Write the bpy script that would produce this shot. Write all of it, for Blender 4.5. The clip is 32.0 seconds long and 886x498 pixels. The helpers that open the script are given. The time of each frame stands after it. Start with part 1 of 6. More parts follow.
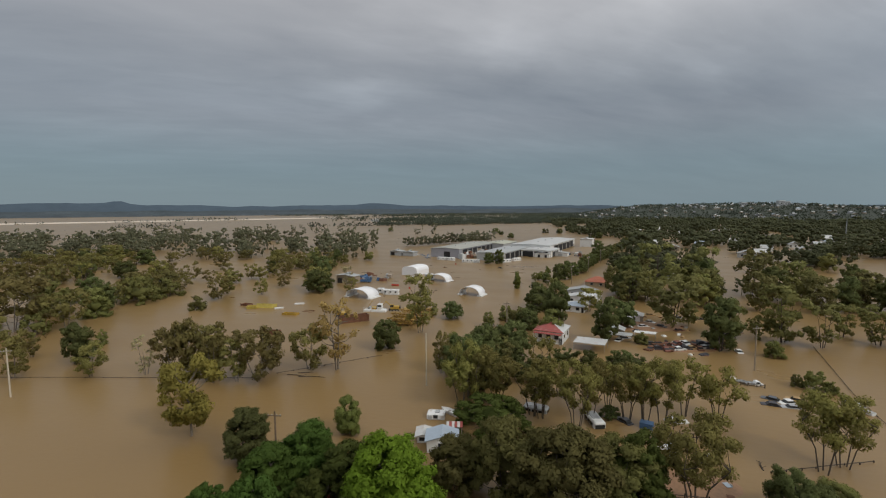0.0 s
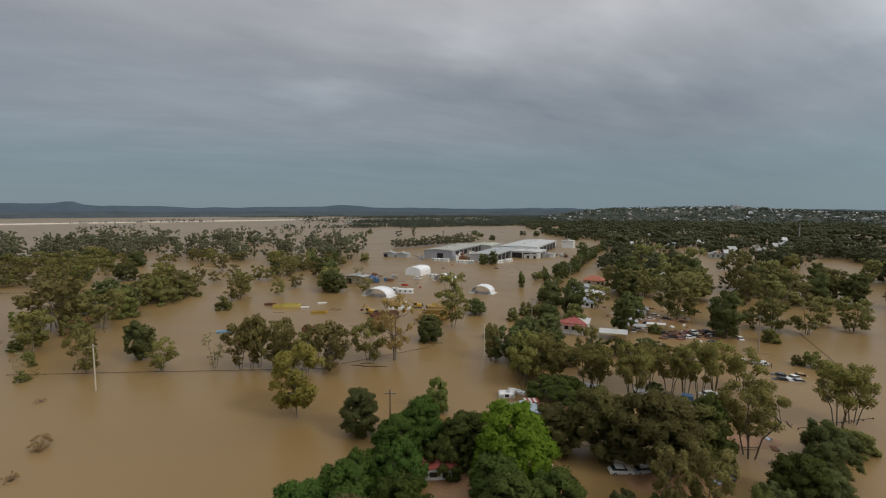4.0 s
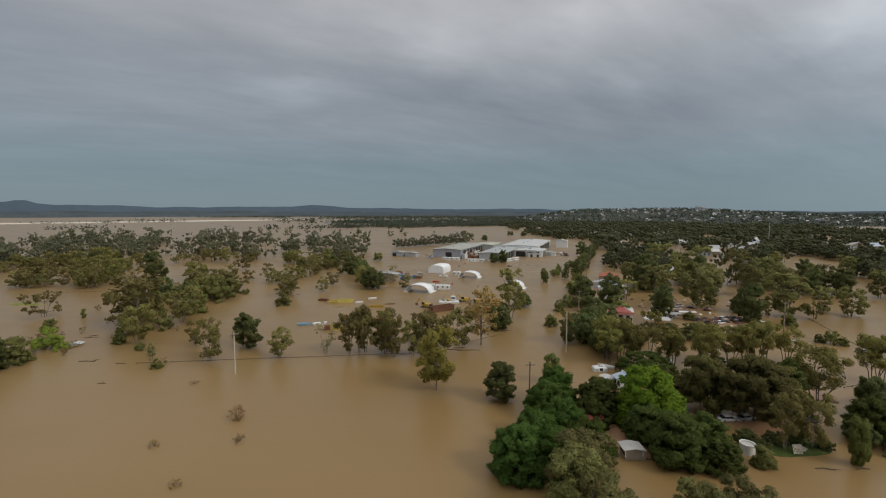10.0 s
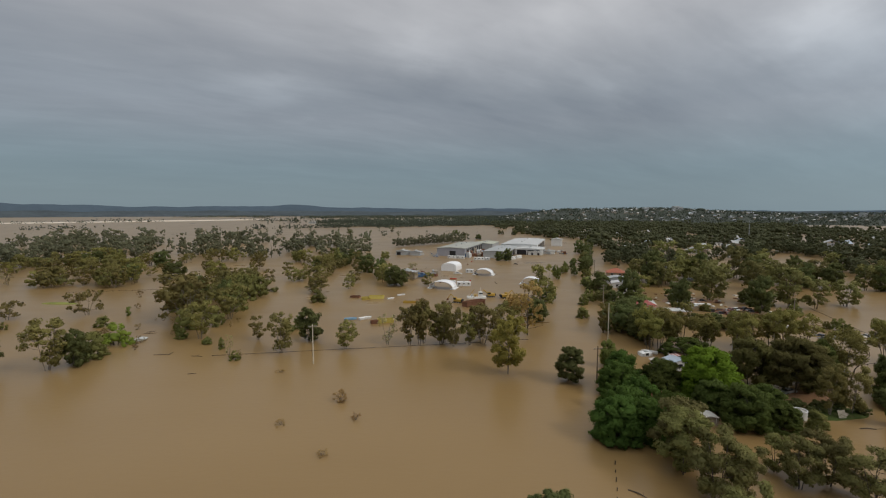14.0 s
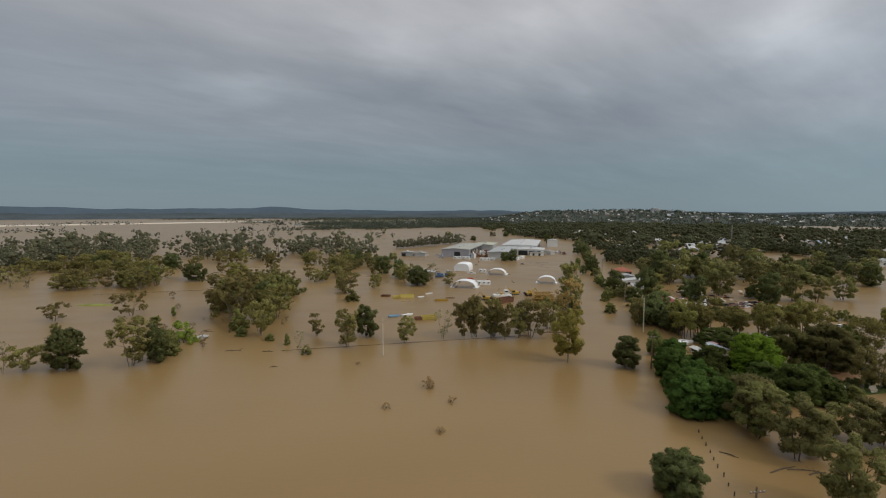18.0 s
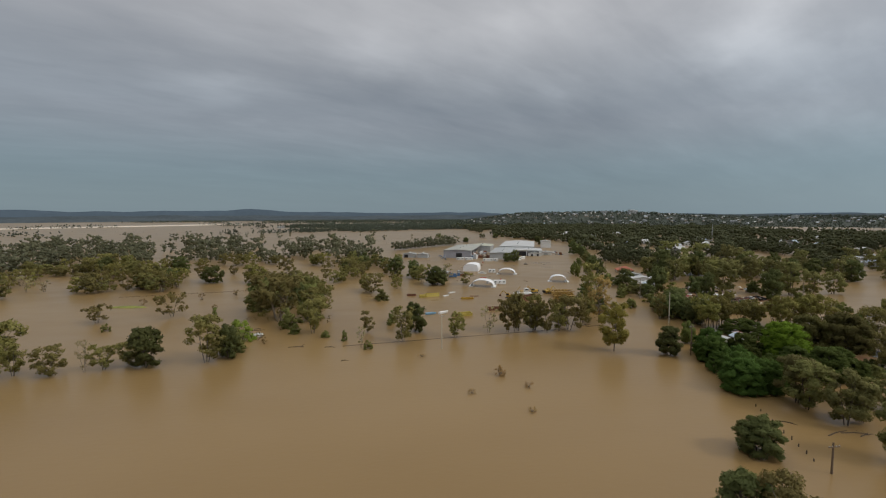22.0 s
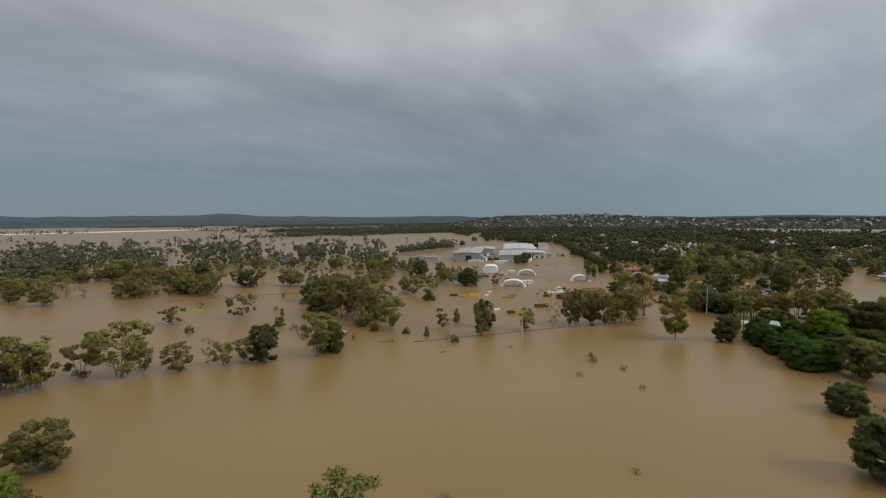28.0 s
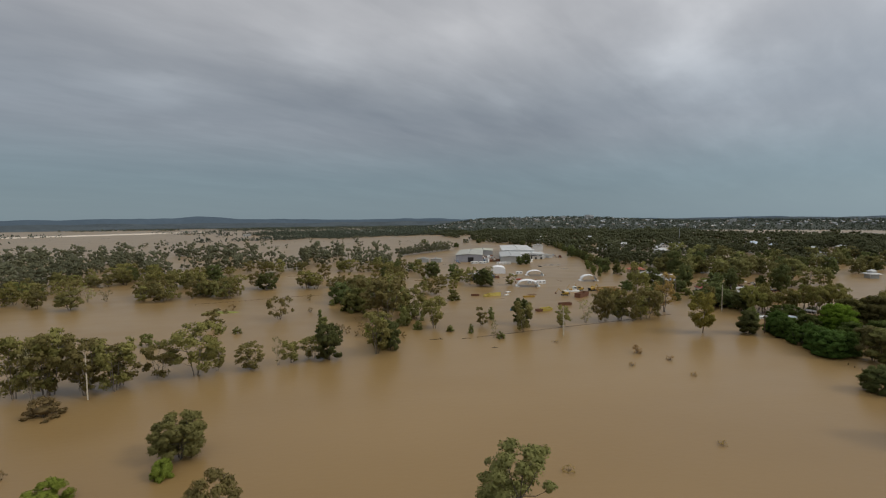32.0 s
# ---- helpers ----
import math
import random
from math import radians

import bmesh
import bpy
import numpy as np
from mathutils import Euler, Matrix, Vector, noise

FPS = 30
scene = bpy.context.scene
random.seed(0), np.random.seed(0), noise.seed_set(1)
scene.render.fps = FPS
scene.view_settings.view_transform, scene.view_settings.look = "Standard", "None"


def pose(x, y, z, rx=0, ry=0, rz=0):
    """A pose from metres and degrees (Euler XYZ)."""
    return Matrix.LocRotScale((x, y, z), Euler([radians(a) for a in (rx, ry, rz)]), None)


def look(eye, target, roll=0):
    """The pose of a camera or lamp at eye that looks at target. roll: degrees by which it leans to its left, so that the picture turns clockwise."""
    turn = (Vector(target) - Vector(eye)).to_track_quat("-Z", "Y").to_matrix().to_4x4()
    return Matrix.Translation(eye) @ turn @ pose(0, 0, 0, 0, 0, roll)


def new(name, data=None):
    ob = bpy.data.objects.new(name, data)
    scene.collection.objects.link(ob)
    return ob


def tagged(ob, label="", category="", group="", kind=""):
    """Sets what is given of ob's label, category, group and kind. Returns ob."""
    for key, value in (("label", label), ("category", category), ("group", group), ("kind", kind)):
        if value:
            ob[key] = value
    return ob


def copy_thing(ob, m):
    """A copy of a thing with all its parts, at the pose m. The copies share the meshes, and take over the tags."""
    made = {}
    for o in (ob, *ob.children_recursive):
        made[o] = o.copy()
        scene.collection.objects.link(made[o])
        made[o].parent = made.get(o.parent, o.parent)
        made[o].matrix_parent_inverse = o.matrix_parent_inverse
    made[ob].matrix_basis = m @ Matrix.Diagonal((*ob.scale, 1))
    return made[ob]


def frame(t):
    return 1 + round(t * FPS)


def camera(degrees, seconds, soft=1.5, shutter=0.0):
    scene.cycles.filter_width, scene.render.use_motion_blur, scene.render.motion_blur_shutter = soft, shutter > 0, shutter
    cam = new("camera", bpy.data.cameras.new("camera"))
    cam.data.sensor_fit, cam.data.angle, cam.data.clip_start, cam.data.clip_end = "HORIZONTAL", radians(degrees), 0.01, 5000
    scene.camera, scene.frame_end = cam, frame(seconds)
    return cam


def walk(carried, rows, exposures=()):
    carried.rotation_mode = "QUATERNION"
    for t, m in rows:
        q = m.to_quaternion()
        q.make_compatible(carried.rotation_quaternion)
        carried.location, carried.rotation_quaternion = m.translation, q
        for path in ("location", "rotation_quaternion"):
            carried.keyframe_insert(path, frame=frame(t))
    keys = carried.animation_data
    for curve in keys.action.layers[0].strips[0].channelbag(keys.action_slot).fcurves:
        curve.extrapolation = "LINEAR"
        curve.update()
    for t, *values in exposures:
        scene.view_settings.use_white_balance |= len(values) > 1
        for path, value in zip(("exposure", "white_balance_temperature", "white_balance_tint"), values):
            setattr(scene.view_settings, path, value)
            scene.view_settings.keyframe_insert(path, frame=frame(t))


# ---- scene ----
cam = camera(90.12, 32.0, soft=1.15)
# seconds, place, yaw, pitch, roll
ROWS = [
    (0.0, 0.00, 0.00, 42.00, 14.22, -5.11, -0.36),
    (0.5, -2.43, -2.19, 42.09, 14.02, -5.08, -0.32),
    (1.0, -4.88, -4.34, 42.17, 13.55, -5.06, -0.28),
    (1.5, -7.35, -6.46, 42.25, 12.94, -5.02, -0.24),
    (2.0, -9.85, -8.54, 42.32, 12.71, -5.02, -0.21),
    (2.5, -12.38, -10.59, 42.38, 12.52, -5.00, -0.18),
    (3.0, -14.92, -12.60, 42.45, 11.82, -4.91, -0.15),
    (3.5, -17.49, -14.58, 42.50, 10.75, -4.84, -0.12),
    (5.5, -27.98, -22.17, 42.69, 8.70, -4.87, -0.03),
    (6.0, -30.66, -24.00, 42.73, 8.33, -4.80, -0.01),
    (6.5, -33.35, -25.79, 42.76, 8.29, -4.77, 0.01),
    (7.0, -36.07, -27.56, 42.79, 8.07, -4.79, 0.02),
    (7.5, -38.80, -29.30, 42.82, 7.73, -4.83, 0.03),
    (8.0, -41.56, -31.01, 42.84, 7.33, -4.83, 0.04),
    (8.5, -44.33, -32.70, 42.86, 6.99, -4.79, 0.06),
    (9.0, -47.11, -34.36, 42.88, 6.60, -4.79, 0.06),
    (9.5, -49.92, -36.00, 42.90, 6.45, -4.77, 0.07),
    (10.0, -52.74, -37.61, 42.91, 6.09, -4.79, 0.07),
    (10.5, -55.58, -39.20, 42.92, 5.63, -4.82, 0.08),
    (11.0, -58.44, -40.76, 42.93, 5.39, -4.87, 0.08),
    (11.5, -61.31, -42.30, 42.94, 5.01, -4.92, 0.08),
    (12.0, -64.19, -43.82, 42.95, 4.67, -4.85, 0.08),
    (12.5, -67.09, -45.32, 42.95, 4.42, -4.85, 0.08),
    (13.0, -70.01, -46.79, 42.95, 4.33, -4.87, 0.07),
    (13.5, -72.94, -48.24, 42.96, 4.01, -4.81, 0.07),
    (14.0, -75.88, -49.67, 42.96, 3.35, -4.84, 0.06),
    (14.5, -78.83, -51.07, 42.96, 3.11, -4.78, 0.06),
    (16.5, -90.78, -56.49, 42.96, 1.96, -4.69, 0.02),
    (17.0, -93.80, -57.79, 42.96, 1.56, -4.68, 0.00),
    (17.5, -96.83, -59.07, 42.96, 1.07, -4.63, -0.01),
    (18.0, -99.86, -60.33, 42.96, 0.74, -4.59, -0.02),
    (18.5, -102.91, -61.57, 42.96, 0.29, -4.53, -0.04),
    (19.0, -105.97, -62.79, 42.97, -0.05, -4.44, -0.05),
    (19.5, -109.04, -63.99, 42.97, -0.46, -4.42, -0.07),
    (20.0, -112.11, -65.16, 42.98, -0.76, -4.38, -0.09),
    (20.5, -115.20, -66.32, 42.98, -1.10, -4.37, -0.10),
    (21.0, -118.30, -67.45, 42.99, -1.61, -4.34, -0.12),
    (21.5, -121.40, -68.57, 43.00, -1.96, -4.37, -0.14),
    (22.0, -124.51, -69.66, 43.01, -2.17, -4.33, -0.16),
    (22.5, -127.63, -70.73, 43.03, -2.48, -4.25, -0.18),
    (23.0, -130.75, -71.78, 43.04, -2.95, -4.24, -0.20),
    (23.5, -133.89, -72.80, 43.06, -3.32, -4.23, -0.22),
    (24.0, -137.03, -73.80, 43.08, -3.50, -4.23, -0.24),
    (24.5, -140.17, -74.78, 43.11, -3.65, -4.20, -0.27),
    (25.0, -143.33, -75.74, 43.14, -3.92, -4.14, -0.29),
    (25.5, -146.48, -76.67, 43.17, -4.13, -4.15, -0.31),
    (27.5, -159.17, -80.16, 43.33, -5.11, -3.94, -0.40),
    (28.0, -162.35, -80.96, 43.38, -5.53, -3.86, -0.42),
    (28.5, -165.54, -81.74, 43.43, -6.11, -3.88, -0.45),
    (29.0, -168.73, -82.50, 43.49, -6.28, -3.90, -0.47),
    (29.5, -171.92, -83.22, 43.55, -6.46, -3.83, -0.49),
    (30.0, -175.12, -83.92, 43.62, -6.80, -3.74, -0.52),
    (30.5, -178.32, -84.58, 43.70, -7.15, -3.74, -0.54),
    (31.0, -181.52, -85.22, 43.77, -7.61, -3.68, -0.56),
    (31.5, -184.73, -85.83, 43.86, -7.91, -3.65, -0.58),
    (32.0, -187.94, -86.40, 43.95, -8.22, -3.60, -0.61),
]
EXPOSURES = [(0.0, 0.0), (32.0, 0.0)]
walk(cam, [(t, pose(x, y, z, 90 + pitch, 0, yaw) @ pose(0, 0, 0, 0, 0, roll)) for t, x, y, z, yaw, pitch, roll in ROWS], EXPOSURES)

# ---- light ----
SUN_AZ, SUN_EL = 114.0, 37.0      # degrees clockwise from +y, and above the horizon
world = bpy.data.worlds.new("sky")
scene.world = world
world.use_nodes = True


# thin (+) and thick (-) places of the cloud sheet: place, turn, length, width, amount
ROLLS = ((-0.95, 2.09, 34, 0.53, 0.50, 0.30), (-0.21, 1.83, 38, 0.64, 0.45, 0.38), (0.35, 1.71, 30, 0.60, 0.45, 0.34), (1.28, 1.67, 42, 0.64, 0.41, 0.62),
         (0.64, 2.20, 9, 0.43, 0.32, 0.22), (1.95, 2.24, 45, 0.97, 0.31, 0.12), (-1.04, 1.79, 36, 1.11, 0.32, -0.26), (-0.22, 2.35, 22, 0.94, 0.47, -0.24),
         (0.88, 2.87, 19, 1.19, 0.86, -0.22), (0.05, 1.72, 89, 0.36, 0.20, -0.14), (0.81, 1.63, 40, 0.42, 0.20, -0.10), (-1.35, 1.56, 13, 0.56, 0.30, 0.10))


def build_sky():
    nt = world.node_tree
    N, L = nt.nodes, nt.links
    N.clear()
    out, bg = N.new("ShaderNodeOutputWorld"), N.new("ShaderNodeBackground")
    L.new(bg.outputs[0], out.inputs[0])
    sky = N.new("ShaderNodeTexSky")
    sky.sky_type, sky.sun_disc = "NISHITA", False
    sky.sun_elevation, sky.sun_rotation = radians(SUN_EL), radians(SUN_AZ)
    tc, sep = N.new("ShaderNodeTexCoord"), N.new("ShaderNodeSeparateXYZ")
    L.new(tc.outputs["Generated"], sep.inputs[0])

    def m(op, a, b=None, clamp=False):
        n = N.new("ShaderNodeMath")
        n.operation, n.use_clamp = op, clamp
        for i, v in enumerate((a, b)):
            if v is None:
                continue
            if isinstance(v, (int, float)):
                n.inputs[i].default_value = v
            else:
                L.new(v, n.inputs[i])
        return n.outputs[0]

    def ramp(src, stops):
        n = N.new("ShaderNodeValToRGB")
        n.color_ramp.interpolation = "EASE"
        while len(n.color_ramp.elements) < len(stops):
            n.color_ramp.elements.new(0.5)
        for e, (p, c) in zip(n.color_ramp.elements, stops):
            e.position, e.color = p, (*c, 1)
        L.new(src, n.inputs[0])
        return n.outputs[0]

    def mix(kind, f, a, b):
        n = N.new("ShaderNodeMix")
        n.data_type, n.blend_type = "RGBA", kind
        for k, v in ((0, f), (6, a), (7, b)):
            if isinstance(v, (int, float)):
                n.inputs[k].default_value = v
            elif isinstance(v, tuple):
                n.inputs[k].default_value = (*v, 1)
            else:
                L.new(v, n.inputs[k])
        return n.outputs[2]

    z = m("MAXIMUM", sep.outputs[2], 0.0)
    flat = m("ADD", z, 0.16)
    comb = N.new("ShaderNodeCombineXYZ")
    L.new(m("DIVIDE", sep.outputs[0], flat), comb.inputs[0])
    L.new(m("DIVIDE", sep.outputs[1], flat), comb.inputs[1])

    def clouds(scale, detail, rough, distort, shift, squeeze=(2.0, 0.8, 1)):
        # long soft rolls of cloud that recede to the east
        mp, n = N.new("ShaderNodeMapping"), N.new("ShaderNodeTexNoise")
        mp.vector_type = "TEXTURE"
        mp.inputs["Location"].default_value = shift
        mp.inputs["Rotation"].default_value = (0, 0, radians(35))
        mp.inputs["Scale"].default_value = squeeze
        L.new(comb.outputs[0], mp.inputs[0])
        L.new(mp.outputs[0], n.inputs["Vector"])
        n.inputs["Scale"].default_value, n.inputs["Detail"].default_value = scale, detail
        n.inputs["Roughness"].default_value, n.inputs["Distortion"].default_value = rough, distort
        return n.outputs["Fac"]

    big, fine, wisps = clouds(0.7, 3, 0.5, 0.3, (3.1, 1.7, 0)), clouds(2.1, 5, 0.5, 0.4, (8.2, 4.4, 0)), clouds(5.5, 4, 0.55, 0.4, (2.7, 9.3, 0))
    cover = m("ADD", m("MULTIPLY", m("SUBTRACT", big, 0.5), 0.35), m("MULTIPLY", m("SUBTRACT", fine, 0.5), 0.58))
    cover = m("ADD", cover, m("MULTIPLY", m("SUBTRACT", wisps, 0.5), 0.30))
    # thin and thick places in the cloud sheet, torn at their edges
    torn = N.new("ShaderNodeTexNoise")
    torn.inputs["Scale"].default_value, torn.inputs["Detail"].default_value = 2.6, 4
    L.new(comb.outputs[0], torn.inputs["Vector"])
    warp = N.new("ShaderNodeVectorMath")
    warp.operation = "MULTIPLY_ADD"
    warp.inputs[1].default_value, warp.inputs[2].default_value = (0.5, 0.5, 0.0), (-0.25, -0.25, 0.0)
    L.new(torn.outputs["Color"], warp.inputs[0])
    drift = N.new("ShaderNodeVectorMath")
    drift.operation = "ADD"
    L.new(comb.outputs[0], drift.inputs[0])
    L.new(warp.outputs[0], drift.inputs[1])
    for x, y, turn, along, across, amount in ROLLS:
        mp, gr = N.new("ShaderNodeMapping"), N.new("ShaderNodeTexGradient")
        mp.vector_type, gr.gradient_type = "TEXTURE", "QUADRATIC_SPHERE"
        mp.inputs["Location"].default_value, mp.inputs["Rotation"].default_value = (x, y, 0), (0, 0, radians(turn))
        mp.inputs["Scale"].default_value = (along * 1.3, across * 1.3, 1)
        L.new(drift.outputs[0], mp.inputs[0])
        L.new(mp.outputs[0], gr.inputs[0])
        cover = m("ADD", cover, m("MULTIPLY", gr.outputs["Fac"], amount))
    cloud = ramp(m("ADD", cover, 0.5), [(0.0, (0.58, 0.61, 0.66)), (0.5, (0.91, 0.92, 0.94)), (1.0, (1.34, 1.34, 1.345))])
    cloud.node.color_ramp.interpolation = "LINEAR"
    # an overcast sky brightens towards the zenith
    lift = ramp(z, [(0.0, (0.232, 0.308, 0.352)), (0.07, (0.226, 0.298, 0.340)), (0.20, (0.300, 0.332, 0.366)), (0.42, (0.45, 0.455, 0.47)), (1.0, (0.97, 0.965, 0.955))])
    veil = m("MULTIPLY", z, 5.0, True)
    tone = mix("MIX", veil, (0.85, 0.85, 0.85), cloud)
    grey = mix("MULTIPLY", 1.0, tone, lift)
    # thinner cloud on the sun's side
    side = N.new("ShaderNodeVectorMath")
    side.operation = "DOT_PRODUCT"
    L.new(tc.outputs["Generated"], side.inputs[0])
    side.inputs[1].default_value = (math.sin(radians(SUN_AZ)) * 0.9, math.cos(radians(SUN_AZ)) * 0.9, 0.4)
    glow = m("MULTIPLY_ADD", m("MAXIMUM", side.outputs["Value"], 0.0), 0.55)
    glow.node.inputs[2].default_value = 0.95
    gc = N.new("ShaderNodeCombineColor")
    for i in range(3):
        L.new(glow, gc.inputs[i])
    grey = mix("MULTIPLY", 1.0, grey, gc.outputs[0])
    blue = mix("MULTIPLY", 1.0, sky.outputs[0], (0.09, 0.09, 0.09))
    L.new(mix("MIX", 0.94, blue, grey), bg.inputs[0])
    bg.inputs[1].default_value = 1.0


build_sky()
sun = new("sun", bpy.data.lights.new("sun", "SUN"))
sun.data.energy, sun.data.angle, sun.data.color = 1.08, radians(11), (1.0, 0.95, 0.86)
_a, _e = radians(SUN_AZ), radians(SUN_EL)
sun.matrix_world = look((200 * math.sin(_a) * math.cos(_e), 200 * math.cos(_a) * math.cos(_e), 200 * math.sin(_e)), (0, 0, 0))


# ---- materials ----
def mat(name, colour, rough=0.7, metal=0.0, vary=0.12, scale=0.6, bump=0.0, bump_scale=6.0, spots=None, ribs=0.0, island=0.0, each=0.0, through_light=0.0, spec=None):
    """A surface: its colour varies at two scales, with wear, fine relief or ribs."""
    mt = bpy.data.materials.new(name)
    mt.use_nodes = True
    nt = mt.node_tree
    N, L = nt.nodes, nt.links
    b = N["Principled BSDF"]
    b.inputs["Roughness"].default_value, b.inputs["Metallic"].default_value = rough, metal
    if spec is not None:
        b.inputs["Specular IOR Level"].default_value = spec
    tc = N.new("ShaderNodeTexCoord")
    big, small = N.new("ShaderNodeTexNoise"), N.new("ShaderNodeTexNoise")
    for n, s, d in ((big, scale, 3), (small, scale * 9, 4)):
        n.inputs["Scale"].default_value, n.inputs["Detail"].default_value = s, d
        L.new(tc.outputs["Object"], n.inputs["Vector"])
    add = N.new("ShaderNodeMath")
    add.operation = "MULTIPLY_ADD"
    add.inputs[1].default_value = 0.5
    L.new(small.outputs["Fac"], add.inputs[0])
    half = N.new("ShaderNodeMath")
    half.operation = "MULTIPLY"
    half.inputs[1].default_value = 0.5
    L.new(big.outputs["Fac"], half.inputs[0])
    L.new(half.outputs[0], add.inputs[2])
    rp = N.new("ShaderNodeValToRGB")
    c = Vector(colour)
    rp.color_ramp.elements[0].position, rp.color_ramp.elements[1].position = 0.32, 0.68
    rp.color_ramp.elements[0].color = (*(c * (1 - vary)), 1)
    rp.color_ramp.elements[1].color = (*[min(1, v) for v in c * (1 + vary)], 1)
    L.new(add.outputs[0], rp.inputs[0])
    col = rp.outputs[0]
    if spots:
        sp, mx = N.new("ShaderNodeTexNoise"), N.new("ShaderNodeMix")
        sp.inputs["Scale"].default_value, sp.inputs["Detail"].default_value = spots[1], 5
        L.new(tc.outputs["Object"], sp.inputs["Vector"])
        sr = N.new("ShaderNodeValToRGB")
        sr.color_ramp.elements[0].position, sr.color_ramp.elements[1].position = spots[2], spots[2] + 0.12
        L.new(sp.outputs["Fac"], sr.inputs[0])
        mx.data_type = "RGBA"
        L.new(sr.outputs[0], mx.inputs[0])
        L.new(col, mx.inputs[6])
        mx.inputs[7].default_value = (*spots[0], 1)
        col = mx.outputs[2]
    for amount, source in ((island, "geo"), (each, "ob")):
        if amount:
            g = N.new("ShaderNodeNewGeometry" if source == "geo" else "ShaderNodeObjectInfo")
            hsv, mr = N.new("ShaderNodeHueSaturation"), N.new("ShaderNodeMapRange")
            mr.inputs["To Min"].default_value, mr.inputs["To Max"].default_value = 1 - amount, 1 + amount
            L.new(g.outputs["Random Per Island" if source == "geo" else "Random"], mr.inputs["Value"])
            L.new(mr.outputs[0], hsv.inputs["Value"])
            if source == "ob":
                mh = N.new("ShaderNodeMapRange")
                mh.inputs["To Min"].default_value, mh.inputs["To Max"].default_value = 0.5 - amount * 0.07, 0.5 + amount * 0.07
                L.new(g.outputs["Random"], mh.inputs["Value"])
                L.new(mh.outputs[0], hsv.inputs["Hue"])
            L.new(col, hsv.inputs["Color"])
            col = hsv.outputs[0]
    L.new(col, b.inputs["Base Color"])
    if bump:
        bn, bp = N.new("ShaderNodeTexNoise"), N.new("ShaderNodeBump")
        bn.inputs["Scale"].default_value, bn.inputs["Detail"].default_value = bump_scale, 4
        L.new(tc.outputs["Object"], bn.inputs["Vector"])
        L.new(bn.outputs["Fac"], bp.inputs["Height"])
        bp.inputs["Strength"].default_value = bump
        L.new(bp.outputs[0], b.inputs["Normal"])
    if ribs:
        wv, bp = N.new("ShaderNodeTexWave"), N.new("ShaderNodeBump")
        wv.inputs["Scale"].default_value = ribs
        L.new(tc.outputs["Object"], wv.inputs["Vector"])
        L.new(wv.outputs["Fac"], bp.inputs["Height"])
        bp.inputs["Strength"].default_value = 0.5
        L.new(bp.outputs[0], b.inputs["Normal"])
    if through_light:
        tr, ms = N.new("ShaderNodeBsdfTranslucent"), N.new("ShaderNodeMixShader")
        L.new(col, tr.inputs["Color"])
        ms.inputs[0].default_value = through_light
        L.new(b.outputs[0], ms.inputs[1])
        L.new(tr.outputs[0], ms.inputs[2])
        L.new(ms.outputs[0], N["Material Output"].inputs[0])
    return mt


def leaf(name, colour, each=0.22, glow=0.38):
    return mat(name, [a * v for a, v in zip((1.28, 1.22, 1.06), colour)], rough=0.65, vary=0.30, scale=0.4, bump=0.3, bump_scale=2.4, island=0.05, each=each, through_light=glow + 0.05, spec=0.06)


LEAF = {
    "gum": leaf("gum_leaves", (0.206, 0.190, 0.078)),
    "gum_dark": leaf("dark_gum_leaves", (0.172, 0.170, 0.074)),
    "gum_tall": leaf("tall_gum_leaves", (0.206, 0.196, 0.072)),
    "gum_yellow": leaf("yellowish_gum_leaves", (0.232, 0.200, 0.062)),
    "gum_rust": leaf("rusty_gum_leaves", (0.32, 0.225, 0.105)),
    "sparse": leaf("pale_thin_leaves", (0.34, 0.32, 0.20)),
    "dense": leaf("dark_green_leaves", (0.122, 0.142, 0.060), glow=0.42),
    "upright": leaf("upright_tree_leaves", (0.150, 0.182, 0.058), glow=0.22),
    "fig": leaf("fig_leaves", (0.074, 0.096, 0.028), glow=0.34),
    "umber": leaf("umber_leaves", (0.138, 0.136, 0.054), glow=0.42),
    "olive": leaf("olive_brown_leaves", (0.192, 0.186, 0.078)),
    "mango": leaf("mango_leaves", (0.132, 0.216, 0.026), each=0.30, glow=0.34),
    "mango_dark": leaf("dark_mango_leaves", (0.063, 0.098, 0.024), each=0.30, glow=0.34),
    "bush": leaf("shrub_leaves", (0.185, 0.195, 0.075)),
    "bush_bright": leaf("bright_shrub_leaves", (0.210, 0.262, 0.055)),
    "brush": leaf("brown_brush_leaves", (0.37, 0.275, 0.135)),
    "mound": leaf("brown_mound_leaves", (0.185, 0.140, 0.075)),
    "deadbush": leaf("withered_leaves", (0.20, 0.155, 0.085)),
}
BARK = mat("gum_bark", (0.21, 0.175, 0.135), 0.85, vary=0.3, scale=0.8, spots=((0.13, 0.105, 0.08), 1.1, 0.52), bump=0.4, bump_scale=5)
BARK_DARK = mat("dark_bark", (0.10, 0.08, 0.06), 0.9, vary=0.3, scale=0.8, bump=0.5, bump_scale=5)
WOODS_RIGHT = mat("suburb_woodland_leaves", (0.108, 0.115, 0.055), 0.7, vary=0.35, scale=0.03, island=0.04, bump=0.2, bump_scale=0.8, through_light=0.38, spec=0.2)
WOODS = mat("woodland_leaves", (0.180, 0.183, 0.108), 0.7, vary=0.35, scale=0.03, island=0.04, bump=0.2, bump_scale=0.8, through_light=0.36, spec=0.2)
# leaf green with some distance haze mixed into the colour
WOODS_FAR = mat("woodland_haze_tint", (0.078, 0.092, 0.066), 0.8, vary=0.35, scale=0.02, island=0.1, spec=0.1)
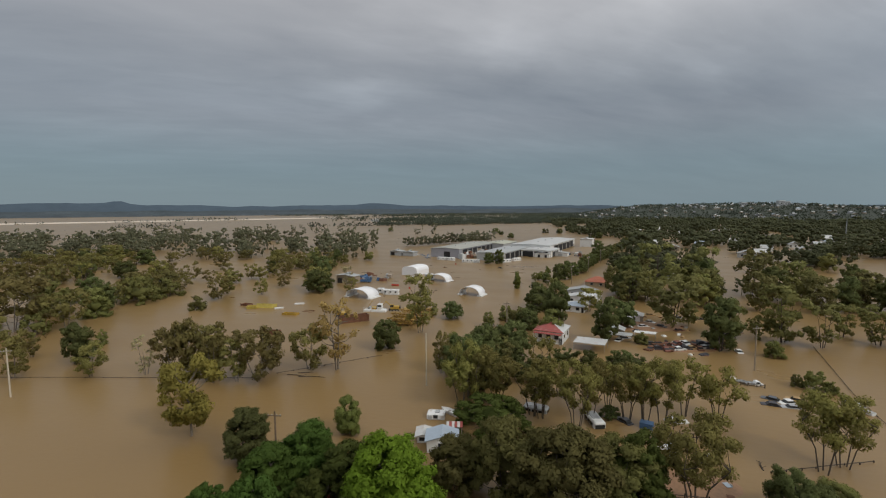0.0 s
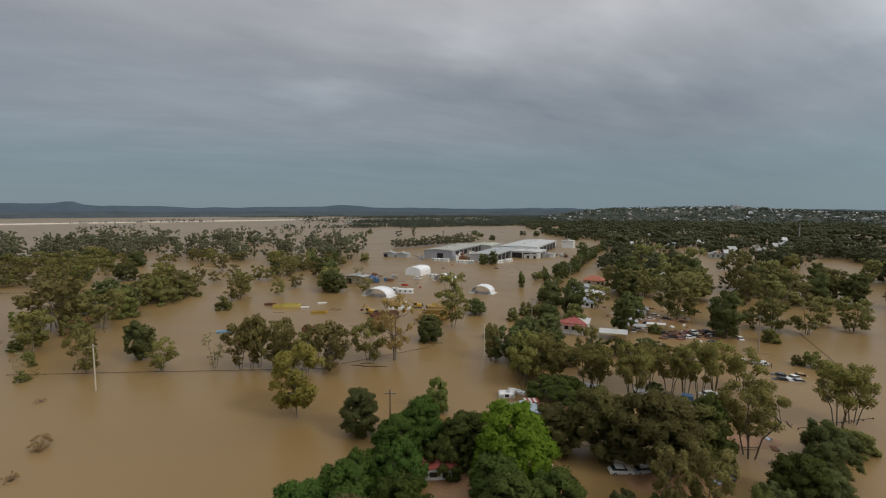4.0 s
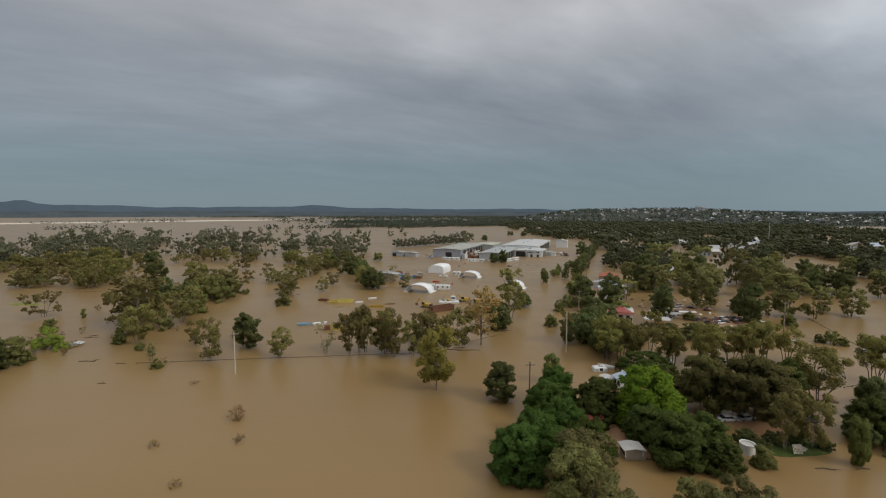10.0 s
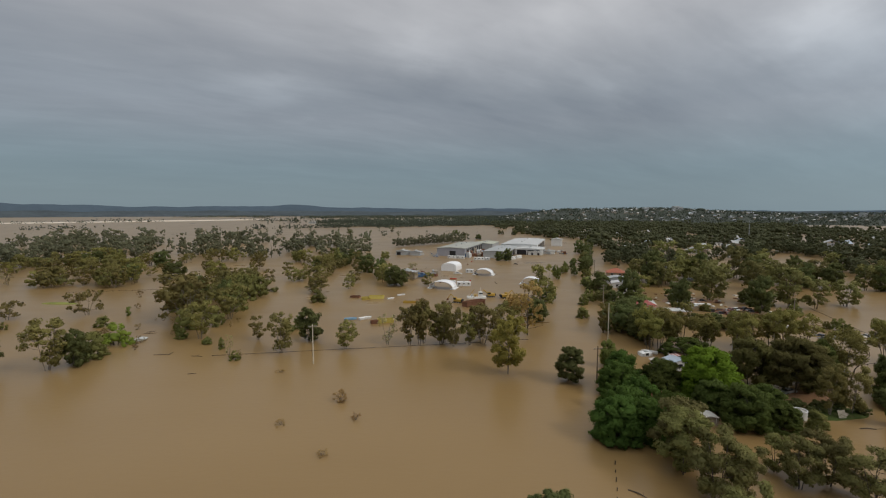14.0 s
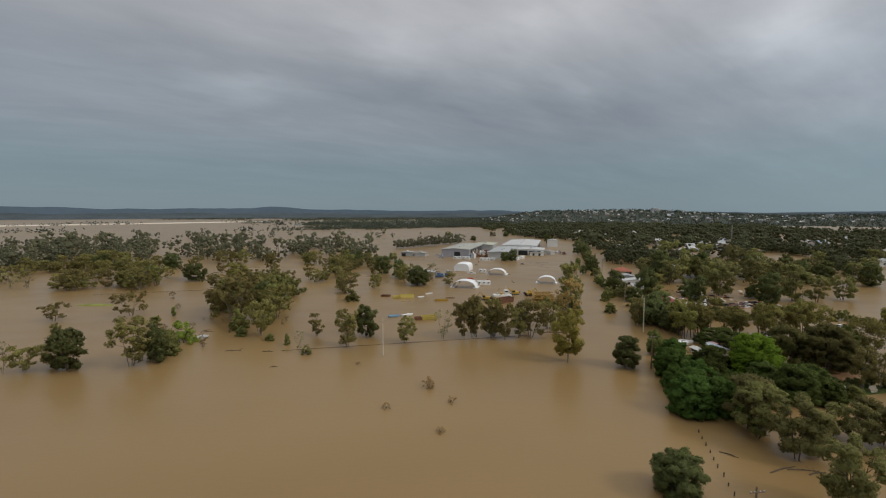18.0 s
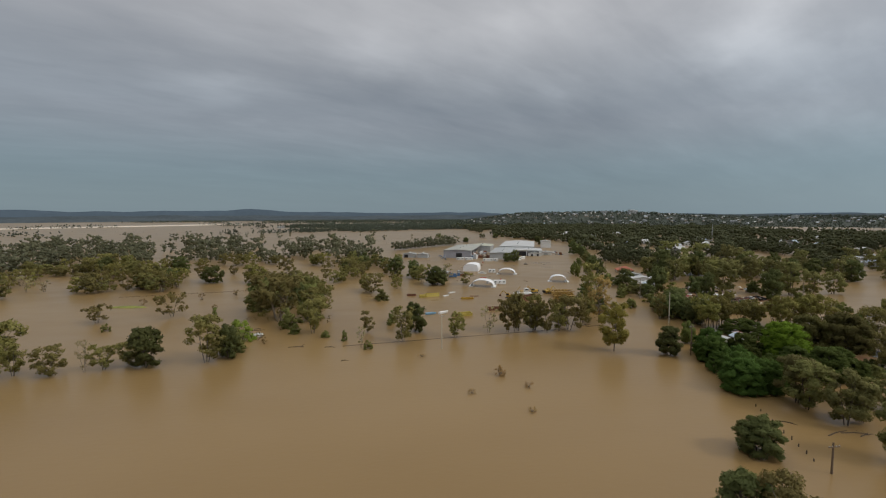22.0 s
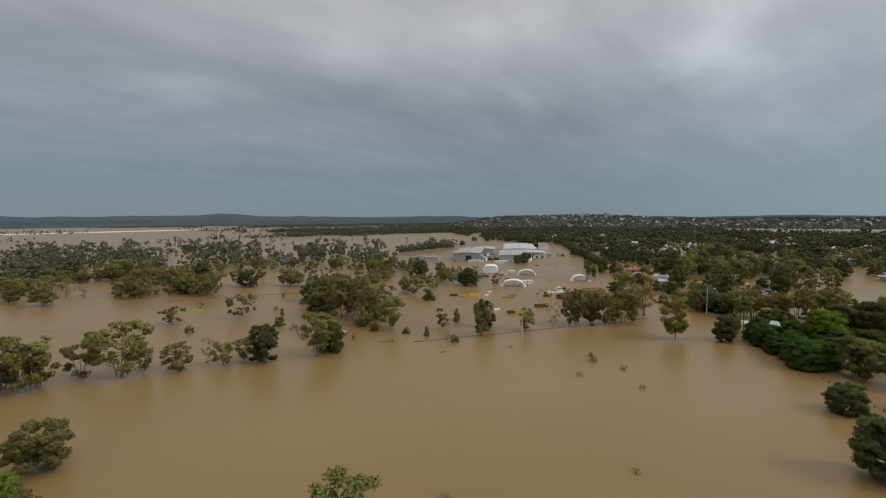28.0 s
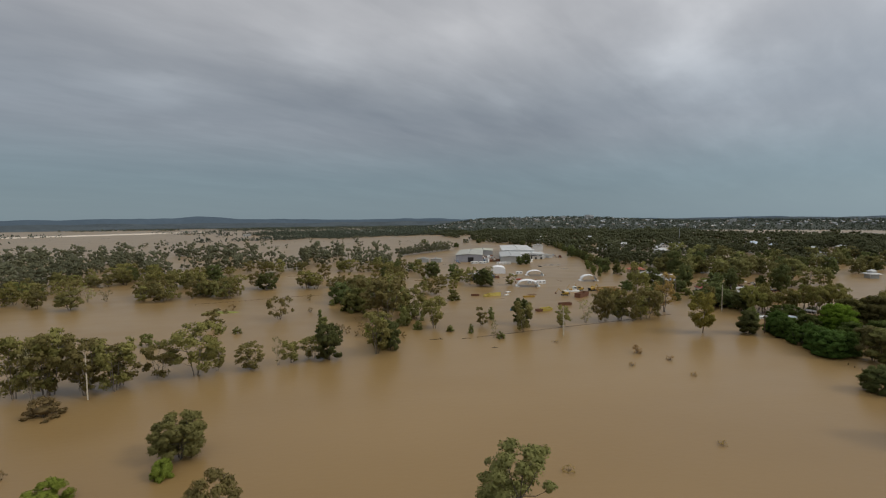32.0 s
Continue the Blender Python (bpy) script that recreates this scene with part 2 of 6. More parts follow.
WHITE = mat("white_paint", (0.74, 0.74, 0.72), 0.5, vary=0.06, scale=0.5, spots=((0.52, 0.48, 0.42), 0.5, 0.60))
FABRIC = mat("white_fabric", (0.82, 0.82, 0.82), 0.6, vary=0.04, scale=0.4)
GREY = mat("grey_paint", (0.42, 0.43, 0.43), 0.55, vary=0.1, scale=0.4)
ZINC = mat("zinc_roof_sheet", (0.40, 0.41, 0.40), 0.5, metal=0.1, vary=0.12, scale=0.15, ribs=1.6, spots=((0.40, 0.36, 0.32), 0.12, 0.6))
ZINC_BLUE = mat("bluish_roof_sheet", (0.40, 0.47, 0.54), 0.4, metal=0.2, vary=0.12, scale=0.3, ribs=1.6)
WHITE_ROOF = mat("white_roof_sheet", (0.53, 0.53, 0.51), 0.45, vary=0.08, scale=0.3, ribs=1.6, spots=((0.46, 0.36, 0.28), 0.35, 0.62))
RED_ROOF = mat("red_roof_sheet", (0.31, 0.068, 0.055), 0.5, vary=0.2, scale=0.4, ribs=1.6, spots=((0.42, 0.22, 0.18), 0.6, 0.6))
ORANGE_ROOF = mat("orange_tiles", (0.42, 0.13, 0.07), 0.65, vary=0.2, scale=0.5, ribs=2.2)
RUST = mat("rusty_steel", (0.17, 0.075, 0.040), 0.8, vary=0.35, scale=0.5, bump=0.3)
YELLOW = mat("yellow_machine_paint", (0.46, 0.29, 0.045), 0.45, vary=0.15, scale=0.7, spots=((0.28, 0.17, 0.06), 0.8, 0.58))
YELLOW_PALE = mat("pale_yellow_paint", (0.52, 0.42, 0.10), 0.5, vary=0.12, scale=0.7)
BLUE = mat("blue_paint", (0.06, 0.13, 0.25), 0.45, vary=0.15, scale=0.7)
RED = mat("red_paint", (0.50, 0.035, 0.025), 0.5, vary=0.15, scale=0.8)
# near black: painted shade of openings, also plain dark doors and parts
DARK = mat("opening_shade_and_dark_paint", (0.018, 0.018, 0.02), 0.6, vary=0.2)
GLASS = mat("dark_window_glass", (0.03, 0.032, 0.033), 0.22, vary=0.1, spec=0.4)
TYRE = mat("black_rubber", (0.02, 0.02, 0.02), 0.85, vary=0.2)
STEEL = mat("galvanised_steel", (0.45, 0.46, 0.46), 0.45, metal=0.6, vary=0.15)
CONCRETE = mat("weathered_concrete", (0.46, 0.44, 0.40), 0.85, vary=0.12, scale=0.5, bump=0.2)
TIMBER = mat("weathered_timber", (0.30, 0.25, 0.19), 0.85, vary=0.25, scale=0.8, bump=0.3)
TIMBER_DARK = mat("dark_wet_timber", (0.07, 0.05, 0.035), 0.8, vary=0.3)
POLE_BROWN = mat("brown_timber_pole", (0.15, 0.105, 0.07), 0.85, vary=0.2, scale=0.5)
POLE_PALE = mat("pale_timber_pole", (0.52, 0.46, 0.36), 0.8, vary=0.15, scale=0.4)
GRASS = mat("island_grass", (0.055, 0.075, 0.020), 0.95, vary=0.4, scale=0.5, spots=((0.12, 0.10, 0.045), 0.5, 0.58), spec=0.1, bump=0.5, bump_scale=3)
MUD = mat("wet_red_mud", (0.27, 0.150, 0.075), 0.55, vary=0.2, scale=0.2, bump=0.2)
SAND = mat("pale_gravel_bank", (0.62, 0.56, 0.48), 0.9, vary=0.12, scale=0.02)
HILL = mat("wooded_hillside", (0.034, 0.042, 0.028), 0.95, vary=0.3, scale=0.01)
# bluish haze of the distance is painted into these two base colours
RIDGE = mat("ridge_haze_tint", (0.080, 0.107, 0.134), 1.0, vary=0.10, scale=0.002, spec=0.0)
PLAIN = mat("plain_haze_tint", (0.080, 0.096, 0.105), 1.0, vary=0.25, scale=0.004, spec=0.0)


def flood_water():
    mt = bpy.data.materials.new("muddy_floodwater")
    mt.use_nodes = True
    N, L = mt.node_tree.nodes, mt.node_tree.links
    b = N["Principled BSDF"]
    b.inputs["Roughness"].default_value, b.inputs["IOR"].default_value = 0.17, 1.33
    b.inputs["Specular IOR Level"].default_value = 0.65
    tc, mp, n1, n2, n3 = N.new("ShaderNodeTexCoord"), N.new("ShaderNodeMapping"), N.new("ShaderNodeTexNoise"), N.new("ShaderNodeTexNoise"), N.new("ShaderNodeTexNoise")
    L.new(tc.outputs["Object"], mp.inputs[0])
    mp.inputs["Scale"].default_value = (0.5, 1, 1)
    for n, s, d in ((n1, 0.013, 4), (n2, 0.9, 3), (n3, 0.06, 3)):
        n.inputs["Scale"].default_value, n.inputs["Detail"].default_value = s, d
        L.new(mp.outputs[0], n.inputs["Vector"])
    rp = N.new("ShaderNodeValToRGB")
    rp.color_ramp.elements[0].position, rp.color_ramp.elements[1].position = 0.35, 0.7
    rp.color_ramp.elements[0].color, rp.color_ramp.elements[1].color = (0.231, 0.145, 0.056, 1), (0.276, 0.179, 0.075, 1)
    L.new(n1.outputs["Fac"], rp.inputs[0])
    L.new(rp.outputs[0], b.inputs["Base Color"])
    mr = N.new("ShaderNodeMapRange")
    mr.inputs["To Min"].default_value, mr.inputs["To Max"].default_value = 0.22, 0.40
    L.new(n3.outputs["Fac"], mr.inputs["Value"])
    L.new(mr.outputs[0], b.inputs["Roughness"])
    bp = N.new("ShaderNodeBump")
    bp.inputs["Strength"].default_value, bp.inputs["Distance"].default_value = 0.10, 0.25
    L.new(n2.outputs["Fac"], bp.inputs["Height"])
    L.new(bp.outputs[0], b.inputs["Normal"])
    return mt


WATER = flood_water()


# ---- building helpers ----
class Shape:
    """Vertices and faces of one mesh."""

    def __init__(self):
        self.v, self.f = [], []

    def add(self, verts, faces):
        k = len(self.v)
        self.v += [tuple(p) for p in verts]
        self.f += [tuple(i + k for i in fc) for fc in faces]
        return self

    def box(self, x0, x1, y0, y1, z0, z1, inset=0.0):
        i = inset
        self.add([(x0, y0, z0), (x1, y0, z0), (x1, y1, z0), (x0, y1, z0), (x0 + i, y0 + i, z1), (x1 - i, y0 + i, z1), (x1 - i, y1 - i, z1), (x0 + i, y1 - i, z1)],
                 [(0, 3, 2, 1), (4, 5, 6, 7), (0, 1, 5, 4), (1, 2, 6, 5), (2, 3, 7, 6), (3, 0, 4, 7)])
        return self

    def rounded(self, x0, x1, y0, y1, z0, z1, r):
        """A box with its upper and upright edges rounded off in one step."""
        rings = []
        for z, k in ((z0, 0), (z1 - r, 0), (z1, r)):
            a, b, c, d = x0 + k, x1 - k, y0 + k, y1 - k
            rings.append([(a + r, c, z), (b - r, c, z), (b, c + r, z), (b, d - r, z), (b - r, d, z), (a + r, d, z), (a, d - r, z), (a, c + r, z)])
        faces = [tuple(range(7, -1, -1)), tuple(range(16, 24))]
        for q in (0, 8):
            faces += [(q + i, q + (i + 1) % 8, q + 8 + (i + 1) % 8, q + 8 + i) for i in range(8)]
        return self.add(sum(rings, []), faces)

    def beam(self, a, b, ra, rb=None, n=6):
        a, b, rb = Vector(a), Vector(b), ra if rb is None else rb
        d = (b - a).normalized()
        s = d.orthogonal().normalized()
        t = d.cross(s)
        ring = [s * math.cos(2 * math.pi * i / n) + t * math.sin(2 * math.pi * i / n) for i in range(n)]
        self.add([a + p * ra for p in ring] + [b + p * rb for p in ring],
                 [(i, (i + 1) % n, n + (i + 1) % n, n + i) for i in range(n)] + [tuple(range(n - 1, -1, -1)), tuple(range(n, 2 * n))])
        return self

    def profile(self, pts, y0, y1):
        """A closed outline in x and z, drawn out from y0 to y1."""
        n = len(pts)
        self.add([(x, y0, z) for x, z in pts] + [(x, y1, z) for x, z in pts],
                 [tuple(range(n)), tuple(range(2 * n - 1, n - 1, -1))] + [((i + 1) % n, i, n + i, n + (i + 1) % n) for i in range(n)])
        return self

    def lathe(self, rows, n=20):
        k = len(rows)
        v = [(r * math.cos(2 * math.pi * i / n), r * math.sin(2 * math.pi * i / n), z) for i in range(n) for r, z in rows]
        f = [(i * k + j, ((i + 1) % n) * k + j, ((i + 1) % n) * k + j + 1, i * k + j + 1) for i in range(n) for j in range(k - 1)]
        return self.add(v, f)


def mesh_of(name, shape, material, smooth=False):
    me = bpy.data.meshes.new(name)
    me.from_pydata(shape.v, [], shape.f)
    me.materials.append(material)
    if smooth:
        me.polygons.foreach_set("use_smooth", [True] * len(me.polygons))
    me.update()
    return me


def part(name, shape, material, parent, label="", smooth=False):
    ob = new(name, mesh_of(name, shape, material, smooth))
    ob.parent = parent
    return tagged(ob, label)


def thing(name, x, y, z=0.0, rz=0.0, label="", category="", group="", kind=""):
    ob = new(name)
    ob.empty_display_size = 0.3
    ob.matrix_basis = pose(x, y, z, 0, 0, rz)
    return tagged(ob, label, category, group, kind)


def structure(name, shape, material, label, category, smooth=False, kind="structure"):
    return tagged(new(name, mesh_of(name, shape, material, smooth)), label, category, kind=kind)


def clear_of_path(x, y):
    """Metres from the line over which the drone flies."""
    ax, ay, bx, by = 0.0, 0.0, -188.0, -86.0
    k = max(0, min(1, ((x - ax) * (bx - ax) + (y - ay) * (by - ay)) / ((bx - ax) ** 2 + (by - ay) ** 2)))
    return math.hypot(x - ax - k * (bx - ax), y - ay - k * (by - ay))


# ---- trees ----
# stems, lobes, lobe size, clumps on a lobe, clump size, crown bottom, profile, flatness, leaf cover, core
KINDS = {
    "gum": (3, 18, 0.30, 7, 0.50, 0.13, "high", 0.70, 0.80, 0.36),
    "gum_dark": (3, 18, 0.31, 7, 0.50, 0.10, "high", 0.72, 0.90, 0.42),
    "gum_tall": (4, 17, 0.28, 7, 0.52, 0.36, "high", 0.80, 0.62, 0.24),
    "gum_yellow": (1, 19, 0.31, 7, 0.50, 0.18, "high", 0.75, 1.0, 0.45),
    "gum_rust": (2, 20, 0.26, 6, 0.50, 0.20, "high", 0.75, 0.62, 0.28),
    "sparse": (3, 18, 0.25, 5, 0.48, 0.14, "high", 0.75, 0.40, 0.0),
    "dense": (2, 26, 0.34, 8, 0.44, 0.06, "oval", 0.85, 1.0, 0.60),
    "upright": (1, 18, 0.46, 8, 0.44, 0.06, "oval", 0.95, 1.0, 0.60),
    "fig": (3, 34, 0.31, 8, 0.42, 0.04, "dome", 0.80, 1.0, 0.62),
    "olive": (3, 26, 0.31, 8, 0.46, 0.14, "oval", 0.78, 0.95, 0.50),
    "umber": (3, 28, 0.31, 8, 0.46, 0.12, "oval", 0.80, 1.0, 0.55),
    "mango": (2, 34, 0.33, 8, 0.43, 0.04, "dome", 0.90, 1.0, 0.62),
    "mango_dark": (2, 34, 0.33, 8, 0.43, 0.04, "dome", 0.90, 1.0, 0.62),
    "bush": (4, 18, 0.40, 7, 0.46, -0.05, "dome", 0.85, 1.0, 0.58),
    "bush_bright": (4, 18, 0.40, 7, 0.46, -0.05, "dome", 0.85, 1.0, 0.58),
    "brush": (9, 15, 0.34, 6, 0.50, 0.0, "oval", 0.85, 0.32, 0.0),
    "mound": (5, 20, 0.38, 7, 0.46, -0.05, "dome", 0.85, 1.0, 0.55),
    "deadbush": (7, 10, 0.36, 5, 0.48, 0.0, "high", 0.85, 0.55, 0.0),
}
WORDS = {
    "gum": ("gum_tree", "slender gum tree with open olive-green crown in floodwater", "tree"),
    "gum_dark": ("gum_tree", "spreading gum tree with dull dark olive crown", "tree"),
    "gum_tall": ("gum_tree", "gum tree with forked dark stems and high olive crown", "tree"),
    "gum_yellow": ("gum_tree", "tall gum tree with yellow-green leaf clumps in floodwater", "tree"),
    "gum_rust": ("gum_tree", "tall gum tree with rusty brown thinning crown", "tree"),
    "sparse": ("gum_tree", "thin pale gum tree with sparse grey leaves", "tree"),
    "dense": ("broadleaf_tree", "dense dark green broadleaf tree standing in floodwater", "tree"),
    "upright": ("upright_tree", "narrow upright green tree rising from floodwater", "tree"),
    "fig": ("fig_tree", "broad dark green fig tree with low dense dome", "tree"),
    "olive": ("broadleaf_tree", "large olive-brown tree with dense spreading crown", "tree"),
    "umber": ("broadleaf_tree", "large dark umber-green tree with dense spreading crown", "tree"),
    "mango": ("mango_tree", "dense bright green mango tree with rounded clumps", "tree"),
    "mango_dark": ("mango_tree", "dense dark green mango tree with paler crown tips", "tree"),
    "bush": ("shrub", "half-submerged round green shrub in floodwater", "shrub"),
    "bush_bright": ("shrub", "bright green shrub top showing above floodwater", "shrub"),
    "brush": ("shrub", "low thin withered brown shrub top in floodwater", "shrub"),
    "mound": ("shrub", "dense brown shrub mound standing before gum trees", "shrub"),
    "deadbush": ("bare_shrub", "withered brown shrub top sticking out of floodwater", "shrub"),
}
# height and width in which each form of crown is modelled: tall, even, spreading
FORMS = {"tall": (10.0, 8.0), "even": (9.0, 9.5), "wide": (6.6, 11.0)}


def leaf_cloud(rng, centres, radii, lean, per, size, flat, keen=0.06):
    """Corners of pointed leaf sprays spread over round clumps. lean: where each clump faces in the crown."""
    n = np.maximum(1, (per * radii * radii).astype(int))
    c, r, out = np.repeat(centres, n, 0), np.repeat(radii, n)[:, None], np.repeat(lean, n, 0)
    d = rng.normal(size=(len(c), 3))
    d /= np.linalg.norm(d, axis=1, keepdims=True)
    p = c + d * r * rng.uniform(0.55, 1.3, (len(c), 1)) * np.array([1, 1, flat])
    nor = d + np.array([0, 0, 0.3]) + rng.normal(size=d.shape) * 0.5
    nor /= np.linalg.norm(nor, axis=1, keepdims=True)
    a = np.cross(nor, rng.normal(size=d.shape) + np.array([0, 0, -0.6]))
    a /= np.linalg.norm(a, axis=1, keepdims=True) + 1e-9
    b = np.cross(nor, a)
    s = size * rng.uniform(0.6, 1.35, (len(c), 1))
    v = np.stack([p - b * s, p + a * s * 0.62 + b * s * 0.6, p - a * s * 0.62 + b * s * 0.6], 1).reshape(-1, 3)
    # leaves share the roundness of their clump and of the crown
    k = d * 0.62 + out * 0.62 + nor * keen + np.array([0, 0, 0.12])
    k /= np.linalg.norm(k, axis=1, keepdims=True)
    return v, np.repeat(k, 3, 0)


def clumps(rng, centres, radii, lean, flat, nu, nv, rough=0.2):
    """Uneven rounded masses of foliage that fill the crown behind its outer leaves."""
    m = len(centres)
    if not m:
        return np.zeros((0, 3)), np.zeros((0, 3))
    u, lat = np.meshgrid(np.linspace(0, 2 * math.pi, nu + 1), np.linspace(-1.2, math.pi / 2, nv + 1))
    d = np.stack([np.cos(lat) * np.cos(u), np.cos(lat) * np.sin(u), np.sin(lat)], 2)[None]
    k = radii[:, None, None] * (1 + rng.uniform(-rough, rough, (m, nv + 1, nu + 1)))
    k[:, :, -1], k[:, -1] = k[:, :, 0], k[:, -1, :1]
    p = centres[:, None, None] + d * k[..., None] * np.array([1, 1, flat])
    n = d * np.array([1, 1, 1 / flat]) * 0.65 + lean[:, None, None] * 0.55 + np.array([0, 0, 0.05]) + rng.normal(size=p.shape) * 0.14
    n /= np.linalg.norm(n, axis=3, keepdims=True)
    out = []
    for src in (p, n):
        src[:, :, -1] = src[:, :, 0]
        out.append(np.stack([src[:, :-1, :-1], src[:, :-1, 1:], src[:, 1:, 1:], src[:, 1:, :-1]], 3).reshape(-1, 3))
    return out


def leafy_mesh(name, quads, tris, material):
    """One mesh of four-cornered pieces and of three-cornered leaves, each given as corners and their normals."""
    me = bpy.data.meshes.new(name)
    v = np.concatenate([quads[0], tris[0]])
    q, k = len(quads[0]) // 4, len(tris[0]) // 3
    me.vertices.add(len(v))
    me.vertices.foreach_set("co", np.asarray(v, np.float32).ravel())
    me.loops.add(len(v))
    me.loops.foreach_set("vertex_index", np.arange(len(v), dtype=np.int32))
    me.polygons.add(q + k)
    me.polygons.foreach_set("loop_start", np.concatenate([np.arange(q) * 4, q * 4 + np.arange(k) * 3]).astype(np.int32))
    me.materials.append(material)
    me.update()
    me.validate()
    me.shade_smooth()
    me.normals_split_custom_set_from_vertices(np.asarray(np.concatenate([quads[1], tris[1]]), np.float32))
    return me


def crown_lobes(rng, count, size, H0, W0, low, profile):
    """Places and radii of the rounded boughs of a crown."""
    half, reach = W0 / 2, min(W0 / 2, H0 * 0.5)
    centres, radii = [], []
    for _ in range(count):
        for attempt in range(60):
            u = rng.uniform(0.0, 1.0)
            if profile == "dome":
                edge = math.sqrt(max(0.0, 1 - max(0.0, u - 0.10) ** 2 / 0.84))
                m = math.sqrt(rng.uniform(0.45, 1))
            elif profile == "oval":
                edge = math.sqrt(max(0.04, 1 - ((u - 0.42) / 0.62) ** 2))
                m = math.sqrt(rng.uniform(0.35, 1))
            else:
                u = u ** 0.9
                edge = math.sqrt(max(0.06, 1 - ((u - 0.60) / 0.66) ** 2))
                m = math.sqrt(rng.uniform(0.08, 1))
            q = rng.uniform(0, 2 * math.pi)
            rr = size * reach * rng.uniform(0.72, 1.22)
            lim = max(0.1, half * edge - rr * 0.8)
            z = low * H0 + (1 - low) * H0 * u
            p = np.array([math.cos(q) * m * lim, math.sin(q) * m * lim, min(max(z, low * H0 + rr * 0.6), H0 - rr * 0.8)])
            if all(np.linalg.norm(p - o) > (0.66 if attempt < 40 else 0.45) * (rr + s) for o, s in zip(centres, radii)):
                break
        centres.append(p)
        radii.append(rr)
    return np.array(centres), np.array(radii)


def bough_clumps(rng, centres, radii, per, size):
    """The smaller clumps on each bough, with the way that each one faces."""
    mid = centres.mean(0)
    far = np.linalg.norm(centres - mid, axis=1).max() + 1e-9
    n = len(centres)
    d = rng.normal(size=(n, per, 3)) + np.array([0, 0, 0.35]) + ((centres - mid) / far)[:, None] * 0.9
    d /= np.linalg.norm(d, axis=2, keepdims=True)
    c = centres[:, None] + d * radii[:, None, None] * rng.uniform(0.62, 0.92, (n, per, 1)) * np.array([1, 1, 0.85])
    r = radii[:, None] * size * rng.uniform(0.7, 1.3, (n, per))
    return c.reshape(-1, 3), r.ravel(), (d * 0.6 + ((centres - mid) / far)[:, None] * 0.5).reshape(-1, 3)


def tree_meshes(kind, level, seed, big, form):
    stems, lobes, size, per, sub, low, profile, flat, cover, core = KINDS[kind]
    H0, W0 = FORMS[form]
    if big:
        H0, W0, lobes, size = H0 * 1.4, W0 * 1.4, int(lobes * 1.5), size * 0.86
    rng = np.random.default_rng(seed)
    per, lobes = max(4, per - 2 * level), int(lobes * (1.0, 0.85, 0.65)[level])
    size = size * (1.0, 1.06, 1.2)[level]
    centres, radii = crown_lobes(rng, lobes, size, H0, W0, low, profile)
    cs, rs, lean = bough_clumps(rng, centres, radii, per, sub)
    wood = Shape()
    # one or more stems that part, a limb to each bough and twigs to its clumps
    forks = []
    thick = {"sparse": 0.10, "deadbush": 0.05, "upright": 0.12}.get(kind, 0.105 if stems > 2 else 0.17) * (1.5 if big else 1)
    sides = 6 if level == 0 else 4
    spread = W0 * (0.055 if stems == 1 else 0.22 if kind == "gum_tall" else 0.13)
    for s in range(stems):
        q = 2 * math.pi * s / stems + rng.uniform(-0.5, 0.5)
        lean_x, lean_y = math.cos(q) * spread * rng.uniform(0.5, 1.4), math.sin(q) * spread * rng.uniform(0.5, 1.4)
        base = Vector((lean_x * 0.18, lean_y * 0.18, -1.6))
        mid = Vector((lean_x * 0.6, lean_y * 0.6, H0 * max(0.16, low * 0.85) * rng.uniform(0.8, 1.1)))
        top = Vector((lean_x * 1.5, lean_y * 1.5, H0 * rng.uniform(0.6, 0.78)))
        wood.beam(base, mid, thick, thick * 0.8, sides)
        wood.beam(mid, top, thick * 0.8, thick * 0.3, sides)
        forks.append((mid, top))
    for i, (p, r) in enumerate(zip(centres, radii)):
        e = Vector(p)
        mid, top = min(forks, key=lambda f: (f[1].xy - e.xy).length + 0.3 * rng.uniform())
        k = max(0.0, min(1.0, (e.z - r * 1.4 - mid.z) / (top.z - mid.z + 0.01)))
        at = mid.lerp(top, k)
        bend = at.lerp(e, 0.55) + Vector((0, 0, -0.12 * (e - at).length))
        wood.beam(at, bend, thick * 0.5, thick * 0.32, 4)
        wood.beam(bend, e, thick * 0.32, thick * 0.12, 3)
        if level == 0 and core < 0.6:
            for tip in cs[i * per:(i + 1) * per][::2]:
                wood.beam(bend.lerp(e, 0.7), Vector(tip), thick * 0.16, thick * 0.05, 3)
    leaves, leaf_size = ((215, 0.205), (95, 0.30), (34, 0.50))[level]
    if big:
        leaves, leaf_size = leaves * 0.62, leaf_size * 1.22
    v, nv = leaf_cloud(rng, cs, rs, lean, leaves * cover, leaf_size, flat)
    quads = np.zeros((0, 3)), np.zeros((0, 3))
    if core:
        mid = centres.mean(0)
        face = (centres - mid) / (np.linalg.norm(centres - mid, axis=1).max() + 1e-9)
        cv, cn = clumps(rng, centres, radii * core, face * 0.8, flat, *((6, 3), (5, 2), (4, 2))[level])
        if core > 0.45:
            cv2, cn2 = clumps(rng, cs, rs * 0.66, lean, flat, *((5, 2), (4, 2), (4, 2))[level], 0.35)
            cv3, cn3 = clumps(rng, np.array([mid]), np.array([W0 * 0.20]), np.zeros((1, 3)), min(1.2, H0 / W0 * (1 - low) * 0.9), 8, 5, 0.3)
            cv, cn = np.concatenate([cv, cv2, cv3]), np.concatenate([cn, cn2, cn3])
        quads = cv, cn
    for side in (v, quads[0]):
        side[:, 2] = np.maximum(side[:, 2], 0.03)
    return mesh_of("trunk", wood, BARK if kind in ("gum", "gum_yellow", "gum_rust", "sparse") else BARK_DARK), leafy_mesh("crown", quads, (v, nv), LEAF[kind])


PROTO, COUNT = {}, {}


